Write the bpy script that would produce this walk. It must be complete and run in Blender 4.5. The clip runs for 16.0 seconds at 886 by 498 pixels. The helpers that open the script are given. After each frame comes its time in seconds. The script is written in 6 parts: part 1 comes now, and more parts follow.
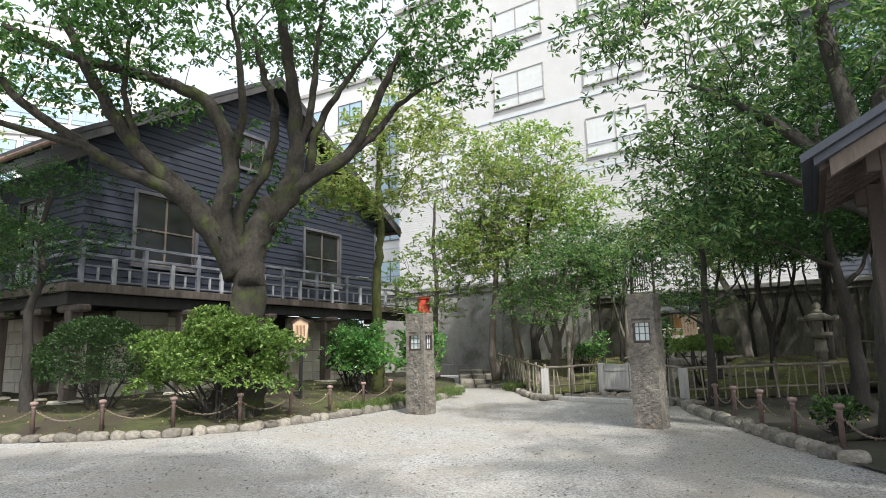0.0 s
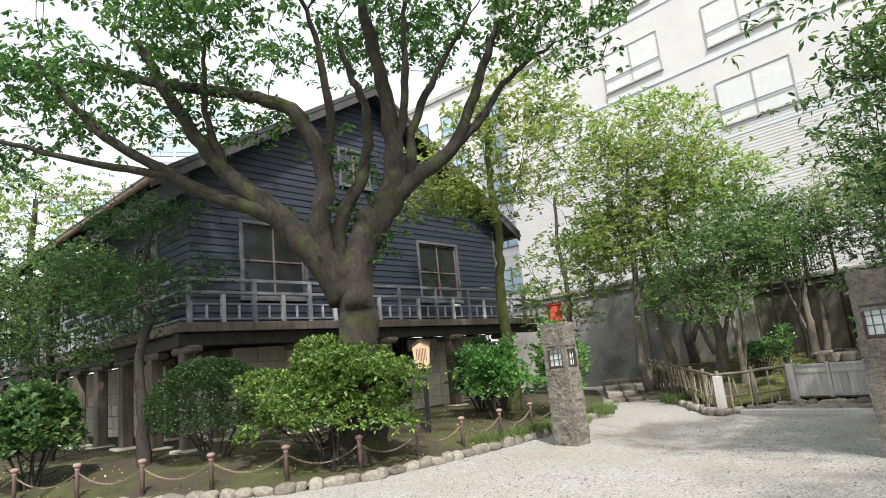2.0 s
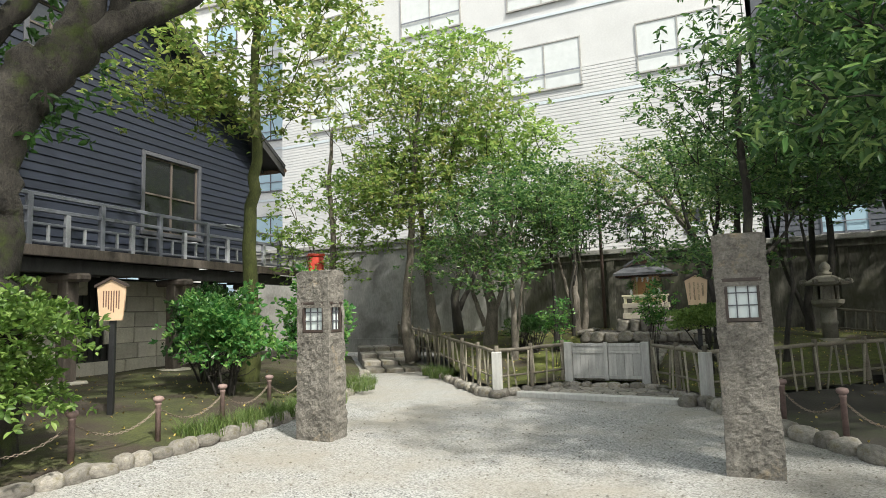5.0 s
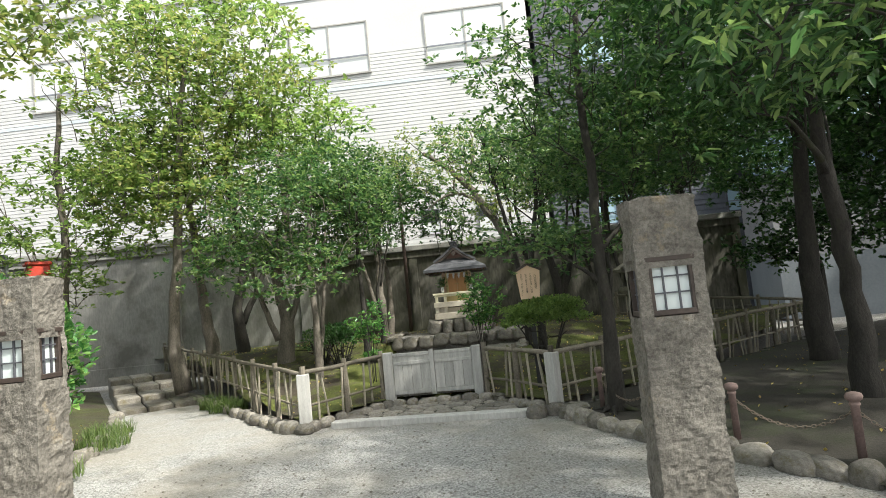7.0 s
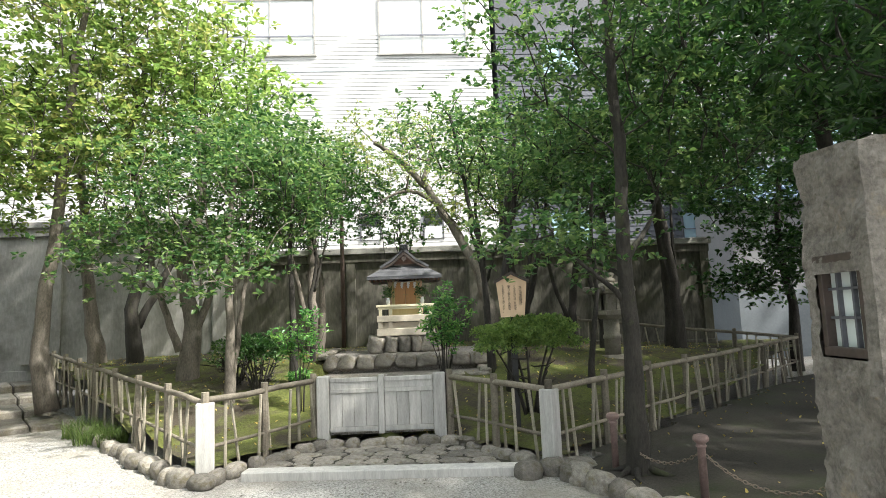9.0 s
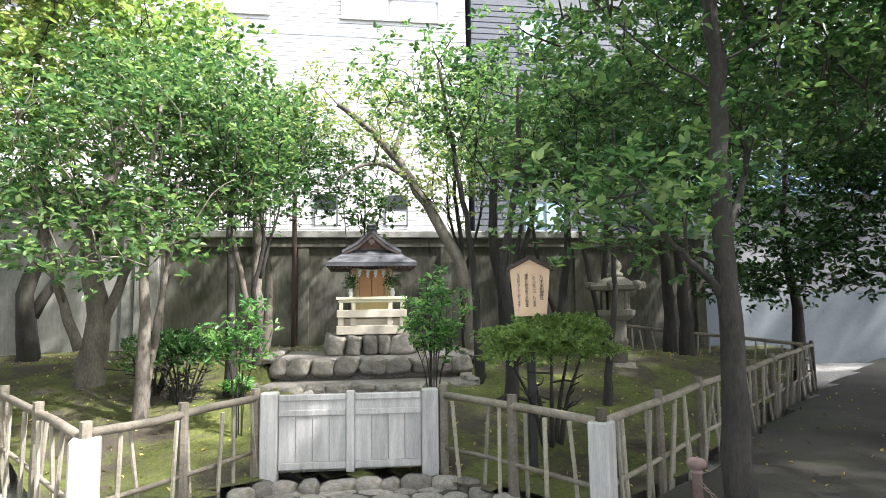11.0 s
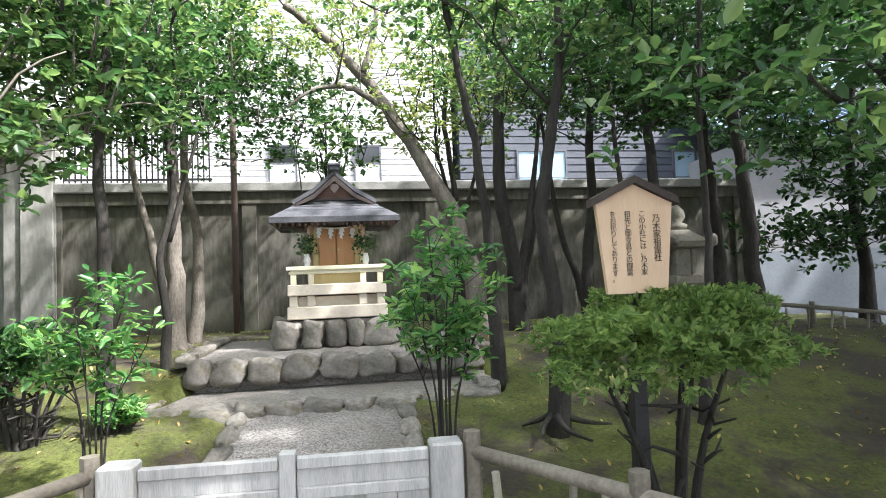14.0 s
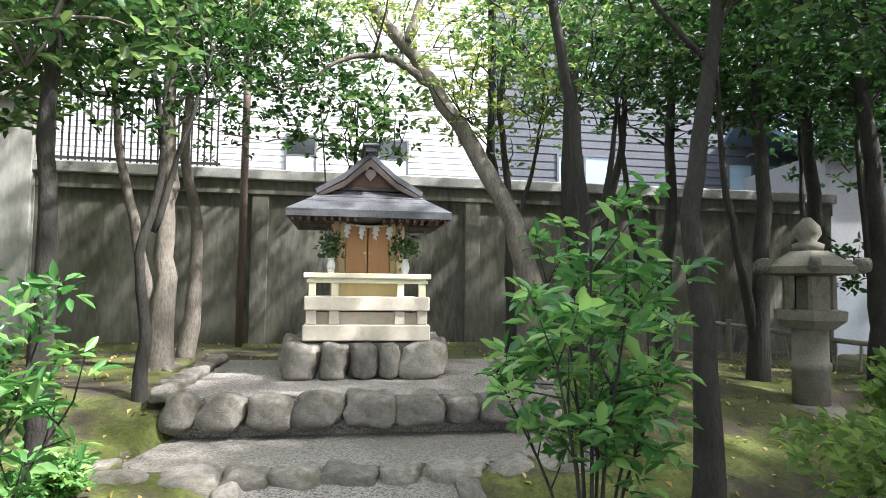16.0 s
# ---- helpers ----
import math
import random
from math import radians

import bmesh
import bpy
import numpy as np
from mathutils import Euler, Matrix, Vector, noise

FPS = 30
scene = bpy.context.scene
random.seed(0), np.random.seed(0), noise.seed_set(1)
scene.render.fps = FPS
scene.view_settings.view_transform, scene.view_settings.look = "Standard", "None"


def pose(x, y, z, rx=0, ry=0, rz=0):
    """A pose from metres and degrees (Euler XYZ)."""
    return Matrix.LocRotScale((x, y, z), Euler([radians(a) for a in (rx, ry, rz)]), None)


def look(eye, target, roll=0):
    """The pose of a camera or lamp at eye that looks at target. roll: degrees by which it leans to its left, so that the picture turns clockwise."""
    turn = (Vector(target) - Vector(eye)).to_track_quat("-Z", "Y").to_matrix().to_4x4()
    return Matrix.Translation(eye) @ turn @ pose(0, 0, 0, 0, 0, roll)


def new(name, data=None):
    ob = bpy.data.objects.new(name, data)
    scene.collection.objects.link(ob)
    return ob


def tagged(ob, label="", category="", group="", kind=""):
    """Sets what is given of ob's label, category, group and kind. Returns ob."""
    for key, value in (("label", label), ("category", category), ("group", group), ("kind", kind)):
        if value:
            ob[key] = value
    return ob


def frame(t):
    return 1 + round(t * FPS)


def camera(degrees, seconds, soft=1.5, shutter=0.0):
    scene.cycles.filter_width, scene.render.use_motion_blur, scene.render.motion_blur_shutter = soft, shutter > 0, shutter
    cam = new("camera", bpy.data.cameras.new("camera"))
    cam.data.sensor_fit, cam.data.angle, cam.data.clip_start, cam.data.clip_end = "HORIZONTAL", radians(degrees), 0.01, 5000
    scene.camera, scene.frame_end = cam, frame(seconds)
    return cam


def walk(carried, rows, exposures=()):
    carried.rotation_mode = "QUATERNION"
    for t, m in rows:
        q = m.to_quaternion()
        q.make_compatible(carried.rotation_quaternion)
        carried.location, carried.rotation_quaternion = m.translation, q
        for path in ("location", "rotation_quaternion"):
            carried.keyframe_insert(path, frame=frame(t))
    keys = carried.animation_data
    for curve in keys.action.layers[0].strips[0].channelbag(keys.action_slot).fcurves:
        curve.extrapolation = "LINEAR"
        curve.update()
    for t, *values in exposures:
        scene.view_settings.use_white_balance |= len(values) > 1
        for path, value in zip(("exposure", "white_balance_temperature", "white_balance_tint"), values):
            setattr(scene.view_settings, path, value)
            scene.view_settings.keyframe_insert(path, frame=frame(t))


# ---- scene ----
cam = camera(72.4, 16.0, 0.9)
METRES, EYE, TILT, LEAN, TURN = 18.0, 1.5, 0.0, 0.0, 0.0
ROWS = [
    (0.0, 0.0, 0.0, 0.0, 0.21, 9.44, 1.26),
    (0.5, -0.0025, 0.0255, 0.0006, -0.06, 7.67, 1.54),
    (1.0, -0.0058, 0.0554, 0.0043, 3.78, 7.89, 2.09),
    (1.5, -0.0123, 0.088, 0.0068, 8.36, 7.74, 3.15),
    (2.0, -0.0164, 0.1211, 0.0118, 12.31, 11.14, 5.62),
    (2.5, -0.0245, 0.1509, 0.0118, 16.21, 11.59, 3.76),
    (3.0, -0.0265, 0.1815, 0.0114, 17.75, 12.02, 4.11),
    (3.5, -0.0314, 0.2124, 0.0103, 20.44, 9.76, 4.35),
    (4.0, -0.0319, 0.246, 0.0115, 5.8, 5.01, 1.4),
    (4.5, -0.0299, 0.2818, 0.0111, 0.38, 6.66, 2.94),
    (5.0, -0.0281, 0.3191, 0.0127, -10.74, 5.97, 1.67),
    (7.5, -0.0041, 0.4888, 0.0167, -34.13, 5.01, 4.0),
    (8.0, 0.0061, 0.5209, 0.0162, -36.71, 5.16, 1.18),
    (8.5, 0.0207, 0.5527, 0.0163, -38.69, 6.09, 4.16),
    (9.0, 0.0327, 0.5853, 0.016, -38.69, 6.26, 2.19),
    (11.5, 0.1051, 0.7258, 0.0175, -44.58, 5.73, 1.46),
    (12.0, 0.1218, 0.7531, 0.0181, -40.8, 6.11, 5.92),
    (12.5, 0.1377, 0.7777, 0.0195, -40.95, 6.14, 3.83),
    (13.0, 0.1601, 0.7963, 0.0205, -42.9, 6.1, 4.67),
    (13.5, 0.1784, 0.8167, 0.0195, -42.79, 3.41, 1.55),
    (14.0, 0.1973, 0.8344, 0.0197, -46.27, 2.68, 2.2),
    (14.5, 0.2081, 0.8593, 0.0212, -43.73, 1.87, 3.5),
    (15.0, 0.2194, 0.8798, 0.0213, -44.17, 1.63, 1.76),
    (15.5, 0.2332, 0.9009, 0.0223, -42.06, 2.99, 1.79),
    (16.0, 0.2445, 0.9203, 0.0248, -45.6, 3.49, -0.78),
]
walk(cam, [(t, pose(0, 0, EYE, TILT, LEAN, TURN) @ pose(METRES * x, METRES * y, METRES * z, 90 + pitch, roll, yaw)) for t, x, y, z, yaw, pitch, roll in ROWS],
     [(0, 0.45, 6250, 9), (3.5, 0.5, 6500, 8), (5, 0.5, 6450, 5), (9, 1.25, 6450, 7), (12.5, 1.8, 5950, 13), (16, 1.75, 6050, 11)])

# ---- light ----
world = bpy.data.worlds.new("world")
scene.world = world
world.use_nodes = True
wn = world.node_tree
sky = wn.nodes.new("ShaderNodeTexSky")
sky.sky_type = "NISHITA"
sky.sun_disc = False
SUN_DIR = Vector((0.3, -0.7, 0.95)).normalized()
sky.sun_elevation = math.asin(SUN_DIR.z)
sky.sun_rotation = math.atan2(SUN_DIR.x, SUN_DIR.y)
sky.air_density, sky.dust_density, sky.ozone_density = 1.0, 10.0, 1.0
haze = wn.nodes.new("ShaderNodeMixRGB")  # thin white cloud over the whole sky
haze.inputs[0].default_value, haze.inputs[2].default_value = 0.6, (8.0, 8.3, 8.6, 1)
wn.links.new(sky.outputs[0], haze.inputs[1])
wn.links.new(haze.outputs[0], wn.nodes["Background"].inputs[0])
wn.nodes["Background"].inputs[1].default_value = 0.15
sun = new("sun", bpy.data.lights.new("sun", "SUN"))
sun.data.energy, sun.data.angle, sun.data.color = 4.6, radians(2.0), (1.0, 0.95, 0.87)
sun.matrix_world = look((0, 0, 30), Vector((0, 0, 30)) - SUN_DIR)

# ---- materials ----
def material(name, build):
    m = bpy.data.materials.new(name)
    m.use_nodes = True
    nt = m.node_tree
    build(nt, nt.nodes["Principled BSDF"])
    return m


def node(nt, kind, **inputs):
    n = nt.nodes.new(kind)
    for k, val in inputs.items():
        n.inputs[k.replace("_", " ")].default_value = val
    return n


def ramp(nt, fac, stops):
    r = nt.nodes.new("ShaderNodeValToRGB")
    els = r.color_ramp.elements
    while len(els) < len(stops):
        els.new(0.5)
    for el, (p, c) in zip(els, stops):
        el.position, el.color = p, (*c, 1)
    nt.links.new(fac, r.inputs[0])
    return r.outputs[0]


def mixed(nt, fac, a, b, mode="MIX"):
    n = nt.nodes.new("ShaderNodeMixRGB")
    n.blend_type = mode
    for k, s in ((0, fac), (1, a), (2, b)):
        if hasattr(s, "is_linked"):
            nt.links.new(s, n.inputs[k])
        else:
            n.inputs[k].default_value = s if k == 0 else (*s, 1)
    return n.outputs[0]


def surface(name, dark, light, scale=3.0, fine=40.0, rough=0.8, bump=0.3, stretch=(1, 1, 1), spot=None, spot_scale=1.5,
            spot_cut=(0.5, 0.65), vary=0.0, island=False, metal=0.0, dist=0.01):
    """A surface with large stains, a fine grain and its relief, and patches of a second colour."""
    def build(nt, p):
        geo = nt.nodes.new("ShaderNodeTexCoord")
        mp = nt.nodes.new("ShaderNodeMapping")
        mp.inputs["Scale"].default_value = stretch
        nt.links.new(geo.outputs["Object"], mp.inputs[0])
        big = node(nt, "ShaderNodeTexNoise", Scale=scale, Detail=5.0, Roughness=0.6)
        small = node(nt, "ShaderNodeTexNoise", Scale=fine, Detail=4.0, Roughness=0.65)
        nt.links.new(mp.outputs[0], big.inputs[0])
        nt.links.new(mp.outputs[0], small.inputs[0])
        both = mixed(nt, 0.45, big.outputs[0], small.outputs[0])
        col = ramp(nt, both, [(0.32, dark), (0.66, light)])
        if spot:
            sp = node(nt, "ShaderNodeTexNoise", Scale=spot_scale, Detail=6.0, Roughness=0.7)
            nt.links.new(geo.outputs["Object"], sp.inputs[0])
            f = ramp(nt, sp.outputs[0], [(spot_cut[0], (0, 0, 0)), (spot_cut[1], (1, 1, 1))])
            col = mixed(nt, f, col, spot)
        if vary:
            if island:
                rnd = nt.nodes.new("ShaderNodeNewGeometry").outputs["Random Per Island"]
            else:
                rnd = nt.nodes.new("ShaderNodeObjectInfo").outputs["Random"]
            v = ramp(nt, rnd, [(0, (1 - vary,) * 3), (1, (1 + vary * 0.5,) * 3)])
            col = mixed(nt, 1.0, col, v, "MULTIPLY")
        nt.links.new(col, p.inputs["Base Color"])
        p.inputs["Roughness"].default_value = rough
        p.inputs["Metallic"].default_value = metal
        b = node(nt, "ShaderNodeBump", Strength=bump, Distance=dist)
        nt.links.new(both, b.inputs["Height"])
        nt.links.new(b.outputs[0], p.inputs["Normal"])
    return material(name, build)


def gravel_build(light, dark, cell, bare):
    def build(nt, p):
        geo = nt.nodes.new("ShaderNodeTexCoord")
        vo = node(nt, "ShaderNodeTexVoronoi", Scale=cell, Randomness=1.0)
        nt.links.new(geo.outputs["Object"], vo.inputs[0])
        big = node(nt, "ShaderNodeTexNoise", Scale=0.5, Detail=6.0, Roughness=0.65)
        nt.links.new(geo.outputs["Object"], big.inputs[0])
        bw = nt.nodes.new("ShaderNodeSeparateColor")
        nt.links.new(vo.outputs["Color"], bw.inputs[0])
        stone = ramp(nt, bw.outputs[0], [(0.0, dark), (0.5, light), (1.0, tuple(min(1, c * 1.5) for c in light))])
        f = ramp(nt, big.outputs[0], [(0.42, (0, 0, 0)), (0.68, (0.8, 0.8, 0.8))])
        col = mixed(nt, f, stone, bare)
        nt.links.new(col, p.inputs["Base Color"])
        p.inputs["Roughness"].default_value = 0.9
        b = node(nt, "ShaderNodeBump", Strength=0.65, Distance=0.012)
        b.invert = True
        nt.links.new(vo.outputs["Distance"], b.inputs["Height"])
        nt.links.new(b.outputs[0], p.inputs["Normal"])
    return build


def leaf_material(name, dark, mid, light, rough=0.45, through_part=0.35):
    def build(nt, p):
        rnd = nt.nodes.new("ShaderNodeNewGeometry").outputs["Random Per Island"]
        geo = nt.nodes.new("ShaderNodeTexCoord")
        big = node(nt, "ShaderNodeTexNoise", Scale=0.9, Detail=2.0)
        nt.links.new(geo.outputs["Object"], big.inputs[0])
        f = mixed(nt, 0.45, rnd, big.outputs[0])
        col = ramp(nt, f, [(0.2, dark), (0.5, mid), (0.78, light)])
        nt.links.new(col, p.inputs["Base Color"])
        p.inputs["Roughness"].default_value = rough
        tr = nt.nodes.new("ShaderNodeBsdfTranslucent")
        tint = mixed(nt, 1.0, col, (1.2, 1.28, 0.95), "MULTIPLY")
        nt.links.new(tint, tr.inputs[0])
        mx = nt.nodes.new("ShaderNodeMixShader")
        mx.inputs[0].default_value = through_part
        nt.links.new(p.outputs[0], mx.inputs[1])
        nt.links.new(tr.outputs[0], mx.inputs[2])
        nt.links.new(mx.outputs[0], nt.nodes["Material Output"].inputs[0])
    return material(name, build)


def glass_build(tint, rough):
    def build(nt, p):
        p.inputs["Base Color"].default_value = (*tint, 1)
        p.inputs["Roughness"].default_value = rough
        p.inputs["IOR"].default_value = 1.45
        p.inputs["Specular IOR Level"].default_value = 0.8
    return build


M_GRAVEL = material("gravel", gravel_build((0.3, 0.298, 0.29), (0.11, 0.109, 0.106), 66.0, (0.27, 0.245, 0.205)))
M_FINE_GRAVEL = material("fine_gravel", gravel_build((0.3, 0.28, 0.26), (0.1, 0.09, 0.085), 95.0, (0.16, 0.14, 0.11)))
M_MOSS = surface("moss", (0.028, 0.034, 0.01), (0.17, 0.195, 0.035), 2.2, 26, 0.95, 1.0, spot=(0.05, 0.04, 0.028), spot_scale=1.1, spot_cut=(0.44, 0.56), dist=0.06)
# browner with earth, and darker than the yard moss to hold the bed's shade
M_MOSS_BED = surface("shaded_moss_and_earth", (0.014, 0.016, 0.008), (0.085, 0.095, 0.026), 2.2, 26, 0.95, 1.0, spot=(0.045, 0.034, 0.024), spot_scale=0.8, spot_cut=(0.44, 0.58), dist=0.06)
# browns cut low so that the right bed's shade sits in the soil colour
M_SOIL = surface("soil", (0.014, 0.0125, 0.01), (0.062, 0.055, 0.044), 1.2, 36, 0.95, 0.9, spot=(0.03, 0.042, 0.014), spot_scale=0.6, spot_cut=(0.5, 0.66), dist=0.02)
M_STONE = surface("edge_stone", (0.1, 0.09, 0.075), (0.36, 0.335, 0.3), 5, 45, 0.85, 0.9, spot=(0.15, 0.13, 0.075), spot_scale=3, spot_cut=(0.5, 0.68), vary=0.45, dist=0.02)
M_PILLAR = surface("pillar_stone", (0.06, 0.054, 0.046), (0.24, 0.222, 0.195), 9, 42, 0.92, 1.0, spot=(0.30, 0.23, 0.13), spot_scale=2.2, spot_cut=(0.58, 0.75), dist=0.03)
# cream raised to put sunlight into the stone, which stands shaded under the veranda
M_ASHLAR = surface("sunlit_foundation_stone", (0.46, 0.43, 0.36), (0.68, 0.64, 0.55), 3, 24, 0.9, 0.9, vary=0.2, dist=0.02)
M_GRANITE = surface("pale_granite", (0.5, 0.44, 0.36), (0.68, 0.61, 0.5), 14, 120, 0.8, 0.25, vary=0.05)
M_WOOD_BLUE = surface("blue_black_boards", (0.008, 0.011, 0.022), (0.019, 0.025, 0.044), 2, 26, 0.62, 0.35, stretch=(0.4, 3, 3), vary=0.16)
M_TRIM = surface("grey_trim", (0.05, 0.052, 0.062), (0.105, 0.108, 0.125), 3, 40, 0.6, 0.2)
M_RAIL = surface("grey_rail_paint", (0.11, 0.12, 0.145), (0.2, 0.21, 0.245), 3, 50, 0.55, 0.15)
M_SHORT = surface("pale_rail_paint", (0.24, 0.25, 0.28), (0.42, 0.43, 0.46), 3, 50, 0.55, 0.15)
M_BEAM = surface("dark_beam", (0.022, 0.021, 0.022), (0.06, 0.058, 0.058), 2, 30, 0.7, 0.4, stretch=(3, 3, 0.6))
M_COLUMN = surface("weathered_column", (0.05, 0.04, 0.035), (0.17, 0.14, 0.12), 2, 30, 0.8, 0.4, stretch=(4, 4, 0.5))
M_ROOF = surface("dark_roof", (0.018, 0.018, 0.02), (0.045, 0.045, 0.05), 3, 40, 0.6, 0.3)
M_METAL_ROOF = surface("blue_grey_metal", (0.03, 0.036, 0.05), (0.06, 0.07, 0.09), 2, 40, 0.4, 0.1)
M_RUST = surface("rusted_gutter", (0.1, 0.06, 0.04), (0.24, 0.15, 0.11), 3, 30, 0.7, 0.3)
M_CONCRETE = surface("old_concrete", (0.012, 0.0115, 0.01), (0.21, 0.2, 0.168), 1.2, 14, 0.92, 0.35, stretch=(1, 1, 0.25), spot=(0.085, 0.085, 0.055), spot_scale=0.6, spot_cut=(0.48, 0.66))
M_CONCRETE_TALL = surface("pale_concrete", (0.2, 0.2, 0.19), (0.42, 0.41, 0.38), 0.8, 18, 0.92, 0.3, stretch=(1, 1, 0.3), spot=(0.16, 0.155, 0.14), spot_scale=0.5)
M_COPING = surface("concrete_coping", (0.2, 0.2, 0.19), (0.42, 0.41, 0.39), 2, 30, 0.9, 0.3)
M_FENCE = surface("weathered_rail", (0.1, 0.085, 0.065), (0.27, 0.24, 0.19), 4, 40, 0.85, 0.5, stretch=(1, 1, 1), vary=0.3)
M_PICKET = surface("pale_picket", (0.19, 0.17, 0.13), (0.42, 0.385, 0.31), 4, 40, 0.8, 0.4, vary=0.4)
M_GATE = surface("grey_weathered_gate", (0.3, 0.295, 0.28), (0.56, 0.55, 0.53), 3, 30, 0.85, 0.35, stretch=(5, 5, 0.6), vary=0.15)
M_CYPRESS = surface("pale_cypress", (0.62, 0.43, 0.28), (0.74, 0.54, 0.37), 2, 30, 0.6, 0.1, stretch=(5, 5, 0.5))
M_DOOR_WOOD = surface("orange_cypress", (0.48, 0.23, 0.08), (0.62, 0.32, 0.12), 3, 30, 0.5, 0.15, stretch=(5, 5, 0.5))
M_YELLOW_WOOD = surface("yellowed_board", (0.55, 0.44, 0.19), (0.66, 0.55, 0.27), 3, 30, 0.6, 0.1, stretch=(6, 6, 0.5))
M_CREAM = surface("cream_rail", (0.66, 0.6, 0.42), (0.8, 0.75, 0.56), 4, 50, 0.6, 0.1)
M_SHINGLE = surface("slate_shingle", (0.04, 0.041, 0.047), (0.11, 0.112, 0.125), 5, 40, 0.6, 0.3, vary=0.3)
M_DARK_WOOD = surface("dark_brown_wood", (0.025, 0.018, 0.015), (0.07, 0.05, 0.042), 4, 40, 0.6, 0.3)
M_RED_WOOD = surface("red_brown_wood", (0.1, 0.045, 0.03), (0.2, 0.1, 0.07), 4, 40, 0.6, 0.2)
M_PAPER = surface("white_paper", (0.78, 0.78, 0.77), (0.86, 0.86, 0.85), 10, 80, 0.8, 0.05)
M_BRASS = surface("aged_brass", (0.35, 0.25, 0.1), (0.5, 0.38, 0.16), 20, 80, 0.35, 0.1, metal=1.0)
M_INK = surface("black_ink", (0.02, 0.016, 0.014), (0.04, 0.034, 0.03), 20, 80, 0.7, 0.05)
M_POST = surface("pink_brown_post", (0.16, 0.11, 0.1), (0.3, 0.21, 0.19), 12, 60, 0.75, 0.3, vary=0.2)
M_CHAIN = surface("rusty_chain", (0.14, 0.1, 0.08), (0.3, 0.25, 0.2), 30, 90, 0.6, 0.2, metal=0.5)
M_BARK = surface("grey_bark", (0.01, 0.009, 0.008), (0.05, 0.045, 0.037), 4, 22, 0.92, 0.9, stretch=(2, 2, 0.7), spot=(0.06, 0.075, 0.02), spot_scale=1.3, spot_cut=(0.55, 0.72), dist=0.03)
M_BARK_OLD = surface("old_mossy_bark", (0.006, 0.0055, 0.005), (0.06, 0.052, 0.042), 7, 30, 0.95, 1.0, stretch=(2, 2, 1.1), spot=(0.045, 0.06, 0.012), spot_scale=2.4, spot_cut=(0.52, 0.66), dist=0.06)
M_BARK_DARK = surface("dark_bark", (0.012, 0.011, 0.01), (0.052, 0.046, 0.04), 4, 24, 0.92, 0.9, stretch=(2, 2, 0.7), spot=(0.05, 0.06, 0.02), spot_scale=1.1, spot_cut=(0.56, 0.74), dist=0.03)
M_BARK_PALE = surface("pale_bark", (0.06, 0.052, 0.043), (0.21, 0.185, 0.155), 3, 24, 0.9, 0.7, stretch=(2, 2, 0.7), dist=0.02)
M_BARK_MOSSY = surface("mossy_bark", (0.035, 0.04, 0.015), (0.11, 0.125, 0.035), 3, 24, 0.92, 0.7, stretch=(2, 2, 0.7), dist=0.02)
M_LEAF_CHERRY = leaf_material("cherry_leaf", (0.03, 0.075, 0.02), (0.06, 0.135, 0.04), (0.12, 0.22, 0.07), 0.5, 0.55)
M_LEAF_MAPLE = leaf_material("maple_leaf", (0.1, 0.16, 0.05), (0.2, 0.27, 0.09), (0.34, 0.33, 0.14), 0.55, 0.6)
M_LEAF_GREEN = leaf_material("evergreen_leaf", (0.03, 0.08, 0.03), (0.08, 0.16, 0.06), (0.22, 0.3, 0.115), 0.33, 0.5)
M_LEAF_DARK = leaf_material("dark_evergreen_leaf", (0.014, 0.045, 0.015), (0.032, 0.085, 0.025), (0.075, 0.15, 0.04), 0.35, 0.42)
M_LEAF_SHRUB = leaf_material("azalea_leaf", (0.06, 0.12, 0.025), (0.13, 0.22, 0.05), (0.24, 0.33, 0.09), 0.5, 0.4)
M_LEAF_CLIPPED = leaf_material("clipped_leaf", (0.02, 0.055, 0.016), (0.04, 0.085, 0.025), (0.075, 0.13, 0.04), 0.5, 0.25)
# greens brightened to put sunlight into leaves that stand in shade
M_LEAF_GLOSSY = leaf_material("sunlit_camellia_leaf", (0.05, 0.15, 0.045), (0.12, 0.28, 0.09), (0.3, 0.46, 0.15), 0.2, 0.45)
M_LEAF_WISTERIA = leaf_material("pale_leaf", (0.1, 0.17, 0.06), (0.2, 0.29, 0.09), (0.32, 0.4, 0.15), 0.55, 0.6)
M_GRASS = leaf_material("grass_blade", (0.05, 0.09, 0.02), (0.1, 0.16, 0.04), (0.17, 0.22, 0.07), 0.5, 0.35)
M_FALLEN = leaf_material("fallen_leaf", (0.25, 0.16, 0.05), (0.4, 0.3, 0.08), (0.5, 0.42, 0.12), 0.6, 0.1)
M_GLASS_DARK = material("dark_window_glass", glass_build((0.02, 0.022, 0.024), 0.08))
M_GLASS_BLUE = material("blue_window_glass", glass_build((0.3, 0.42, 0.5), 0.1))
M_GLASS_FROST = material("frosted_glass", glass_build((0.62, 0.68, 0.68), 0.35))
# near-white panes: the windows' overexposed glare is put into the colour
M_PALE_PANE = surface("whitish_pane", (0.5, 0.52, 0.52), (0.6, 0.62, 0.62), 3, 40, 0.25, 0.05)
M_WHITE_TILE = surface("white_tile_facade", (0.46, 0.46, 0.46), (0.58, 0.58, 0.58), 0.6, 12, 0.6, 0.1)
M_GREY_TILE = surface("grey_tile_facade", (0.045, 0.05, 0.064), (0.085, 0.092, 0.11), 0.8, 12, 0.55, 0.1, vary=0.2)
M_JOINT = surface("facade_band", (0.42, 0.46, 0.5), (0.55, 0.6, 0.63), 1, 20, 0.6, 0.1)
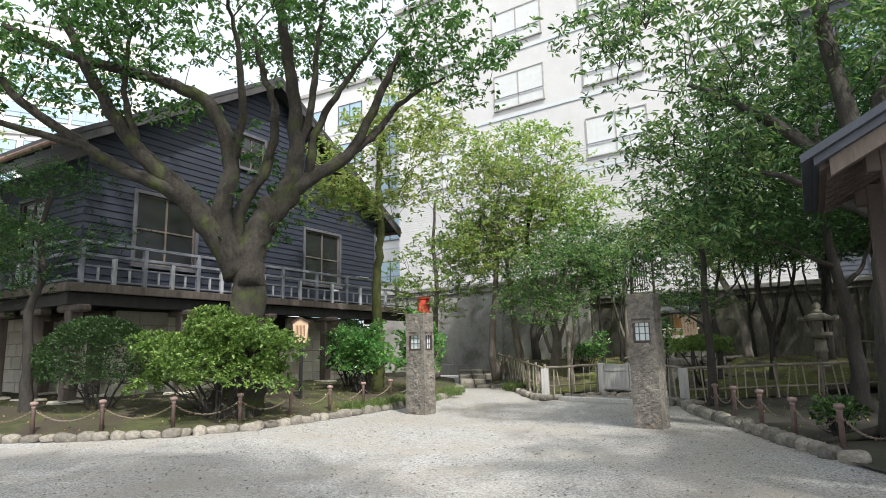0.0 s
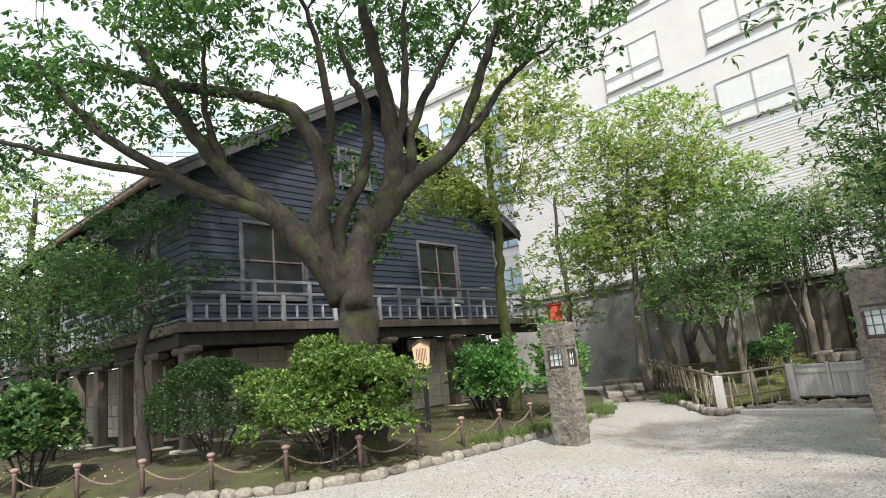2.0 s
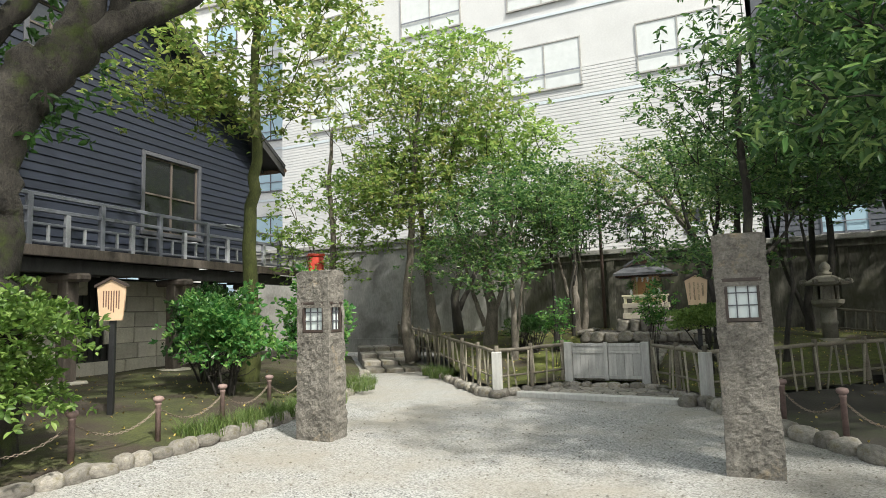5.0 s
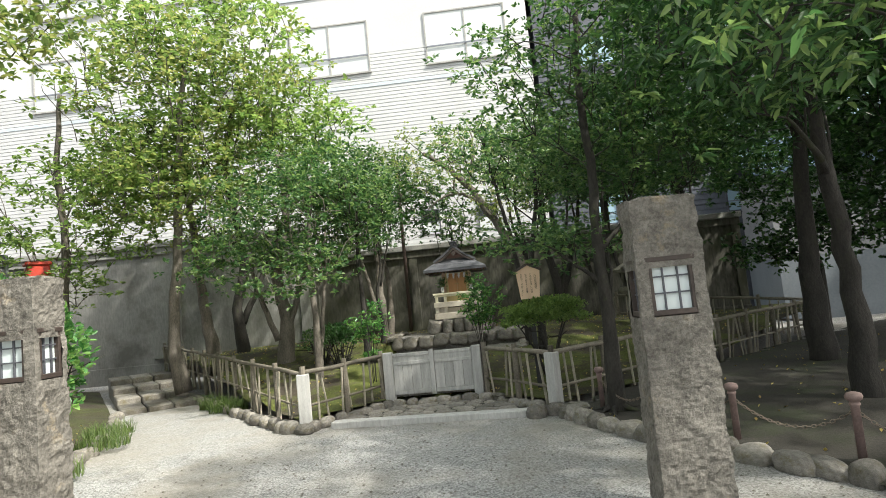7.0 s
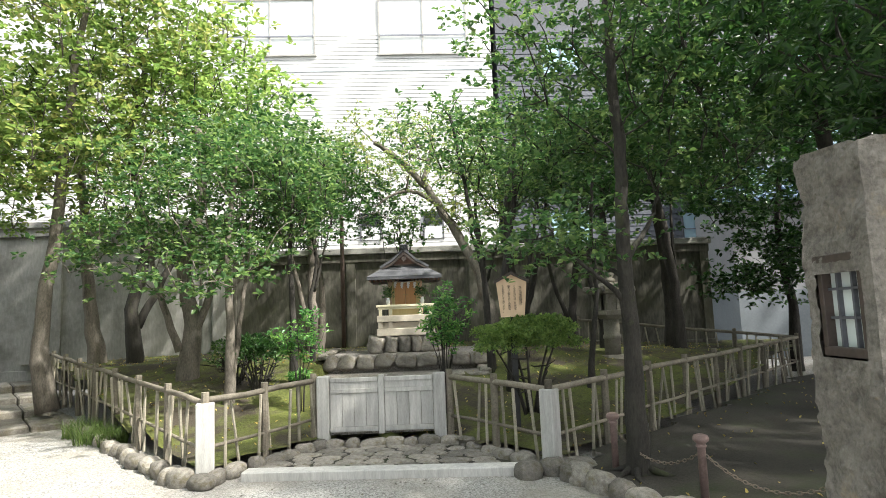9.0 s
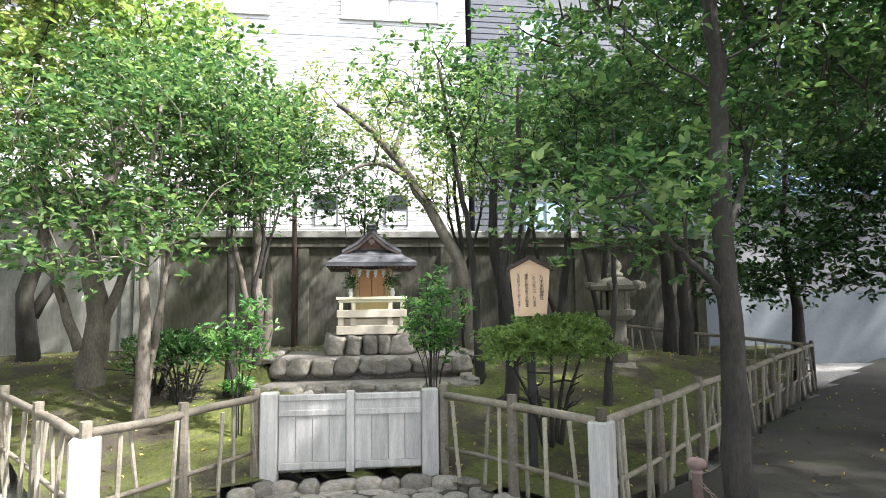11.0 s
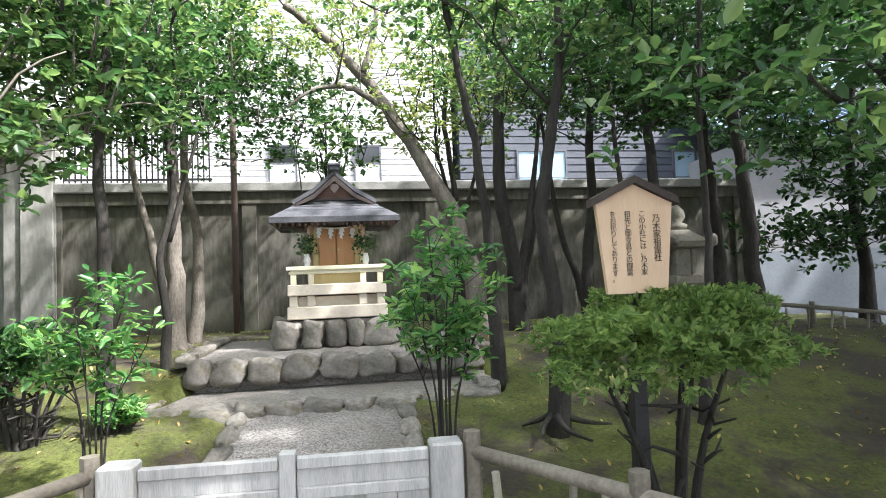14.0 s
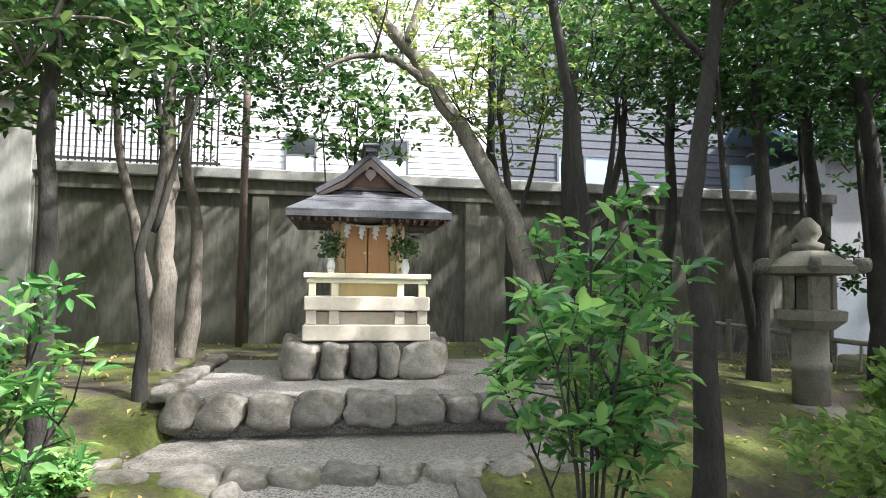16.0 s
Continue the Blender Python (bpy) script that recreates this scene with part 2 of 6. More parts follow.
# outbuilding plaster set darker than it is: tree shade put into the colour
M_PLASTER = surface("shade_greyed_plaster", (0.17, 0.175, 0.185), (0.24, 0.245, 0.255), 0.6, 14, 0.85, 0.1)
M_PLASTER_LOW = surface("blue_grey_plaster", (0.12, 0.14, 0.16), (0.18, 0.2, 0.22), 0.6, 14, 0.85, 0.1)
M_BLUE_TILE = surface("blue_roof_tile", (0.05, 0.08, 0.13), (0.1, 0.15, 0.22), 3, 30, 0.4, 0.2)
M_POLE = surface("rusty_pole", (0.06, 0.04, 0.035), (0.15, 0.1, 0.085), 5, 50, 0.7, 0.3, stretch=(3, 3, 0.4))
M_RED = surface("red_enamel", (0.4, 0.03, 0.02), (0.52, 0.06, 0.035), 6, 50, 0.4, 0.1)
M_SHRINE_LANTERN = surface("lantern_stone", (0.12, 0.11, 0.09), (0.27, 0.25, 0.21), 6, 50, 0.9, 0.6, spot=(0.09, 0.09, 0.05), spot_scale=3)
M_BLACK = surface("black_iron", (0.012, 0.012, 0.013), (0.03, 0.03, 0.032), 8, 60, 0.5, 0.2)
M_CURTAIN = surface("beige_curtain", (0.4, 0.34, 0.26), (0.55, 0.48, 0.38), 6, 30, 0.9, 0.2, stretch=(6, 6, 0.4))

# ---- building blocks ----
def part(name, bm, mat, parent=None, label="", smooth=False):
    me = bpy.data.meshes.new(name)
    bm.to_mesh(me)
    bm.free()
    if smooth:
        me.polygons.foreach_set("use_smooth", [True] * len(me.polygons))
    me.materials.append(mat)
    ob = new(name, me)
    if parent is not None:
        ob.parent = parent
    if label:
        tagged(ob, label)
    return ob


def share(name, me, m, parent):
    ob = new(name, me)
    ob.parent = parent
    ob.matrix_basis = m
    return ob


def empty(name, m, label, category, group="", kind=""):
    ob = new(name)
    ob.matrix_basis = m
    return tagged(ob, label, category, group, kind)


def box(bm, x0, y0, z0, x1, y1, z1, bev=0.0, m=None):
    r = bmesh.ops.create_cube(bm, size=1.0)
    vs = r["verts"]
    bmesh.ops.scale(bm, vec=(x1 - x0, y1 - y0, z1 - z0), verts=vs)
    bmesh.ops.translate(bm, vec=((x0 + x1) / 2, (y0 + y1) / 2, (z0 + z1) / 2), verts=vs)
    if bev:
        es = list({e for v in vs for e in v.link_edges})
        out = bmesh.ops.bevel(bm, geom=es, offset=bev, segments=1, affect="EDGES", profile=0.5)
        vs = list({v for f in out["faces"] for v in f.verts} | {v for v in vs if v.is_valid})
    if m is not None:
        bmesh.ops.transform(bm, matrix=m, verts=vs)
    return bm


def boxed(x0, y0, z0, x1, y1, z1, bev=0.0, m=None):
    return box(bmesh.new(), x0, y0, z0, x1, y1, z1, bev, m)


def tube(bm, pts, radii, sides=8):
    """A tapered tube along points."""
    rings = []
    pts = [Vector(p) for p in pts]
    side = Vector((1, 0, 0))
    for i, p in enumerate(pts):
        d = (pts[min(i + 1, len(pts) - 1)] - pts[max(i - 1, 0)]).normalized()
        if abs(d.dot(side)) > 0.95:
            side = Vector((0, 1, 0))
        side = (side - d * side.dot(d)).normalized()
        up = d.cross(side)
        r = radii[i] if isinstance(radii, (list, tuple)) else radii
        rings.append([bm.verts.new(p + (side * math.cos(a) + up * math.sin(a)) * r) for a in (2 * math.pi * k / sides for k in range(sides))])
    for a, b in zip(rings, rings[1:]):
        for k in range(sides):
            bm.faces.new((a[k], a[(k + 1) % sides], b[(k + 1) % sides], b[k]))
    bm.faces.new(rings[0][::-1])
    bm.faces.new(rings[-1])
    return bm


def lathe(bm, profile, sides=16):
    """A turned shape from (radius, height) pairs."""
    rings = [[bm.verts.new((r * math.cos(2 * math.pi * k / sides), r * math.sin(2 * math.pi * k / sides), z)) for k in range(sides)] for r, z in profile]
    for a, b in zip(rings, rings[1:]):
        for k in range(sides):
            bm.faces.new((a[k], a[(k + 1) % sides], b[(k + 1) % sides], b[k]))
    bm.faces.new(rings[0][::-1])
    bm.faces.new(rings[-1])
    return bm


def smoothed(pts, n):
    """Points along a soft curve through pts."""
    pts = [Vector(p) for p in pts]
    ext = [pts[0] * 2 - pts[1]] + pts + [pts[-1] * 2 - pts[-2]]
    out = []
    for i in range(len(pts) - 1):
        a, b, c, d = ext[i:i + 4]
        for k in range(n):
            t = k / n
            out.append(0.5 * ((2 * b) + (c - a) * t + (2 * a - 5 * b + 4 * c - d) * t * t + (3 * b - a - 3 * c + d) * t ** 3))
    return out + [pts[-1]]


def prism(bm, outline, y0, y1):
    """An outline in x and z, drawn out along y."""
    a = [bm.verts.new((x, y0, z)) for x, z in outline]
    b = [bm.verts.new((x, y1, z)) for x, z in outline]
    n = len(outline)
    bm.faces.new(a)
    bm.faces.new(b[::-1])
    for k in range(n):
        bm.faces.new((a[k], b[k], b[(k + 1) % n], a[(k + 1) % n]))
    bmesh.ops.recalc_face_normals(bm, faces=bm.faces)
    return bm


def stone_mesh(name, seed, mat, rough=0.16, flat=0.75):
    """A rounded field stone of about unit size."""
    bm = bmesh.new()
    bmesh.ops.create_icosphere(bm, subdivisions=3, radius=0.5)
    for v in bm.verts:
        c = v.co
        for k in range(3):
            c[k] = math.copysign(abs(c[k] * 2) ** flat / 2, c[k])
        q = c + Vector((seed * 3.1, 1.3, seed))
        v.co = c * (1 + rough * noise.noise(q * 2.3) + rough * 0.35 * noise.noise(q * 6.1))
    me = bpy.data.meshes.new(name)
    bm.to_mesh(me)
    bm.free()
    me.polygons.foreach_set("use_smooth", [True] * len(me.polygons))
    me.materials.append(mat)
    return me


STONES = [stone_mesh("stone", k, M_STONE) for k in range(6)]


def leaf_mesh(name, centres, size, mat, rng, flat=0.5, long=1.7, fold=0.25, droop=0.0, away=None):
    """Many leaves, each two halves folded along the midrib, at the centres given; away: the way each one points."""
    n = len(centres)
    normal = rng.normal(size=(n, 3)) * (1 - flat)
    normal[:, 2] += flat * 1.4
    normal /= np.linalg.norm(normal, axis=1, keepdims=True)
    along = rng.normal(size=(n, 3)) if away is None else away + rng.normal(size=(n, 3)) * 0.2
    along[:, 2] -= droop
    along /= np.linalg.norm(along, axis=1, keepdims=True)
    normal -= along * np.sum(along * normal, axis=1, keepdims=True)
    normal /= np.linalg.norm(normal, axis=1, keepdims=True) + 1e-6
    across = np.cross(normal, along)
    s = size * rng.uniform(0.65, 1.3, size=(n, 1))
    w = s / long
    c = np.asarray(centres)
    rows = [c - along * s * 0.5]
    for side in (1, -1):
        for t, wide in ((-0.12, 0.5), (0.24, 0.36)):
            rows.append(c + along * s * t + across * w * wide * side + normal * w * fold * (wide / 0.5))
    rows.append(c + along * s * 0.5 - normal * s * 0.06)
    verts = np.stack(rows, axis=1).reshape(-1, 3)
    idx = np.arange(n)[:, None] * 6
    quads = np.concatenate([idx + k for k in (0, 5, 2, 1, 0, 3, 4, 5)], axis=1).reshape(-1)
    me = bpy.data.meshes.new(name)
    me.vertices.add(n * 6)
    me.vertices.foreach_set("co", verts.astype(np.float32).reshape(-1))
    me.loops.add(n * 8)
    me.loops.foreach_set("vertex_index", quads.astype(np.int32))
    me.polygons.add(n * 2)
    me.polygons.foreach_set("loop_start", np.arange(0, n * 8, 4, dtype=np.int32))
    me.update(calc_edges=True)
    me.materials.append(mat)
    return me


def sprays(rng, centres, per, clump, squash, leaf, whorl=7):
    """Whorls of leaves about twig ends round each centre: the leaves' places and the ways they point."""
    n, k = len(centres), max(1, per // whorl)
    spread = np.repeat(rng.uniform(0.5, 1.3, size=(n, 1)), k, axis=0)
    tips = np.repeat(centres, k, axis=0) + rng.normal(size=(n * k, 3)) * (clump, clump, clump * squash) * spread
    m = len(tips) * whorl
    away = rng.normal(size=(m, 3)) * (1, 1, 0.45) + (0, 0, 0.15)
    away /= np.linalg.norm(away, axis=1, keepdims=True)
    return np.repeat(tips, whorl, axis=0) + away * leaf * rng.uniform(0.45, 1.0, size=(m, 1)), away


def crown_points(rng, blobs):
    """Clump centres in ellipsoids: x, y, z, rx, ry, rz, clumps."""
    out = []
    for x, y, z, rx, ry, rz, n in blobs:
        d = rng.normal(size=(n, 3))
        d /= np.linalg.norm(d, axis=1, keepdims=True)
        d *= rng.uniform(0.25, 1.0, size=(n, 1)) ** 0.45
        out.append(d * (rx, ry, rz) + (x, y, z))
    return np.concatenate(out)


def tree(name, label, base, trunk, radius, blobs, leaf, mat_leaf, mat_bark=M_BARK, limbs=(), per=60, clump=0.35, twig=0.012,
         seed=1, flat=0.5, droop=0.0, long=1.8, roots=0, squash=0.45, category="tree", start=0.45, group="", taper=0.62):
    """A tree: trunk and limbs through the points given (from its base), branches that reach to every clump, and leaves."""
    rng = np.random.default_rng(seed)
    top = empty(name, Matrix.Translation(base), label, category, group)
    bm = bmesh.new()
    guides = []
    line = smoothed([(0, 0, -0.25)] + list(trunk), 5)
    k = len(line)
    rr = [radius * (1.35 - 0.35 * min(1, i / 5)) * (1 - taper * i / (k - 1)) for i in range(k)]
    line = [p + Vector((rng.normal(), rng.normal(), 0)) * min(radius * 0.12, 0.03) for p in line]
    tube(bm, line, rr, 26 if radius > 0.4 else 12 if radius > 0.2 else 8)
    guides += [(p, r) for i, (p, r) in enumerate(zip(line, rr)) if i > k * start]
    for pts, r in limbs:
        l2 = smoothed(pts, 6)
        l2 = [p + Vector(rng.normal(size=3)) * min(r * 0.2, 0.016) for p in l2]
        r2 = [r * (1 - 0.75 * i / (len(l2) - 1)) for i in range(len(l2))]
        tube(bm, l2, r2, 9)
        guides += list(zip(l2, r2))[2:]
    for j in range(roots):
        a = 2 * math.pi * (j + rng.uniform(0, 0.6)) / roots
        ln = min(1.1, radius * rng.uniform(3.0, 6.0))
        pts = [Vector((math.cos(a + q * 0.5) * ln * q + math.cos(a) * radius * 0.5, math.sin(a + q * 0.5) * ln * q + math.sin(a) * radius * 0.5, radius * 0.7 * (1 - q) ** 2 - 0.05 * q)) for q in (0, 0.3, 0.6, 1.0)]
        tube(bm, smoothed(pts, 3), [radius * 0.42 * (1 - 0.08 * i) for i in range(10)], 6)
    if radius > 0.2:
        for v in bm.verts:
            q = v.co * 4.5
            v.co += Vector((noise.noise(q), noise.noise(q + Vector((9, 0, 0))), 0)) * 0.035
    per, clump = int(per * 0.95), clump * 1.1
    cl = crown_points(rng, [(*b[:6], int(b[6] * 1.15)) for b in blobs]) - np.array(base)
    gp = np.array([g[0] for g in guides])
    order = np.argsort(np.min(np.linalg.norm(cl[:, None] - gp[None], axis=2), axis=1))
    gl, gr = [Vector(g[0]) for g in guides], [g[1] for g in guides]
    arr = list(gp)
    for i in order:
        c = Vector(cl[i])
        dd = np.linalg.norm(np.array(arr) - cl[i] + np.array((0, 0, 0.35)), axis=1)
        j = int(np.argmin(dd))
        a, ra = gl[j], gr[j]
        ln = (c - a).length
        r0 = max(twig, min(ra * 0.55, 0.008 + ln * 0.016))
        mid = (a + c) / 2 + Vector(rng.normal(size=3)) * ln * 0.1 + Vector((0, 0, ln * 0.07))
        pts = smoothed([a, mid, c], 2)
        tube(bm, pts, [r0 * (1 - 0.16 * q) for q in range(5)], 4)
        for q, p in enumerate(pts[1:]):
            gl.append(p), gr.append(r0 * (0.8 - 0.13 * q)), arr.append(np.array(p))
    part("trunk", bm, mat_bark, top, smooth=True)
    pos, away = sprays(rng, cl, per, clump, squash, leaf)
    crown = new("crown", leaf_mesh("crown", pos, leaf, mat_leaf, rng, max(flat, 0.55), long, 0.25, droop * 0.6, away))
    crown.parent = top
    return top


def bush(name, label, base, radii, count, leaf, mat, seed, category="shrub", stems=9, shell=0.25, lump=0.12, flat=0.4, lo=0.1):
    """A shrub: stems from the ground and a shell of leaves round an uneven dome."""
    rng = np.random.default_rng(seed)
    top = empty(name, Matrix.Translation(base), label, category)
    rx, ry, rz = radii
    bm = bmesh.new()
    for k in range(stems):
        a, q = 2 * math.pi * k / stems + rng.uniform(0, 0.5), rng.uniform(0.35, 0.85)
        tip = Vector((math.cos(a) * rx * q, math.sin(a) * ry * q, lo + rz * rng.uniform(0.7, 1.25)))
        s = Vector((math.cos(a) * rx * 0.12, math.sin(a) * ry * 0.12, -0.1))
        mid = Vector((tip.x * 0.45, tip.y * 0.45, tip.z * 0.4))
        pts = smoothed([s, mid, tip], 4)
        tube(bm, pts, [0.032 * (1 - 0.09 * i) for i in range(9)], 6)
        for j in range(5):
            o = pts[rng.integers(3, 8)]
            e = o + Vector((rng.normal() * rx * 0.25, rng.normal() * ry * 0.25, rz * 0.3 * rng.uniform(0.2, 1)))
            tube(bm, [o, (o + e) / 2 + Vector(rng.normal(size=3)) * 0.03, e], [0.013, 0.01, 0.006], 4)
    part("stemwork", bm, M_BARK_DARK, top, smooth=True)
    d = rng.normal(size=(count, 3))
    d /= np.linalg.norm(d, axis=1, keepdims=True)
    d[:, 2] = np.where(d[:, 2] < -0.45, -d[:, 2], d[:, 2])
    ph = rng.uniform(0, 6, size=6)
    bumps = (np.sin(d[:, 0] * 5 + ph[0]) * np.sin(d[:, 1] * 6 + ph[1]) + np.sin(d[:, 2] * 7 + ph[2] + d[:, 0] * 4) + 0.6 * np.sin(d[:, 0] * 13 + ph[3]) * np.sin(d[:, 1] * 12 + d[:, 2] * 9 + ph[4]))
    rad = 1 + lump * bumps * 0.6 - np.abs(rng.normal(size=count)) * shell
    p = d * rad[:, None] * (rx, ry, rz)
    p[:, 2] += rz + lo
    p = p[p[:, 2] > 0.1]
    p = p[: len(p) // 5]
    away = np.repeat(d[: len(p)] * 0.7, 5, axis=0) + rng.normal(size=(len(p) * 5, 3)) * (0.7, 0.7, 0.5) + (0, 0, 0.2)
    away /= np.linalg.norm(away, axis=1, keepdims=True)
    crown = new("crown", leaf_mesh("crown", np.repeat(p, 5, axis=0) + away * leaf * 0.6, leaf, mat, rng, max(flat, 0.55), 2.0, 0.25, 0.0, away))
    crown.parent = top
    return top


def grid_bed(name, inside, x0, x1, y0, y1, step, height, mat, label, category="ground"):
    """A sheet of ground over the cells inside an outline."""
    nx, ny = int((x1 - x0) / step) + 1, int((y1 - y0) / step) + 1
    ids, verts, faces = {}, [], []

    def vert(i, j):
        if (i, j) not in ids:
            x, y = x0 + i * step, y0 + j * step
            ids[(i, j)] = len(verts)
            verts.append((x, y, height(x, y)))
        return ids[(i, j)]
    for i in range(nx - 1):
        for j in range(ny - 1):
            if inside(x0 + (i + 0.5) * step, y0 + (j + 0.5) * step):
                faces.append((vert(i, j), vert(i + 1, j), vert(i + 1, j + 1), vert(i, j + 1)))
    me = bpy.data.meshes.new(name)
    me.from_pydata(verts, [], faces)
    me.polygons.foreach_set("use_smooth", [True] * len(me.polygons))
    me.materials.append(mat)
    return tagged(new(name, me), label, category, "", "structure")


def inside_polygon(poly):
    def test(x, y):
        hit, n = False, len(poly)
        for k in range(n):
            (xa, ya), (xb, yb) = poly[k], poly[(k + 1) % n]
            if (ya > y) != (yb > y) and x < (xb - xa) * (y - ya) / (yb - ya) + xa:
                hit = not hit
        return hit
    return test


def clamp01(v):
    return max(0.0, min(1.0, v))


def distance_to(line, x, y):
    best = 1e9
    for (xa, ya), (xb, yb) in zip(line, line[1:]):
        dx, dy = xb - xa, yb - ya
        t = clamp01(((x - xa) * dx + (y - ya) * dy) / (dx * dx + dy * dy))
        best = min(best, math.hypot(x - xa - t * dx, y - ya - t * dy))
    return best


# ---- plan ----
LEFT_EDGE = [(-19, 10.9), (-13, 10.9), (-8.2, 11.15), (-6.6, 11.2), (-5.0, 11.5), (-4.0, 12.1), (-3.1, 13.2), (-2.4, 14.3), (-1.3, 16.0), (-0.35, 18.2), (0.25, 20.5), (0.5, 23.2), (0.5, 31)]
RIGHT_EDGE = [(4.9, -1), (4.9, 7.5), (4.95, 9.2), (5.2, 11.2), (5.35, 13.2), (5.6, 14.6)]
FENCE_CORNER, FENCE_RIGHT = (2.85, 17.75), (5.85, 15.25)
GATE_L, GATE_R = (4.6, 18.25), (5.85, 17.25)
FENCE_FAR, FENCE_R_FAR = (2.2, 29.2), (15.6, 16.4)
SHRINE = (8.14, 21.25)
TURN_S = -36.4
ES, FS = Vector((0.805, -0.593)), Vector((0.593, 0.805))


def yard(x, y):
    """Sideways and backward distance from the shrine's front."""
    dx, dy = x - SHRINE[0], y - SHRINE[1]
    return dx * ES.x + dy * ES.y, dx * FS.x + dy * FS.y


def yard_height(x, y):
    r, q = yard(x, y)
    z = 0.18 + 0.84 * clamp01((q + 4.6) / 4.2) ** 1.1
    if abs(r) < 1.6 and -1.7 < q < 1.5:
        z -= 0.3
    if -1.1 < r < 0.65 and -4.4 < q < -1.6:
        z -= 0.12
    z -= 0.25 * clamp01((r - 2.5) / 5) + 0.12 * clamp01((-r - 4) / 6)
    return z + 0.05 * noise.noise((x * 0.8, y * 0.8, 0)) + 0.015 * noise.noise((x * 4, y * 4, 1))


def left_height(x, y):
    d = distance_to(LEFT_EDGE, x, y)
    return 0.08 + 0.36 * clamp01(d / 2.6) ** 0.8 + 0.05 * noise.noise((x * 0.7, y * 0.7, 4)) + 0.012 * noise.noise((x * 4, y * 4, 1))


def right_height(x, y):
    d = distance_to(RIGHT_EDGE, x, y)
    return 0.07 + 0.1 * clamp01(d / 2) + 0.04 * noise.noise((x * 0.7, y * 0.7, 9)) + 0.012 * noise.noise((x * 4, y * 4, 1))


def ground_height(x, y):
    if abs(x) > 60 or abs(y) > 60:
        return 0.0
    return 0.03 + 0.02 * noise.noise((x * 0.35, y * 0.35, 0))


def ground_sheet():
    xs = sorted([-900, -300, -120, -60] + [-40 + k for k in range(81)] + [60, 120, 300, 900])
    verts = [(x, y, ground_height(x, y) if -1000 < x else 0) for x in xs for y in xs]
    n = len(xs)
    faces = [(i * n + j, (i + 1) * n + j, (i + 1) * n + j + 1, i * n + j + 1) for i in range(n - 1) for j in range(n - 1)]
    me = bpy.data.meshes.new("ground")
    me.from_pydata(verts, [], faces)
    me.polygons.foreach_set("use_smooth", [True] * len(me.polygons))
    me.materials.append(M_GRAVEL)
    tagged(new("ground", me), "pale grey gravel forecourt with bare trodden patches", "gravel", "", "structure")


ground_sheet()
left_poly = LEFT_EDGE + [(-30, 31), (-30, 10.9)]
grid_bed("ground_moss_bed", inside_polygon(left_poly), -30, 0.6, 10.8, 31, 0.2, left_height, M_MOSS_BED, "mossy garden bed rising gently towards the house")
right_poly = RIGHT_EDGE + [(6.0, 15.1), (15.6, 16.2), (26, 17), (26, -1)]
grid_bed("ground_shaded_bed", inside_polygon(right_poly), 4.8, 26, -1, 17, 0.22, right_height, M_SOIL, "bare shaded soil with thin moss under trees")
yard_poly = [FENCE_CORNER, (3.2, 17.9), GATE_L, GATE_R, (5.95, 15.5), FENCE_RIGHT, FENCE_R_FAR, (19, 18.2), (6.6, 27.2), (2.0, 30.6), FENCE_FAR]
grid_bed("ground_shrine_yard", inside_polygon(yard_poly), 1.8, 20, 15, 31, 0.2, yard_height, M_MOSS, "mossy sloping yard in front of the small shrine")


# ---- stone edging ----
def edging(line, parent, size, seed, gap=0.0, lift=0.05, height=None, start=0.0):
    rng = random.Random(seed)
    pts = [Vector((*p, 0)) for p in line]
    for a, b in zip(pts, pts[1:]):
        ln, d = (b - a).length, (b - a).normalized()
        s = 0.0
        while s < ln:
            w = size * rng.uniform(0.75, 1.45)
            p = a + d * (s + w / 2)
            z = height(p.x, p.y) if height else 0.03
            m = Matrix.LocRotScale((p.x + rng.uniform(-0.03, 0.03), p.y + rng.uniform(-0.03, 0.03), z + lift), Euler((rng.uniform(-0.2, 0.2), rng.uniform(-0.15, 0.15), math.atan2(d.y, d.x) + rng.uniform(-0.2, 0.2))), (w * 1.06, size * rng.uniform(0.7, 1.0), size * rng.uniform(0.6, 0.95)))
            share("stone", rng.choice(STONES), m, parent)
            s += w + gap


def structure(name, label, category):
    return empty(name, Matrix.Identity(4), label, category, "", "structure")


kerb_left = structure("edging_left_bed", "row of rounded grey edging stones along the moss bed", "stone edging")
edging(LEFT_EDGE[1:12], kerb_left, 0.27, 1)
kerb_right = structure("edging_right_bed", "row of rounded edging stones along the shaded bed", "stone edging")
edging(RIGHT_EDGE[1:] + [(5.9, 15.05)], kerb_right, 0.3, 2)
kerb_fence = structure("edging_fence", "rounded stones at the foot of the bamboo fence", "stone edging")
edging([(2.1, 26.5), (2.55, 18.2), (2.75, 17.5)], kerb_fence, 0.3, 3)
edging([(5.35, 15.3), (6.1, 15.0)], kerb_fence, 0.3, 4)
edging([(2.8, 17.5), (3.1, 17.75), (4.4, 18.1)], kerb_fence, 0.26, 5)
edging([(5.95, 17.0), (5.75, 15.7)], kerb_fence, 0.26, 6)
edging([(4.55, 18.05), (5.75, 17.05)], kerb_fence, 0.24, 7, lift=0.08)


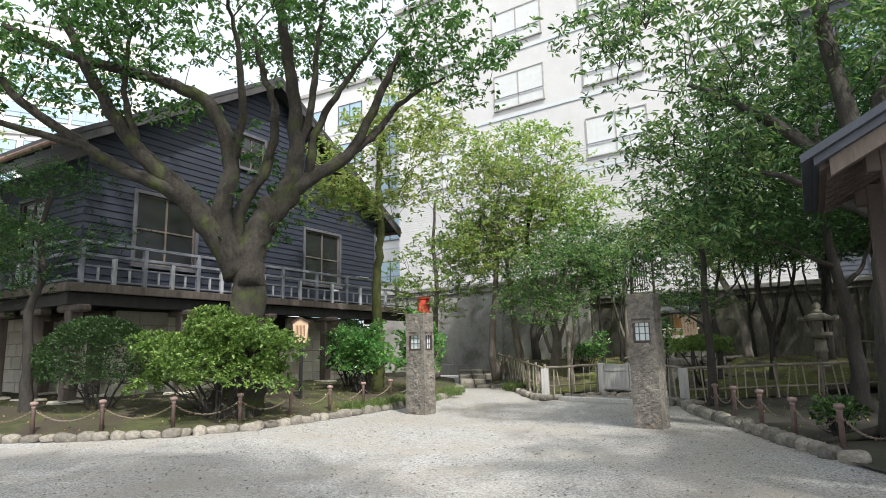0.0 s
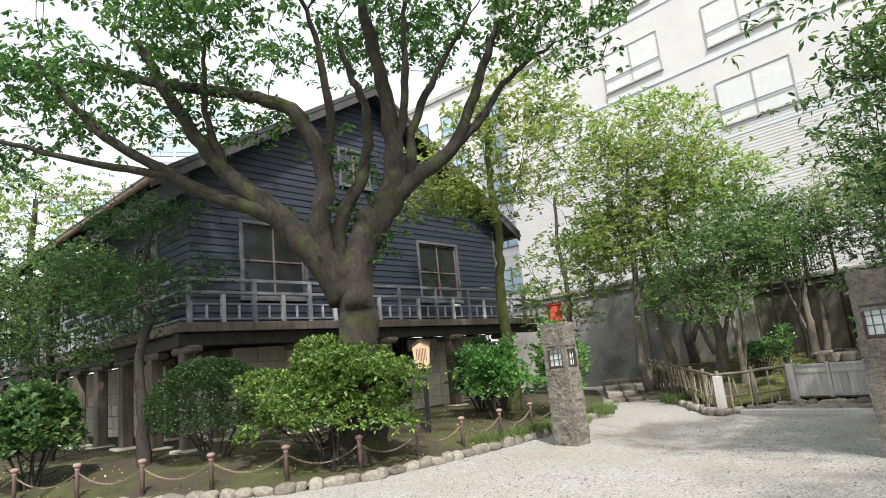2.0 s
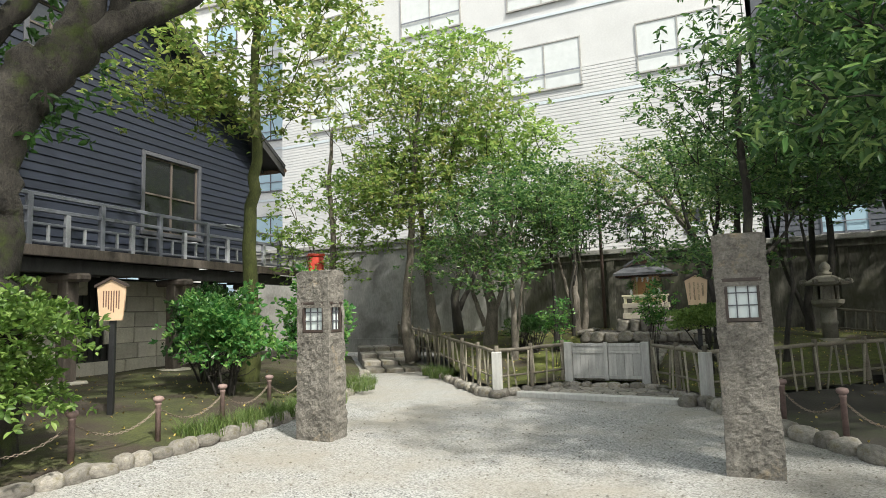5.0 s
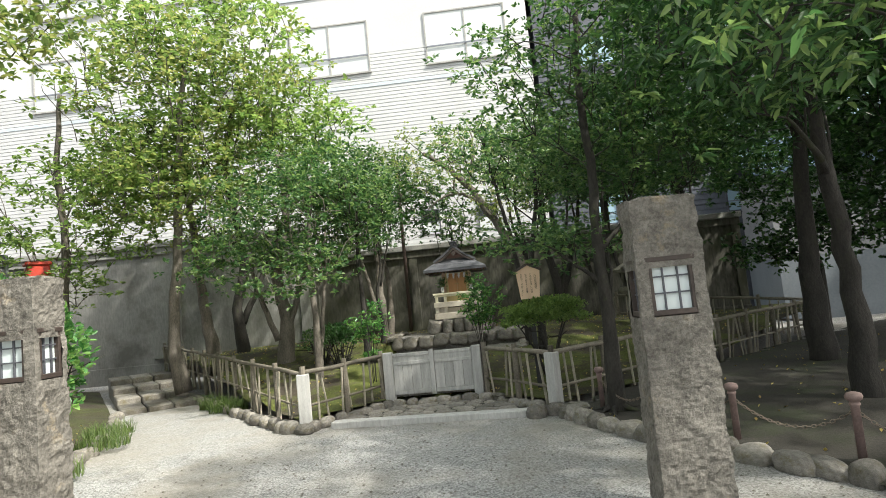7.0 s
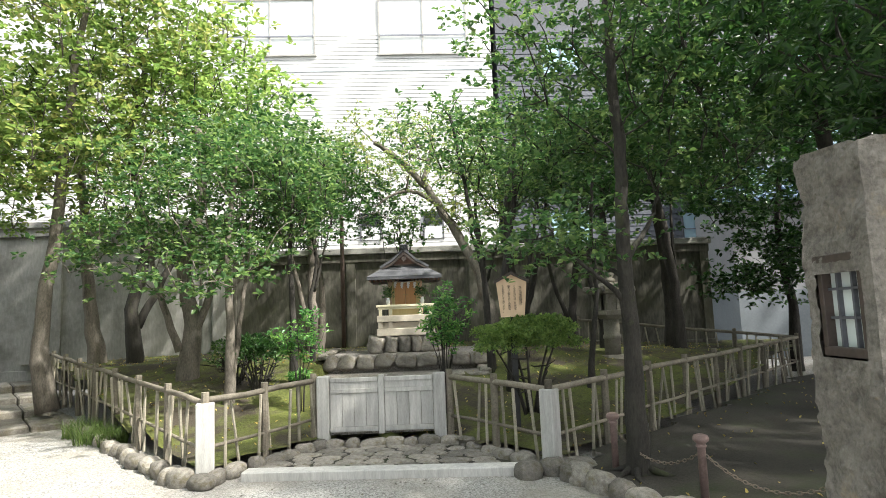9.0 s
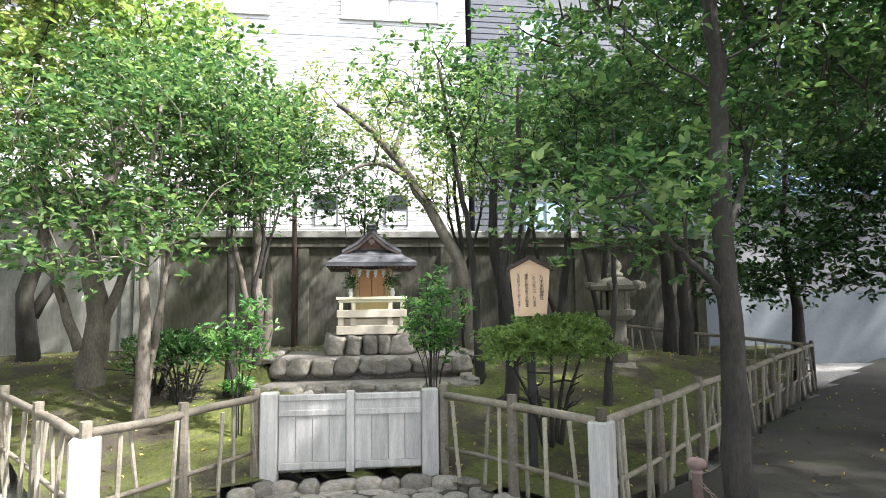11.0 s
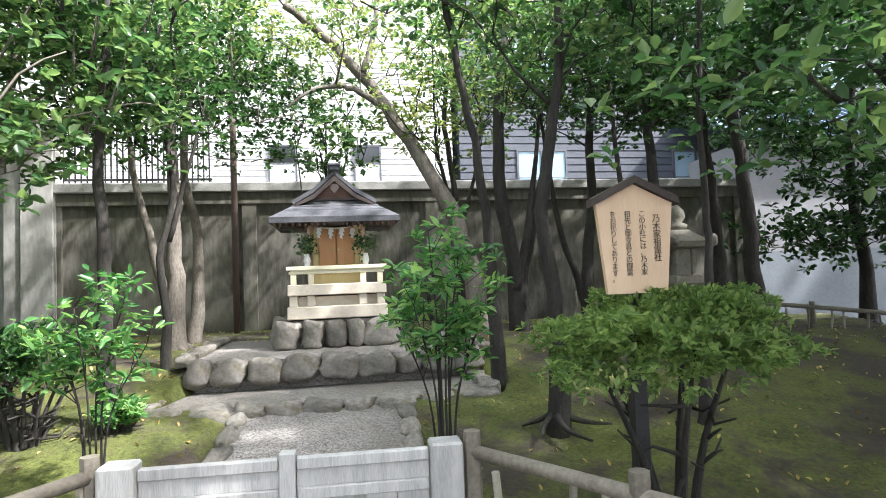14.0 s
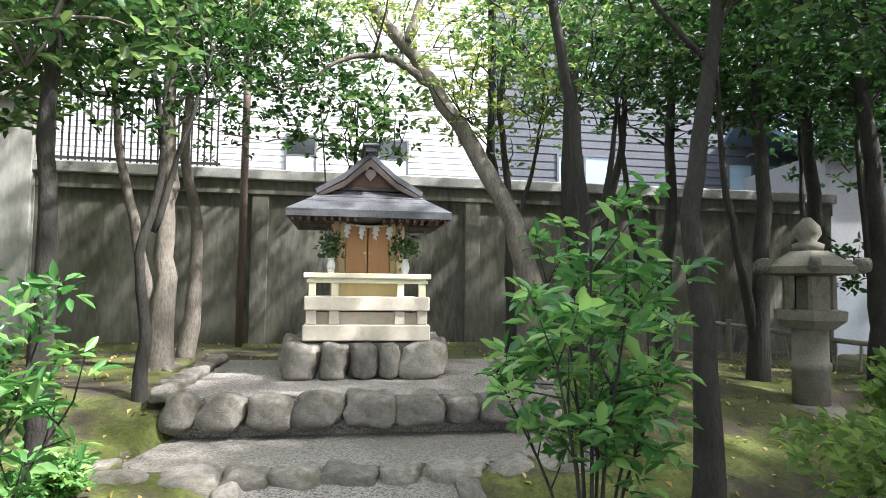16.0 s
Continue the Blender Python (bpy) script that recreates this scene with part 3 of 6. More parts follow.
# ---- stone slab and cobbles before the gate ----
def apron():
    rng = random.Random(8)
    top = structure("pavement_gate_apron", "apron of flat cobbles behind a long granite kerb slab", "paving")
    a, b = Vector((3.15, 17.45)), Vector((5.5, 15.3))
    d = (b - a).normalized()
    n = Vector((-d.y, d.x))
    if n.y < 0:
        n = -n
    m = Matrix.Translation((a.x, a.y, 0)) @ Matrix.Rotation(math.atan2(d.y, d.x), 4, "Z")
    part("kerb_slab", boxed(0, -0.02, -0.1, (b - a).length, 0.2, 0.13, 0.012, m), M_GATE, top)
    bed = bmesh.new()
    vs = [bed.verts.new((p[0], p[1], 0.085)) for p in ((3.2, 17.55), (5.6, 15.4), (5.9, 17.0), (4.6, 18.1))]
    bed.faces.new(vs)
    bmesh.ops.recalc_face_normals(bed, faces=bed.faces)
    part("bedding", bed, M_SOIL, top)
    test = inside_polygon([(3.3, 17.55), (5.55, 15.5), (5.8, 17.0), (4.6, 18.0)])
    ln = (b - a).length
    v = 0.32
    while v < 1.6:
        s = rng.uniform(0, 0.2)
        while s < ln:
            w = rng.uniform(0.2, 0.42)
            p = a + d * (s + w / 2) + n * v
            if test(p.x, p.y):
                share("cobble", rng.choice(STONES), Matrix.LocRotScale((p.x, p.y, 0.075), Euler((0, 0, rng.uniform(-0.5, 0.5) + math.atan2(d.y, d.x))), (w * 1.05, 0.23, 0.075)), top)
            s += w + 0.02
        v += 0.21


apron()


# ---- stepped path beside the fence ----
def garden_steps():
    rng = random.Random(9)
    top = structure("stone_steps", "low broad worn stone steps of the garden path", "steps")
    for k in range(4):
        y = 23.6 + k * 1.35
        for j in range(3):
            x = 0.6 + j * 0.55
            part("step_slab", boxed(x, y + rng.uniform(-0.05, 0.05), 0, x + 0.52, y + 1.5, 0.14 * (k + 1) + rng.uniform(-0.01, 0.01), 0.025), M_STONE, top)


garden_steps()


# ---- pillars ----
def stone_pillar(label, x, y, turn, w, d, h, side, seed):
    top = empty("stone_gate_pillar", pose(x, y, 0.0, 0, 0, turn), label, "pillar", "stone gate pillars")
    z0, z1 = h * 0.635, h * 0.785
    # the shaft is built up round the lamp niches
    bm = bmesh.new()
    nx, ny, nz = 28, 24, 110

    def pos(u, v, wz):
        taper = 1.0 - 0.07 * wz
        return Vector(((u - 0.5) * w * taper, (v - 0.5) * d * taper, wz * h - 0.05))
    front = {}

    def face_grid(fn, nu, holes):
        vs = [[None] * (nz + 1) for _ in range(nu + 1)]
        for i in range(nu + 1):
            for k in range(nz + 1):
                p = fn(i / nu, k / nz)
                key = tuple(round(c, 4) for c in p)
                if key not in front:
                    front[key] = bm.verts.new(p)
                vs[i][k] = front[key]
        for i in range(nu):
            for k in range(nz):
                if not (holes and 0.18 < (i + 0.5) / nu < 0.82 and z0 < (k + 0.5) / nz * h < z1):
                    bm.faces.new((vs[i][k], vs[i + 1][k], vs[i + 1][k + 1], vs[i][k + 1]))
    face_grid(lambda u, k: pos(u, 0, k), nx, True)
    face_grid(lambda u, k: pos(1, u, k), ny, side > 0)
    face_grid(lambda u, k: pos(1 - u, 1, k), nx, False)
    face_grid(lambda u, k: pos(0, 1 - u, k), ny, side < 0)
    capv = []
    for v in bm.verts:
        if v.co.z > h - 0.06:
            capv.append(v)
    capv.sort(key=lambda v: math.atan2(v.co.y, v.co.x))
    bm.faces.new(capv)
    for v in bm.verts:
        n = Vector((v.co.x, v.co.y, 0)).normalized()
        q = v.co * 6 + Vector((seed * 5, 0, 0))
        edge = 0.012 * noise.noise(q) + 0.008 * noise.noise(q * 3.1) + 0.006 * noise.noise(q * 6.5)
        hz = v.co.z
        if not (z0 - 0.08 < hz < z1 + 0.08):
            edge *= 1.6
        v.co += n * edge
        if hz > h - 0.06:
            v.co.z += 0.02 * noise.noise(q * 0.7) - 0.018 * (abs(v.co.x) + abs(v.co.y) > (w + d) * 0.42)
    bmesh.ops.recalc_face_normals(bm, faces=bm.faces)
    part("shaft", bm, M_PILLAR, top)
    for rot, depth, width in ((0, d, w), (90 * side, w, d)):
        m = Matrix.Rotation(radians(rot), 4, "Z") @ Matrix.Translation((0, -depth / 2 * 0.955, 0))
        half = width * 0.5 * 0.63
        fr = bmesh.new()
        for a in (-half, half - 0.03):
            box(fr, a, 0.008, z0 - 0.03, a + 0.03, 0.09, z1 + 0.02, 0.003, m)
        box(fr, -half - 0.02, 0.0, z1 - 0.01, half + 0.02, 0.09, z1 + 0.025, 0.003, m)
        box(fr, -half, 0.006, z0 - 0.04, half, 0.09, z0, 0.003, m)
        window = part("lamp_window", fr, M_DARK_WOOD, top, "dark wooden lamp window frame")
        part("pane", boxed(-half + 0.02, 0.05, z0, half - 0.02, 0.06, z1, 0, m), M_GLASS_FROST, window)
        gb = bmesh.new()
        for q in (1, 2):
            a = -half + 2 * half * q / 3
            box(gb, a - 0.006, 0.03, z0, a + 0.006, 0.05, z1, 0, m)
            zz = z0 + (z1 - z0) * q / 3
            box(gb, -half + 0.02, 0.032, zz - 0.006, half - 0.02, 0.048, zz + 0.006, 0, m)
        part("muntins", gb, M_TRIM, window)
    return top


stone_pillar("rough weathered stone gate pillar with a small lattice lamp window", -0.6, 14.62, -37.0, 0.58, 0.40, 2.42, 1, 1)
stone_pillar("tall rough stone gate pillar in shade with lamp windows", 3.72, 11.35, -37.0, 0.52, 0.44, 2.5, -1, 2)


# ---- bamboo fences ----
def fence(label, a, b, ha, hb, seed, height=0.78, spacing=0.27, group="low garden fences"):
    rng = random.Random(seed)
    a, b = Vector((*a, ha)), Vector((*b, hb))
    top = empty("garden_fence", Matrix.Translation(a), label, "fence", group)
    d = b - a
    ln = d.length
    n = max(2, round(ln / spacing))
    flat = Vector((d.x, d.y, 0)).normalized()
    side = Vector((-flat.y, flat.x, 0))
    for z, r in ((height, 0.037), (height * 0.33, 0.022)):
        k = max(3, round(ln / 0.8))
        pts = [d * (i / k) + Vector((0, 0, z + rng.uniform(-0.012, 0.012))) + side * rng.uniform(-0.012, 0.012) for i in range(k + 1)]
        part("rail", tube(bmesh.new(), pts, r, 8), M_FENCE, top, smooth=True)
    picket = tube(bmesh.new(), [(0, 0, -0.12), (0.004, 0, 0.3), (0, 0, height - 0.03)], [0.021, 0.019, 0.02], 6)
    first = part("picket", picket, M_PICKET, top, "split pale bamboo picket")
    for i in range(1, n + 1):
        p = d * (i / n)
        m = Matrix.Translation(p + side * 0.035 * (-1) ** i) @ Euler((rng.uniform(-0.12, 0.12), rng.uniform(-0.12, 0.12), rng.uniform(0, 6))).to_matrix().to_4x4()
        share("picket", first.data, m, top)
    k = max(2, round(ln / 1.3))
    pm = None
    for i in range(k + 1):
        p = d * (i / k)
        if pm is None:
            pm = part("post", tube(bmesh.new(), [(0, 0, -0.2), (0, 0, height + 0.1)], [0.05, 0.045], 8), M_FENCE, top)
        else:
            share("post", pm.data, Matrix.Translation(p), top)
    return top


def fence_post(label, x, y, z, h, w, turn):
    ob = part("square_post", boxed(-w / 2, -w / 2, -0.2, w / 2, w / 2, h, 0.012), M_GATE)
    ob.matrix_basis = pose(x, y, z, 0, 0, turn)
    tagged(ob, label, "post", "square fence posts")


fence("long low bamboo and log fence along the path", FENCE_CORNER, FENCE_FAR, 0.12, 0.55, 1)
fence("short bamboo fence with slanting pickets beside the gate", FENCE_CORNER, (4.5, 18.35), 0.14, 0.17, 2)
fence("short low bamboo fence between gate and post", (5.95, 17.15), FENCE_RIGHT, 0.17, 0.14, 3)
fence("long low bamboo fence bounding the shaded yard", FENCE_RIGHT, FENCE_R_FAR, 0.14, 0.2, 4)
fence("far low bamboo fence under the trees", FENCE_R_FAR, (13.8, 21.2), 0.2, 0.75, 5)
fence_post("pale square timber corner post of the fence", *FENCE_CORNER, 0.08, 0.82, 0.2, -20)
fence_post("grey square timber post ending the fence", *FENCE_RIGHT, 0.08, 0.84, 0.17, 10)


def garden_gate():
    a, b = Vector((*GATE_L, 0.17)), Vector((*GATE_R, 0.17))
    d = b - a
    ln = d.length
    top = empty("wooden_gate", Matrix.Translation(a) @ Matrix.Rotation(math.atan2(d.y, d.x), 4, "Z"), "closed low grey weathered wooden double gate between square posts", "gate")
    for x in (0, ln):
        part("gate_post", boxed(x - 0.085, -0.075, -0.2, x + 0.085, 0.075, 0.84, 0.012), M_GATE, top)
    part("middle_post", boxed(ln / 2 - 0.04, -0.05, 0.05, ln / 2 + 0.04, 0.03, 0.84, 0.006), M_GATE, top)
    for s in (0, 1):
        x0, x1 = (0.09, ln / 2 - 0.045) if s == 0 else (ln / 2 + 0.045, ln - 0.09)
        leaf = part("gate_leaf", boxed(x0, -0.03, 0.6, x1, 0.02, 0.66, 0.006), M_GATE, top)
        part("top_rail", boxed(x0, -0.03, 0.75, x1, 0.02, 0.81, 0.006), M_GATE, leaf)
        part("upper_panel", boxed(x0, -0.012, 0.662, x1, 0.006, 0.748), M_GATE, leaf)
        part("bottom_rail", boxed(x0, -0.03, 0.08, x1, 0.02, 0.15, 0.006), M_GATE, leaf)
        for k in range(4):
            w = (x1 - x0) / 4
            part("board", boxed(x0 + k * w + 0.003, -0.014, 0.153, x0 + (k + 1) * w - 0.003, 0.006, 0.598, 0.002), M_GATE, leaf)


garden_gate()


# ---- chain posts ----
def chain_post_mesh():
    bm = lathe(bmesh.new(), [(0.037, -0.1), (0.036, 0.46), (0.045, 0.47), (0.045, 0.485), (0.036, 0.492), (0.04, 0.5), (0.066, 0.52), (0.072, 0.545), (0.06, 0.57), (0.025, 0.582)], 12)
    me = bpy.data.meshes.new("chain_post")
    bm.to_mesh(me)
    bm.free()
    me.polygons.foreach_set("use_smooth", [True] * len(me.polygons))
    me.materials.append(M_POST)
    return me


POST_MESH = chain_post_mesh()


def link_mesh():
    bm = bmesh.new()
    for s in range(2):
        m = Matrix.Rotation(radians(90) * s, 4, "X")
        ring = [m @ Vector((math.cos(a) * 0.03 + s * 0.042, math.sin(a) * 0.014, 0)) for a in (2 * math.pi * k / 8 for k in range(8))]
        ring.append(ring[0])
        tube(bm, ring, 0.0045, 4)
    me = bpy.data.meshes.new("links")
    bm.to_mesh(me)
    bm.free()
    me.materials.append(M_CHAIN)
    return me


LINKS = link_mesh()


def chain_row(line, spacing, height, group):
    pts = [Vector((*p, 0)) for p in line]
    posts, s, acc = [], 0.0, 0.0
    for a, b in zip(pts, pts[1:]):
        ln = (b - a).length
        while s <= ln:
            p = a + (b - a) * (s / ln)
            posts.append(Vector((p.x, p.y, height(p.x, p.y))))
            s += spacing
        s -= ln
    for p in posts:
        tagged(share("chain_post", POST_MESH, Matrix.Translation(p), None), "short pink-brown chain post with a rounded cap", "post", group)
    for a, b in zip(posts, posts[1:]):
        top = empty("chain", Matrix.Translation(a), "thin sagging rusty chain between short posts", "chain", group + " chains")
        d = b - a
        n = int(d.length / 0.084)
        prev = None
        for k in range(n):
            t = k / n
            z = 0.43 - 0.22 * (1 - (2 * t - 1) ** 2)
            slope = -0.22 * 4 * (1 - 2 * t) / d.length
            m = Matrix.Translation(d * t + Vector((0, 0, z))) @ Euler((0, -math.atan(slope), math.atan2(d.y, d.x))).to_matrix().to_4x4()
            share("link", LINKS, m, top)


chain_row([(-12.6, 11.35), (-8.2, 11.5), (-6.6, 11.55), (-5.15, 11.85), (-4.2, 12.4), (-3.32, 13.5), (-2.6, 14.7), (-1.7, 16.2), (-0.9, 18.0)], 1.24, left_height, "left bed chain posts")
chain_row([(5.3, 6.0), (5.35, 9.2), (5.55, 11.2), (5.75, 13.2), (6.3, 15.0)], 1.25, right_height, "right bed chain posts")


# ---- the dark boarded house on posts ----
HOUSE = pose(-8.9, 14.3, 0.0, 0, 0, 59.1)
W0, W1, WY, DEPTH = 0.85, 13.5, 1.2, 19.0
DECK_Z, EAVE_Z, RIDGE_X, RIDGE_Z = 3.28, 7.0, 7.1, 11.3
WINDOWS = [(2.3, 4.25, 4.1, 6.15), (9.1, 11.05, 4.1, 6.15), (5.85, 6.95, 7.85, 9.0)]
SIDE_WINDOWS = [(3.2, 4.6, 4.1, 6.0), (7.0, 8.4, 4.1, 6.0), (11.0, 12.4, 4.1, 6.0)]


def roof_z(x):
    return RIDGE_Z - abs(x - RIDGE_X) * (RIDGE_Z - EAVE_Z) / (RIDGE_X + 0.1)


def casement(parent, x0, x1, z0, z1, m):
    fr = bmesh.new()
    t = 0.11
    for a, b in ((x0 - t, x0), (x1, x1 + t)):
        box(fr, a, -0.05, z0 - t, b, 0.12, z1 + t, 0.006, m)
    box(fr, x0, -0.05, z1, x1, 0.12, z1 + t, 0.006, m)
    frame_ob = part("window", fr, M_TRIM, parent, "grey framed sash window")
    part("sill", boxed(x0 - t - 0.03, -0.1, z0 - t, x1 + t + 0.03, 0.1, z0 - 0.004, 0.008, m), M_TRIM, frame_ob)
    part("pane", boxed(x0, 0.05, z0, x1, 0.056, z1, 0, m), M_GLASS_DARK, frame_ob)
    sash = bmesh.new()
    mid = (x0 + x1) / 2
    for a in (x0, mid - 0.03, x1 - 0.05):
        box(sash, a, 0.02, z0, a + 0.055, 0.05, z1, 0, m)
    for a in (z0, (z0 + z1) / 2 - 0.02, z1 - 0.05):
        box(sash, x0, 0.022, a, x1, 0.048, a + 0.045, 0, m)
    part("sash", sash, M_COLUMN, frame_ob)


def house():
    top = empty("wooden_house", HOUSE, "dark blue-black boarded house raised on posts with a veranda", "house")
    # inner shell set behind the boards, with holes for the windows
    shell = bmesh.new()
    box(shell, W0 + 0.3, WY + 2.2, DECK_Z, W1 - 0.3, DEPTH, 6.9)
    part("inner_shell", shell, M_BEAM, top)
    board = 0.2
    wall = bmesh.new()
    box(wall, W0 + 0.05, WY + 0.06, DECK_Z - 0.1, W0 + 0.2, DEPTH, 3.3)
    part("sill_beam", wall, M_BEAM, top)

    def board_row(z, spans, m, name="board"):
        for a, b in spans:
            if b - a < 0.08:
                continue
            bm = bmesh.new()
            vs = [bm.verts.new(m @ Vector(p)) for p in ((a, -0.028, z), (b, -0.028, z), (b, 0.0, z + board + 0.02), (a, 0.0, z + board + 0.02), (a, 0.012, z), (b, 0.012, z), (b, 0.03, z + board + 0.02), (a, 0.03, z + board + 0.02))]
            for f in ((0, 1, 2, 3), (5, 4, 7, 6), (1, 0, 4, 5), (3, 2, 6, 7), (0, 3, 7, 4), (2, 1, 5, 6)):
                bm.faces.new([vs[k] for k in f])
            part(name, bm, M_WOOD_BLUE, front)
    front = part("front_wall", boxed(W0, WY + 0.035, DECK_Z, W0 + 0.12, WY + 0.14, 6.8), M_TRIM, top, "corner board")
    part("corner_board", boxed(W1 - 0.12, WY - 0.035, DECK_Z, W1, WY + 0.14, 6.8), M_TRIM, front)
    z = DECK_Z
    m = Matrix.Translation((0, WY, 0))
    while z < RIDGE_Z - 0.5:
        zz = z + board
        a, b = W0, W1
        if zz > roof_z(W0):
            run = (RIDGE_Z - zz) * (RIDGE_X + 0.1) / (RIDGE_Z - EAVE_Z)
            a, b = max(W0, RIDGE_X - run - 0.15), min(W1, RIDGE_X + run + 0.15)
        spans, s = [], a
        for x0, x1, w0, w1 in sorted(WINDOWS):
            if z + board > w0 - 0.05 and z < w1 + 0.05 and x0 > s:
                spans.append((s, x0 - 0.05))
                s = x1 + 0.05
        spans.append((s, b))
        board_row(z, spans, m)
        z += board
    side = Matrix(((0, 1, 0, W0), (1, 0, 0, 0), (0, 0, 1, 0), (0, 0, 0, 1)))
    z = DECK_Z
    while z < 6.7:
        spans, s = [], WY
        for x0, x1, w0, w1 in SIDE_WINDOWS:
            if z + board > w0 - 0.05 and z < w1 + 0.05:
                spans.append((s, x0 - 0.05))
                s = x1 + 0.05
        spans.append((s, DEPTH))
        board_row(z, spans, side)
        z += board
    for w in WINDOWS:
        casement(top, *w, m)
    for w in SIDE_WINDOWS:
        casement(top, *w, side)
    for x0, x1, w0, w1 in WINDOWS[:2]:
        part("curtain", boxed(x0 + 0.1, WY + 0.5, w0, x0 + 0.7, WY + 0.53, w1), M_CURTAIN, top)
    # roof
    t = 0.14
    yf, yb = 0.55, DEPTH + 1
    for s, name in ((-1, "roof"), (1, "roof")):
        bm = bmesh.new()
        xe = -0.35 if s < 0 else 14.55
        ze = roof_z(xe)
        prism(bm, [(RIDGE_X, RIDGE_Z), (xe, ze), (xe, ze + t), (RIDGE_X, RIDGE_Z + t)], yf, yb)
        part(name, bm, M_ROOF, top)
        bm = bmesh.new()
        prism(bm, [(RIDGE_X, RIDGE_Z - 0.26), (xe, ze - 0.26), (xe, ze - 0.004), (RIDGE_X, RIDGE_Z - 0.004)], yf + 0.02, yf + 0.09)
        part("bargeboard", bm, M_BEAM, top)
        for k in range(14):
            y = 1.4 + k * 1.25
            bm = bmesh.new()
            prism(bm, [(xe + s * -1.1, roof_z(xe + s * -1.1) - 0.12), (xe, ze - 0.12), (xe, ze - 0.004), (xe - s * 1.1, roof_z(xe - s * 1.1) - 0.004)], y, y + 0.08)
            part("rafter", bm, M_BEAM, top)
        part("gutter", tube(bmesh.new(), [(xe, yf, ze - 0.05), (xe, yb, ze - 0.05)], 0.075, 8), M_RUST, top, "rusty brown eaves gutter")
    # veranda
    deck = part("deck", boxed(0, 0, DECK_Z - 0.06, 14.6, WY, DECK_Z, 0.005), M_TRIM, top)
    part("deck_side", boxed(0, WY, DECK_Z - 0.06, W0 + 0.02, DEPTH, DECK_Z, 0.005), M_TRIM, top)
    part("fascia", boxed(-0.03, -0.04, DECK_Z - 0.2, 14.63, 0.06, DECK_Z + 0.014, 0.008), M_COLUMN, top)
    part("fascia", boxed(-0.032, 0.062, DECK_Z - 0.2, 0.06, DEPTH, DECK_Z + 0.012, 0.008), M_COLUMN, top)
    part("beam", boxed(0.1, 0.25, DECK_Z - 0.5, 14.5, 0.5, DECK_Z - 0.205, 0.01), M_BEAM, top)
    part("beam", boxed(0.22, 0.52, DECK_Z - 0.5, 0.48, DEPTH, DECK_Z - 0.206, 0.01), M_BEAM, top)
    for k in range(12):
        part("joist", boxed(0.3 + k * 1.25, 0.52, DECK_Z - 0.4, 0.42 + k * 1.25, 2.6, DECK_Z - 0.065), M_BEAM, top)

    def railing(pos, length, first, step):
        n = int((length - first) / step) + 1
        for k in range(n):
            for half, hh, mat, nm in ((0, 1.08, M_RAIL, "rail_post"), (0.5, 0.7, M_SHORT, "rail_post")):
                s = first + (k + half) * step
                if s > length:
                    continue
                p = pos(s)
                if half == 0:
                    part(nm, boxed(p[0] - 0.055, p[1] - 0.055, DECK_Z, p[0] + 0.055, p[1] + 0.055, DECK_Z + hh, 0.01), mat, top)
                else:
                    part(nm, boxed(p[0] - 0.055, p[1] - 0.05, DECK_Z, p[0] + 0.055, p[1] + 0.05, DECK_Z + hh, 0.012), mat, top)
                for off in (0.25, 0.75):
                    if half == 0:
                        q = pos(s + step * off)
                        if s + step * off < length:
                            part("baluster", boxed(q[0] - 0.025, q[1] - 0.025, DECK_Z + 0.1, q[0] + 0.025, q[1] + 0.025, DECK_Z + 0.45), M_SHORT, top)
        for z, r in ((1.05, 0.04), (0.74, 0.04), (0.46, 0.025), (0.1, 0.025)):
            a, b = pos(0.1), pos(length)
            part("rail", boxed(min(a[0], b[0]) - r, min(a[1], b[1]) - r, DECK_Z + z - r, max(a[0], b[0]) + r, max(a[1], b[1]) + r, DECK_Z + z + r, 0.008), M_RAIL, top)
    railing(lambda s: (s, 0.1), 14.4, 0.3, 1.655)
    railing(lambda s: (0.1, s), DEPTH - 0.3, 1.9, 1.655)
    part("notice_stand", boxed(10.9, 0.0, DECK_Z + 1.1, 11.5, 0.22, DECK_Z + 1.14, 0.005, None), M_SHORT, top, "white sloping notice on the rail")
    # posts below
    col = bmesh.new()
    box(col, -0.15, -0.15, 0.2, 0.15, 0.15, DECK_Z - 0.5, 0.025)
    box(col, -0.17, -0.5, DECK_Z - 0.68, 0.17, 0.5, DECK_Z - 0.5, 0.05)
    first = part("support_post", col, M_COLUMN, top)
    first.matrix_basis = Matrix.Translation((0.36, 0.4, 0))
    plinth = part("footing", boxed(-0.32, -0.32, 0.1, 0.32, 0.32, 0.5, 0.04), M_ASHLAR, first)
    spots = [(3.4 + 3.0 * k, 0.4) for k in range(4)] + [(0.36, 2.2 + 1.9 * k) for k in range(9)] + [(2.0, 2.3), (2.0, 5.0)]
    for x, y in spots:
        ob = share("support_post", first.data, Matrix.Translation((x, y, 0)), top)
        share("footing", plinth.data, Matrix.Identity(4), ob)
    # foundation of coursed stone blocks
    found = part("foundation", boxed(2.4, 1.9, 0.2, 13.2, DEPTH, DECK_Z - 0.42), M_BEAM, top, "coursed stone foundation coloured as if sunlit")
    rng = random.Random(4)
    blocks = []
    for k in range(5):
        w = 0.5 + 0.13 * k
        bm = boxed(0, -0.06, 0, w, 0.05, 0.40, 0.018)
        bmesh.ops.subdivide_edges(bm, edges=[e for e in bm.edges if e.calc_length() > 0.2], cuts=2)
        for v in bm.verts:
            if v.co.y < -0.03:
                v.co.y += 0.035 * noise.noise(v.co * 7 + Vector((k, 0, 0)))
        me = bpy.data.meshes.new("block")
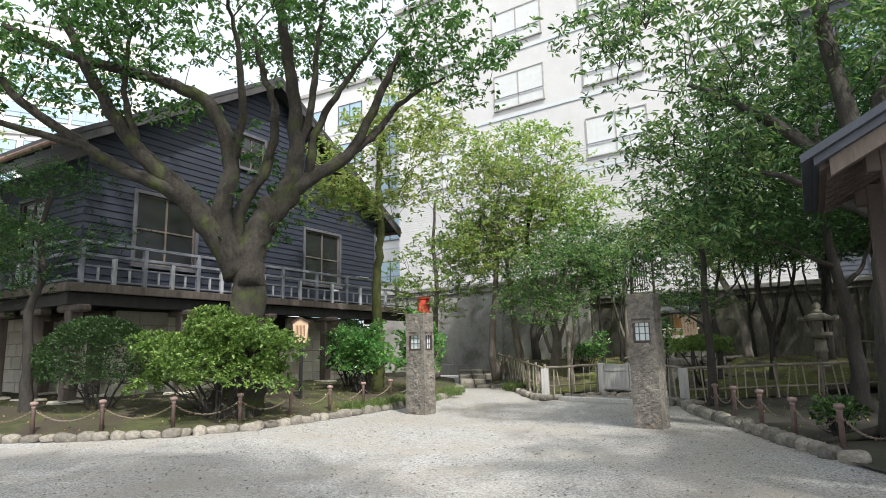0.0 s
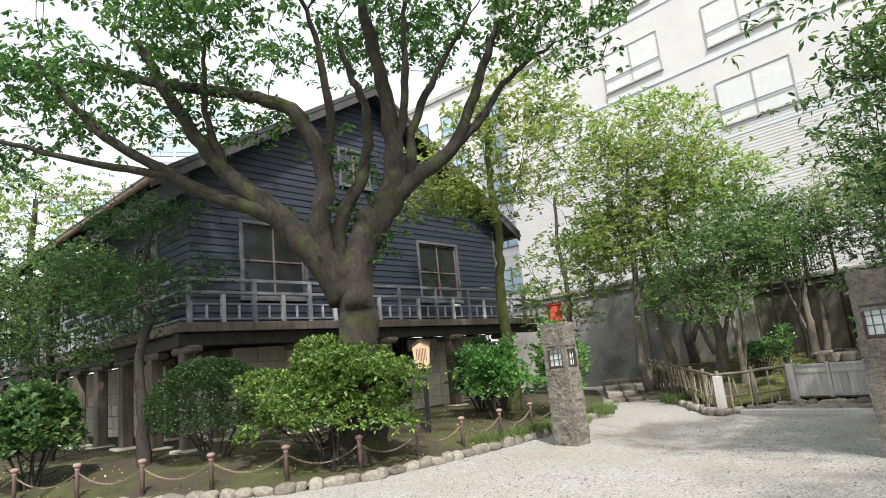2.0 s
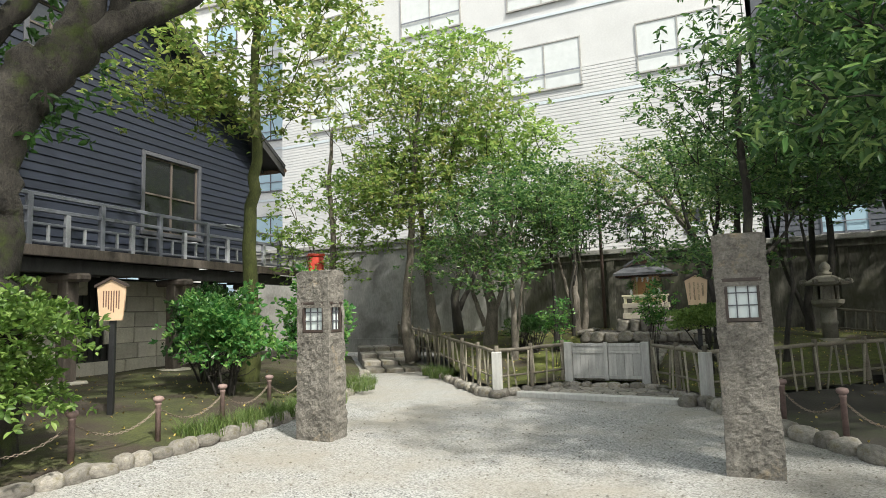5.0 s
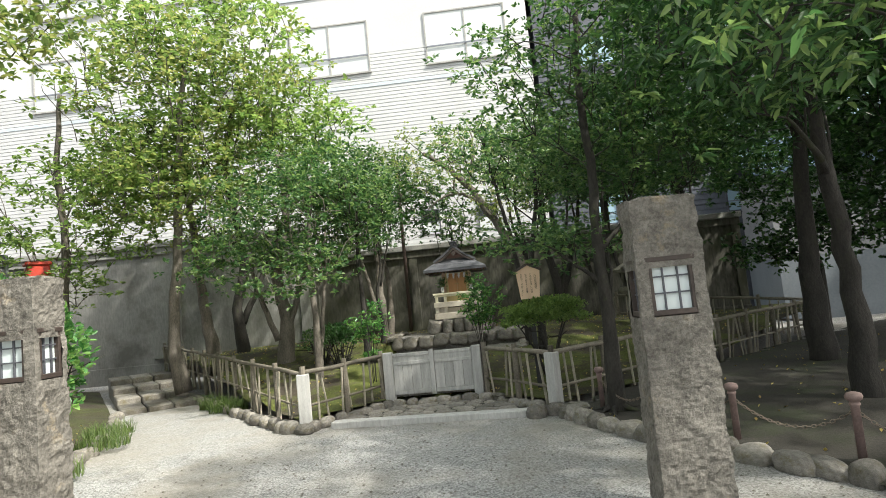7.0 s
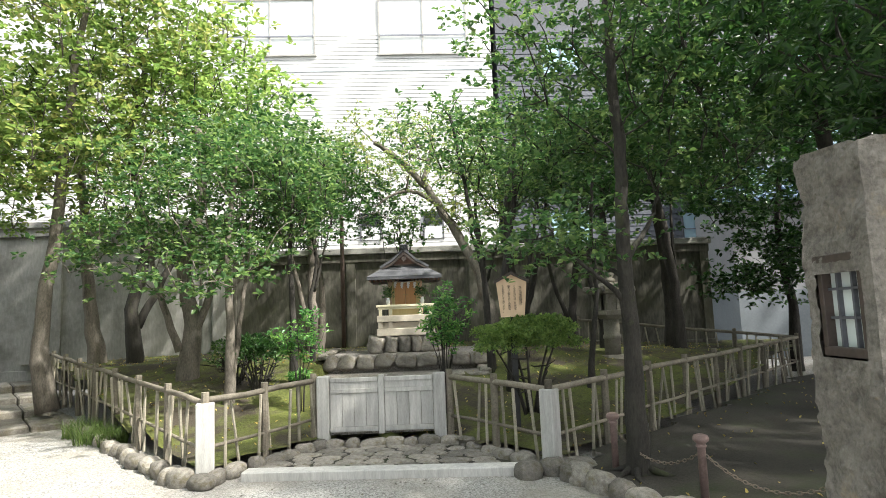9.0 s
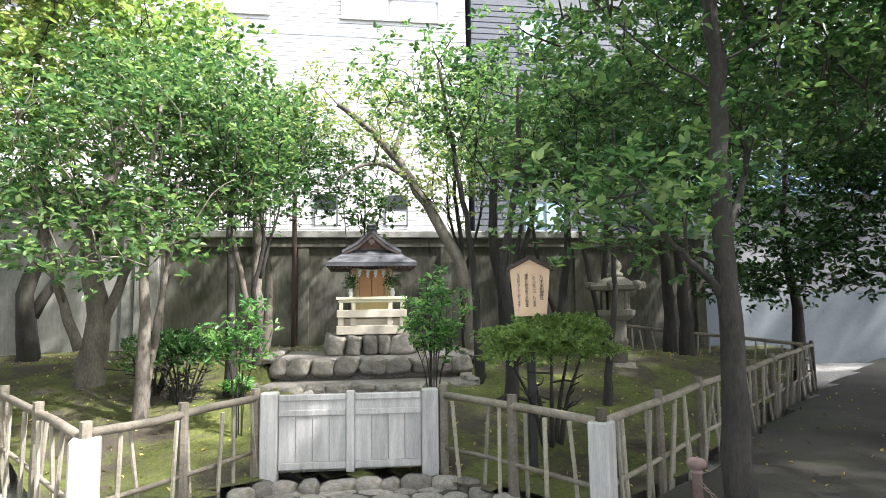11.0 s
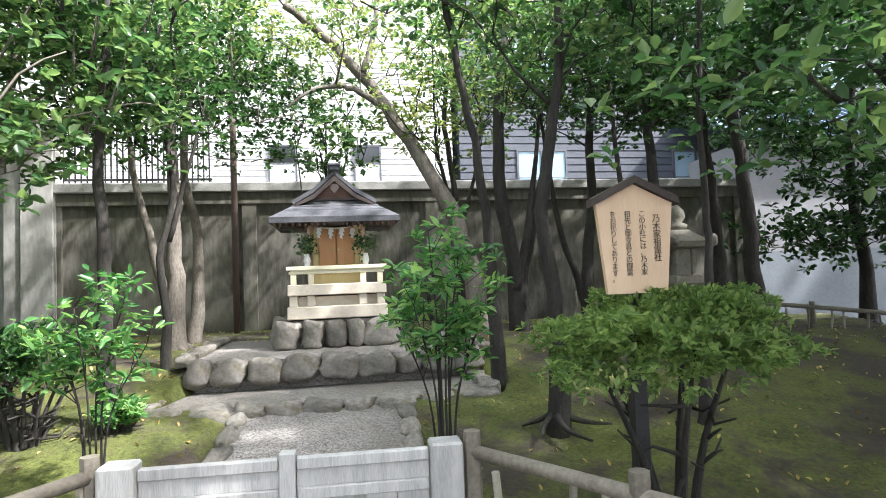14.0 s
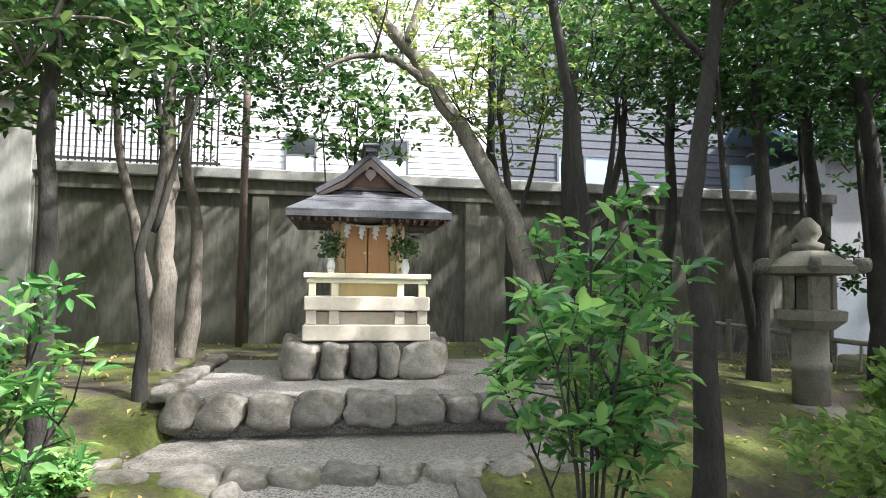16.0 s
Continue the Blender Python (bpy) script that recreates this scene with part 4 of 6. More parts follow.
        bm.to_mesh(me)
        bm.free()
        me.materials.append(M_ASHLAR)
        blocks.append((w, me))
    for (ax, lo, hi) in (("x", 2.35, 13.2), ("y", 1.85, DEPTH)):
        for row in range(6):
            s = lo
            while s < hi - 0.3:
                w, me = rng.choice(blocks)
                z = 0.35 + row * 0.41
                hole = ax == "x" and 7.6 < s + w / 2 < 8.8 and row > 0
                if not hole:
                    if ax == "x":
                        share("stone_block", me, Matrix.Translation((s, 1.85, z)), found)
                    else:
                        share("stone_block", me, Matrix(((0, 1, 0, 2.35), (1, 0, 0, s), (0, 0, 1, z), (0, 0, 0, 1))), found)
                s += w + 0.015
    grille = bmesh.new()
    for k in range(6):
        box(grille, 7.75 + k * 0.18, 1.82, 0.8, 7.79 + k * 0.18, 1.86, 2.8)
    part("grille", grille, M_BLACK, top, "black barred opening in the foundation")


house()
post_box = empty("red_fire_box", pose(-0.85, 24.3, 0.4, 0, 0, 10), "small red fire equipment box on a tall post", "fire box")
part("body", boxed(-0.22, -0.2, 2.5, 0.22, 0.2, 3.1, 0.03), M_RED, post_box)
part("lid", boxed(-0.25, -0.23, 3.102, 0.25, 0.23, 3.18, 0.02), M_RED, post_box)
part("leg", boxed(-0.06, -0.06, -0.4, 0.06, 0.06, 2.5), M_RAIL, post_box)


# ---- yard walls ----
def wall_run(name, a, b, z0, z1, thick, mat, label, pilasters, coping=True, cop_mat=None):
    a, b = Vector((*a, 0)), Vector((*b, 0))
    d = b - a
    top = empty(name, Matrix.Translation(a) @ Matrix.Rotation(math.atan2(d.y, d.x), 4, "Z"), label, "wall", "", "structure")
    ln = d.length
    part("face", boxed(0, 0, z0, ln, thick, z1), mat, top)
    n = max(1, int(ln / pilasters))
    for k in range(n + 1):
        x = min(ln - 0.15, max(0.15, k * ln / n))
        part("pilaster", boxed(x - 0.13, -0.07, z0, x + 0.13, -0.003, z1 - 0.25, 0.01), mat, top)
    part("plinth", boxed(0, -0.12, z0, ln, -0.075, z0 + 0.55, 0.01), mat, top)
    if coping:
        part("coping", boxed(-0.05, -0.16, z1 - 0.1, ln + 0.05, thick + 0.1, z1 + 0.08, 0.02), cop_mat or M_COPING, top)
        part("drip_band", boxed(0, -0.09, z1 - 0.32, ln, -0.004, z1 - 0.104, 0.01), mat, top)
    return top


wall_run("wall_back", (6.4, 27.3), (17.5, 19.3), 0.3, 3.66, 0.25, M_CONCRETE, "dark stained old concrete wall behind the shrine", 3.0)
wall_run("wall_left", (-4.0, 34.6), (6.1, 27.45), 0.2, 4.65, 0.3, M_CONCRETE_TALL, "tall pale concrete retaining wall with pilasters", 3.2)
wall_run("wall_corner_pier", (6.05, 27.4), (6.5, 27.1), 0.3, 4.7, 0.35, M_CONCRETE_TALL, "pale concrete pier at the end of the tall wall", 1.0)
wall_run("wall_house_side", (-30, 36), (-4.0, 34.6), 0.0, 2.6, 0.3, M_CONCRETE_TALL, "pale concrete boundary wall beyond the house", 4.0)


def iron_fence():
    a, b = Vector((6.55, 27.2, 3.74)), Vector((17.5, 19.4, 3.74))
    d = b - a
    top = empty("iron_fence", Matrix.Translation(a + Vector((0.15, 0.2, 0))) @ Matrix.Rotation(math.atan2(d.y, d.x), 4, "Z"), "black iron bar fence on top of the wall", "fence")
    bar = None
    for k in range(26):
        if bar is None:
            bar = part("bar", boxed(-0.012, -0.012, 0, 0.012, 0.012, 1.2), M_BLACK, top)
        else:
            share("bar", bar.data, Matrix.Translation((k * 0.1, 0, 0)), top)
    for z in (0.1, 1.15):
        part("rail", boxed(0, -0.018, z, 2.55, 0.018, z + 0.04), M_BLACK, top)


iron_fence()
pole = part("rusty_pole", tube(bmesh.new(), [(0, 0, -0.2), (0, 0, 5.2)], 0.055, 10), M_POLE, None, smooth=True)
pole.matrix_basis = pose(8.6, 24.75, 0.95)
tagged(pole, "thin rusty brown steel pole before the wall", "pole")


# ---- white and grey buildings behind the wall ----
def building(name, label, a, b, depth, height, z_first, storey, win_w, win_h, spacing, mat, pane_mat, bands=True, louvre=0.0, group="", low=(), frame_mat=None):
    a, b = Vector((*a, 0)), Vector((*b, 0))
    d = b - a
    ln = d.length
    top = empty(name, Matrix.Translation(a) @ Matrix.Rotation(math.atan2(d.y, d.x), 4, "Z"), label, "building", group)
    part("wall", boxed(0, 0, 0, ln, depth, height), mat, top)
    part("roof", boxed(-0.2, -0.2, height, ln + 0.2, depth + 0.2, height + 0.35, 0.03), M_COPING, top)
    fl = 0
    z = z_first
    wins = None
    while z + win_h < height - 0.4:
        x = spacing * 0.35
        while x + win_w < ln:
            m = Matrix.Translation((x, 0, z))
            if wins is None:
                fr = bmesh.new()
                for p0, p1 in ((-0.06, 0), (win_w, win_w + 0.06), (win_w / 2 - 0.03, win_w / 2 + 0.03)):
                    box(fr, p0, -0.07, -0.06, p1, -0.002, win_h + 0.06)
                box(fr, 0, -0.068, win_h, win_w, -0.003, win_h + 0.06)
                box(fr, -0.1, -0.12, -0.12, win_w + 0.1, -0.003, -0.061)
                w = part("window", fr, frame_mat or M_TRIM, top)
                pn = part("pane", boxed(0, -0.03, 0, win_w, -0.012, win_h), pane_mat, w)
                rl = part("window_rail", boxed(0, -0.1, win_h * 0.3, win_w, -0.075, win_h * 0.33), M_RAIL, w)
                w.matrix_basis = m
                wins = (w, pn, rl)
            else:
                w = share("window", wins[0].data, m, top)
                share("pane", wins[1].data, Matrix.Identity(4), w)
                share("window_rail", wins[2].data, Matrix.Identity(4), w)
            x += spacing
        if bands:
            part("string_course", boxed(0, -0.05, z - 0.75, ln, -0.002, z - 0.6, 0.01), M_JOINT, top)
        z += storey
    for x in low:
        fr = bmesh.new()
        for p0, p1 in ((-0.05, 0), (0.7, 0.75)):
            box(fr, p0, -0.09, -0.05, p1, -0.03, 1.05)
        box(fr, 0, -0.088, 1.0, 0.7, -0.031, 1.05)
        box(fr, 0, -0.088, 0.5, 0.7, -0.031, 0.53)
        w = part("low_window", fr, M_TRIM, top)
        w.matrix_basis = Matrix.Translation((x, 0, 4.75))
        part("pane", boxed(0, -0.07, 0, 0.7, -0.04, 0.5), M_PALE_PANE, w)
        part("pane", boxed(0, -0.07, 0.53, 0.7, -0.04, 1.0), M_GLASS_DARK, w)
    if louvre:
        zz = 3.0
        bm = bmesh.new()
        while zz < min(height, 13):
            box(bm, 0, -0.025, zz, ln, -0.002, zz + louvre * 0.8)
            zz += louvre
        ob = part("cladding", bm, mat, top)
        tagged(ob, kind="stuff")
    return top


building("white_tiled_building", "tall white tiled apartment building behind the wall", (-3.0, 41.5), (16.9, 27.2), 12, 26, 12.2, 4.3, 3.4, 2.2, 6.0, M_WHITE_TILE, M_PALE_PANE, True, 0.16, low=(19.2, 21.6), frame_mat=M_COPING)
building("grey_clad_building", "grey striped clad building behind the wall", (17.0, 27.0), (37, 12.6), 12, 17, 4.4, 3.4, 1.5, 1.2, 5.2, M_GREY_TILE, M_GLASS_BLUE, False, 0.22)
building("white_office_building", "far white office block with blue windows", (-62, 62), (-26, 74), 14, 27, 3.0, 3.6, 3.6, 1.7, 4.4, M_WHITE_TILE, M_GLASS_BLUE, False)
building("glass_tower", "distant pale office tower with blue glass strips", (-78, 100), (-58, 112), 18, 62, 4, 4, 4.4, 2.6, 5.0, M_WHITE_TILE, M_GLASS_BLUE, False)
building("white_block", "white flat-roofed building behind the house", (-24, 58), (-2, 46), 14, 24, 3.2, 3.5, 2.4, 1.7, 4.0, M_WHITE_TILE, M_GLASS_BLUE, True)


def plaster_house():
    a, b = Vector((20.6, 20.0, 0)), Vector((28.5, 12.5, 0))
    d = b - a
    ln = d.length
    top = empty("plaster_house", Matrix.Translation(a) @ Matrix.Rotation(math.atan2(d.y, d.x), 4, "Z"), "pale plaster outbuilding with a blue tiled roof", "building")
    part("wall", boxed(0, 0, 2.2, ln, 5, 5.2), M_PLASTER, top)
    part("wall_base", boxed(0, -0.02, 0, ln, 5, 2.2), M_PLASTER_LOW, top)
    bm = prism(bmesh.new(), [(-0.5, 5.1), (2.6, 6.7), (5.6, 5.1), (5.6, 5.2), (2.6, 6.85), (-0.5, 5.22)], -0.6, ln + 0.6)
    ob = part("roof", bm, M_BLUE_TILE, top)
    ob.matrix_basis = Matrix(((0, 1, 0, 0), (1, 0, 0, 0), (0, 0, 1, 0), (0, 0, 0, 1)))
    rows = bmesh.new()
    for k in range(int(ln / 0.3)):
        tube(rows, [(k * 0.3, -0.5, 5.26), (k * 0.3, 2.6, 6.9)], 0.06, 6)
    part("tiling", rows, M_BLUE_TILE, top)


plaster_house()


# ---- the small shrine and its terraces ----
SH = pose(SHRINE[0], SHRINE[1], 0, 0, 0, TURN_S)


def rounded_row(parent, x0, x1, y, z0, z1, depth, seed, wmin=0.26, wmax=0.45, along_y=False):
    rng = random.Random(seed)
    s = x0
    while s < x1 - 0.12:
        w = min(rng.uniform(wmin, wmax), x1 - s)
        h = (z1 - z0) * rng.uniform(0.85, 1.1)
        loc = (y, s + w / 2, (z0 + z1) / 2) if along_y else (s + w / 2, y, (z0 + z1) / 2)
        sc = (depth, w * 1.02, h * 1.12) if along_y else (w * 1.02, depth, h * 1.12)
        share("stone", rng.choice(BLOCKY), Matrix.LocRotScale(loc, Euler((rng.uniform(-0.15, 0.15), rng.uniform(-0.12, 0.12), rng.uniform(-0.25, 0.25))), sc), parent)
        s += w


BLOCKY = [stone_mesh("stone", 20 + k, M_STONE, 0.34, 0.55) for k in range(6)]


def terraces():
    top = empty("stone_terraces", SH, "two low gravel terraces held by rows of rounded stones", "terrace", "", "structure")
    part("upper_terrace", boxed(-1.6, -0.85, 0.5, 1.6, 1.6, 1.03), M_FINE_GRAVEL, top)
    part("lower_terrace", boxed(-1.75, -1.75, 0.3, 1.45, -0.86, 0.72), M_FINE_GRAVEL, top)
    bm = bmesh.new()
    vs = [bm.verts.new(p) for p in ((-1.05, -4.4, 0.19), (0.45, -4.4, 0.19), (0.55, -1.76, 0.60), (-0.85, -1.76, 0.60))]
    bm.faces.new(vs)
    r = bmesh.ops.extrude_face_region(bm, geom=bm.faces[:])
    bmesh.ops.translate(bm, vec=(0, 0, 0.08), verts=[v for v in r["geom"] if isinstance(v, bmesh.types.BMVert)])
    part("gravel_path", bm, M_FINE_GRAVEL, top)
    rounded_row(top, -1.6, 1.6, -0.92, 0.81, 1.05, 0.28, 1, 0.25, 0.42)
    rounded_row(top, -1.85, 1.55, -1.85, 0.55, 0.74, 0.24, 2, 0.26, 0.46)
    rounded_row(top, -0.85, 1.7, -1.66, 1.0, 1.1, 0.2, 3, 0.2, 0.35, True)
    rounded_row(top, -1.8, -0.95, -1.78, 0.68, 0.78, 0.22, 4, 0.2, 0.35, True)
    rounded_row(top, -0.85, 1.5, 1.66, 1.0, 1.08, 0.2, 5, 0.2, 0.35, True)
    rounded_row(top, -1.8, -0.95, 1.5, 0.68, 0.78, 0.22, 6, 0.2, 0.35, True)
    for sx, ex in ((-1.05, -0.9), (0.5, 0.62)):
        rng = random.Random(int(sx * 10) + 50)
        y = -4.1
        while y < -1.95:
            w = rng.uniform(0.25, 0.45)
            t = (y + 4.4) / 2.6
            share("stone", rng.choice(BLOCKY), Matrix.LocRotScale((sx + (ex - sx) * t, y + w / 2, 0.25 + 0.41 * t), Euler((0.15, rng.uniform(-0.1, 0.1), rng.uniform(-0.15, 0.15))), (0.2, w, 0.16)), top)
            y += w + 0.01


terraces()


def small_shrine():
    top = empty("small_shrine", SH @ Matrix.Translation((0, 0, 1.03)), "small wooden shrine with a shingled gable roof on a stone base", "shrine")
    base = part("stone_base", boxed(-0.72, 0.12, -0.05, 0.72, 1.25, 0.34), M_STONE, top)
    rng = random.Random(3)
    s = -0.82
    for w in (0.36, 0.29, 0.28, 0.22, 0.48):
        share("base_stone", rng.choice(BLOCKY), Matrix.LocRotScale((s + w / 2, 0.1, 0.17), Euler((0, 0, rng.uniform(-0.1, 0.1))), (w * 1.03, 0.36, 0.36)), base)
        s += w
    for sx in (-0.7, 0.7):
        for k in range(3):
            share("base_stone", rng.choice(BLOCKY), Matrix.LocRotScale((sx, 0.4 + k * 0.36, 0.17), Euler((0, 0, 0.2 * k)), (0.3, 0.38, 0.4)), base)
    z = 0.36
    part("granite_plinth", boxed(-0.63, 0.08, z, 0.63, 1.15, z + 0.16, 0.012), M_GRANITE, top)
    blocks = part("granite_block", boxed(-0.5, 0.2, z + 0.162, 0.5, 1.1, z + 0.28), M_GRANITE, top)
    for x in (-0.6, -0.38, 0.27, 0.5):
        part("granite_post", boxed(x, 0.1, z + 0.162, x + 0.1, 0.2, z + 0.298, 0.006), M_GRANITE, blocks)
    part("granite_sill", boxed(-0.62, 0.07, z + 0.30, 0.62, 0.22, z + 0.44, 0.01), M_GRANITE, top)
    floor_z = z + 0.44
    part("inner_floor", boxed(-0.56, 0.222, z + 0.3, 0.56, 1.1, floor_z - 0.01), M_CREAM, top)
    for x in (-0.58, -0.36, 0.29, 0.51):
        part("baluster", boxed(x, 0.1, floor_z, x + 0.07, 0.17, floor_z + 0.13, 0.004), M_CREAM, top)
    part("lower_rail", boxed(-0.6, 0.09, floor_z + 0.131, 0.6, 0.18, floor_z + 0.165, 0.004), M_CREAM, top)
    part("top_rail", boxed(-0.63, 0.07, floor_z + 0.18, 0.63, 0.2, floor_z + 0.23, 0.006), M_CREAM, top)
    part("rail_block", boxed(-0.58, 0.1, floor_z + 0.166, 0.58, 0.17, floor_z + 0.179), M_CREAM, top)
    part("step_board", boxed(-0.3, 0.24, floor_z - 0.009, 0.3, 0.36, floor_z + 0.2), M_YELLOW_WOOD, top)
    for x in (-0.38, 0.3):
        part("column", boxed(x, 0.36, floor_z, x + 0.08, 0.44, floor_z + 0.78, 0.008), M_CYPRESS, top)
    part("side_wall", boxed(-0.36, 0.442, floor_z, -0.32, 1.0, floor_z + 0.8), M_CYPRESS, top)
    part("side_wall", boxed(0.32, 0.442, floor_z, 0.36, 1.0, floor_z + 0.8), M_CYPRESS, top)
    part("back_wall", boxed(-0.318, 0.96, floor_z, 0.318, 1.0, floor_z + 0.8), M_CYPRESS, top)
    for s in (-1, 1):
        door = part("door", boxed(min(0.004 * s, 0.23 * s), 0.44, floor_z + 0.2, max(0.004 * s, 0.23 * s), 0.465, floor_z + 0.74, 0.004), M_DOOR_WOOD, top)
        part("latch", boxed(min(0.01 * s, 0.05 * s), 0.43, floor_z + 0.44, max(0.01 * s, 0.05 * s), 0.438, floor_z + 0.46), M_BRASS, door)
        part("door_post", boxed(min(0.235 * s, 0.298 * s), 0.43, floor_z, max(0.235 * s, 0.298 * s), 0.47, floor_z + 0.78, 0.004), M_YELLOW_WOOD, top)
    part("door_board", boxed(-0.23, 0.445, floor_z, 0.23, 0.47, floor_z + 0.196), M_YELLOW_WOOD, top)
    part("lintel", boxed(-0.4, 0.34, floor_z + 0.782, 0.4, 0.46, floor_z + 0.86, 0.006), M_CYPRESS, top)
    # roof: a skirt slope in front and behind, under a steep gable facing forwards
    ez = floor_z + 0.78
    bm = bmesh.new()
    lo = [(-0.80, -0.12), (0.80, -0.12), (0.80, 1.5), (-0.80, 1.5)]
    hi = [(-0.40, 0.22), (0.40, 0.22), (0.40, 1.16), (-0.40, 1.16)]
    vl = [bm.verts.new((x, y, ez + 0.03 + 0.03 * (abs(x) > 0.7))) for x, y in lo]
    vh = [bm.verts.new((x, y, ez + 0.30)) for x, y in hi]
    vb = [bm.verts.new((x, y, ez - 0.01)) for x, y in lo]
    for k in range(4):
        bm.faces.new((vl[k], vl[(k + 1) % 4], vh[(k + 1) % 4], vh[k]))
        bm.faces.new((vb[k], vb[(k + 1) % 4], vl[(k + 1) % 4], vl[k]))
    bm.faces.new(vh)
    bm.faces.new(vb[::-1])
    bmesh.ops.recalc_face_normals(bm, faces=bm.faces)
    roof = part("skirt_roof", bm, M_SHINGLE, top)
    for row in range(5):
        t0, t1 = row / 5, (row + 1) / 5 + 0.03
        hw = 0.8 - 0.4 * t0
        rng2 = random.Random(row)
        x = -hw
        while x < hw - 0.03:
            w = min(rng2.uniform(0.16, 0.3), hw - x)
            bm = bmesh.new()
            pts = []
            for t, dz in ((t0, 0.022), (t1, 0.008)):
                shrink = (0.8 - 0.4 * min(t, 1)) / hw
                for xx in (x + 0.002, x + w - 0.002):
                    pts.append((xx * shrink, -0.12 + 0.34 * t, ez + 0.03 + 0.27 * t + dz))
            vs = [bm.verts.new(p) for p in (pts[0], pts[1], pts[3], pts[2])]
            vb2 = [bm.verts.new((p[0], p[1], p[2] - 0.014)) for p in (pts[0], pts[1], pts[3], pts[2])]
            bm.faces.new(vs)
            bm.faces.new(vb2[::-1])
            for k in range(4):
                bm.faces.new((vb2[k], vb2[(k + 1) % 4], vs[(k + 1) % 4], vs[k]))
            part("shingle", bm, M_SHINGLE, roof)
            x += w
    gz, rz = ez + 0.24, ez + 0.62
    for s in (-1, 1):
        bm = prism(bmesh.new(), [(0, rz), (s * 0.26, rz - 0.23), (s * 0.52, gz), (s * 0.54, gz + 0.045), (s * 0.27, rz - 0.175), (0, rz + 0.055)], 0.1, 1.3)
        part("gable_roof", bm, M_SHINGLE, top)
        bm = prism(bmesh.new(), [(0, rz - 0.09), (s * 0.26, rz - 0.31), (s * 0.47, gz - 0.02), (s * 0.515, gz - 0.006), (s * 0.255, rz - 0.245), (0, rz - 0.012)], 0.09, 0.13)
        part("bargeboard", bm, M_DARK_WOOD, top)
        for k in range(9):
            part("rafter_end", boxed(s * (0.14 + k * 0.075) - 0.012, -0.07, ez - 0.045, s * (0.14 + k * 0.075) + 0.012, 0.3, ez - 0.012), M_RED_WOOD, top)
        bk = bmesh.new()
        box(bk, min(s * 0.4, s * 0.7), 0.2, ez - 0.09, max(s * 0.4, s * 0.7), 0.32, ez - 0.046, 0.006)
        part("bracket", bk, M_DARK_WOOD, top)
    part("gable_panel", prism(bmesh.new(), [(-0.40, gz + 0.03), (0.40, gz + 0.03), (0, rz - 0.09)], 0.2, 0.24), M_RED_WOOD, top)
    part("gable_beam", boxed(-0.3, 0.16, gz + 0.05, 0.3, 0.199, gz + 0.085, 0.004), M_DARK_WOOD, top)
    part("pendant", prism(bmesh.new(), [(-0.045, rz - 0.13), (0.045, rz - 0.13), (0.055, rz - 0.19), (0, rz - 0.25), (-0.055, rz - 0.19)], 0.065, 0.088), M_DARK_WOOD, top, "carved gable pendant")
    ridge = part("ridge_cap", boxed(-0.06, 0.05, rz + 0.045, 0.06, 1.34, rz + 0.1, 0.01), M_SHINGLE, top)
    part("ridge_end", boxed(-0.085, 0.03, rz + 0.1, 0.085, 1.36, rz + 0.135, 0.012), M_SHINGLE, ridge)
    rope = part("sacred_rope", tube(bmesh.new(), smoothed([(-0.34, 0.33, ez - 0.02), (0, 0.3, ez - 0.06), (0.34, 0.33, ez - 0.02)], 8), 0.012, 6), M_CREAM, top)
    zig = prism(bmesh.new(), [(-0.01, 0.0), (0.03, 0.0), (0.045, -0.045), (0.02, -0.05), (0.035, -0.095), (0.01, -0.1), (0.02, -0.145), (-0.025, -0.12), (-0.012, -0.085), (-0.035, -0.075), (-0.02, -0.04), (-0.03, -0.03)], -0.002, 0.002)
    first = part("paper_streamer", zig, M_PAPER, rope)
    first.matrix_basis = pose(-0.22, 0.29, ez - 0.045, 0, 0, 10)
    for k, x in enumerate((-0.07, 0.07, 0.21)):
        share("paper_streamer", first.data, pose(x, 0.288, ez - 0.06, 0, 0, -10 + 8 * k), rope)
    rngn = np.random.default_rng(5)
    for s in (-1, 1):
        vase = part("vase", lathe(bmesh.new(), [(0.03, floor_z + 0.231), (0.045, floor_z + 0.3), (0.03, floor_z + 0.36), (0.036, floor_z + 0.38)], 10), M_PAPER, top, smooth=True)
        vase.location = (s * 0.37, 0.13, 0)
        p = rngn.normal(size=(170, 3)) * (0.065, 0.05, 0.085) + (0, 0, floor_z + 0.5)
        lv = new("sakaki_leaves", leaf_mesh("sakaki_leaves", p, 0.055, M_LEAF_GREEN, rngn, 0.3))
        lv.parent = vase
    part("offering_panel", boxed(-0.33, 0.36, floor_z - 0.005, -0.3, 0.442, floor_z + 0.75), M_CYPRESS, top)


small_shrine()


# ---- notice boards ----
def text_column(parent, words, x, z, size, y, mat=M_INK):
    cu = bpy.data.curves.new("writing", "FONT")
    cu.body = "\n".join(words)
    cu.size, cu.align_x, cu.extrude, cu.space_line = size, "CENTER", 0.0008, 0.9
    tmp = bpy.data.objects.new("writing", cu)
    scene.collection.objects.link(tmp)
    me = bpy.data.meshes.new_from_object(tmp.evaluated_get(bpy.context.evaluated_depsgraph_get()))
    bpy.data.objects.remove(tmp)
    me.materials.append(mat)
    ob = new("writing", me)
    ob.parent = parent
    ob.matrix_basis = pose(x, y, z, 90, 0, 0)


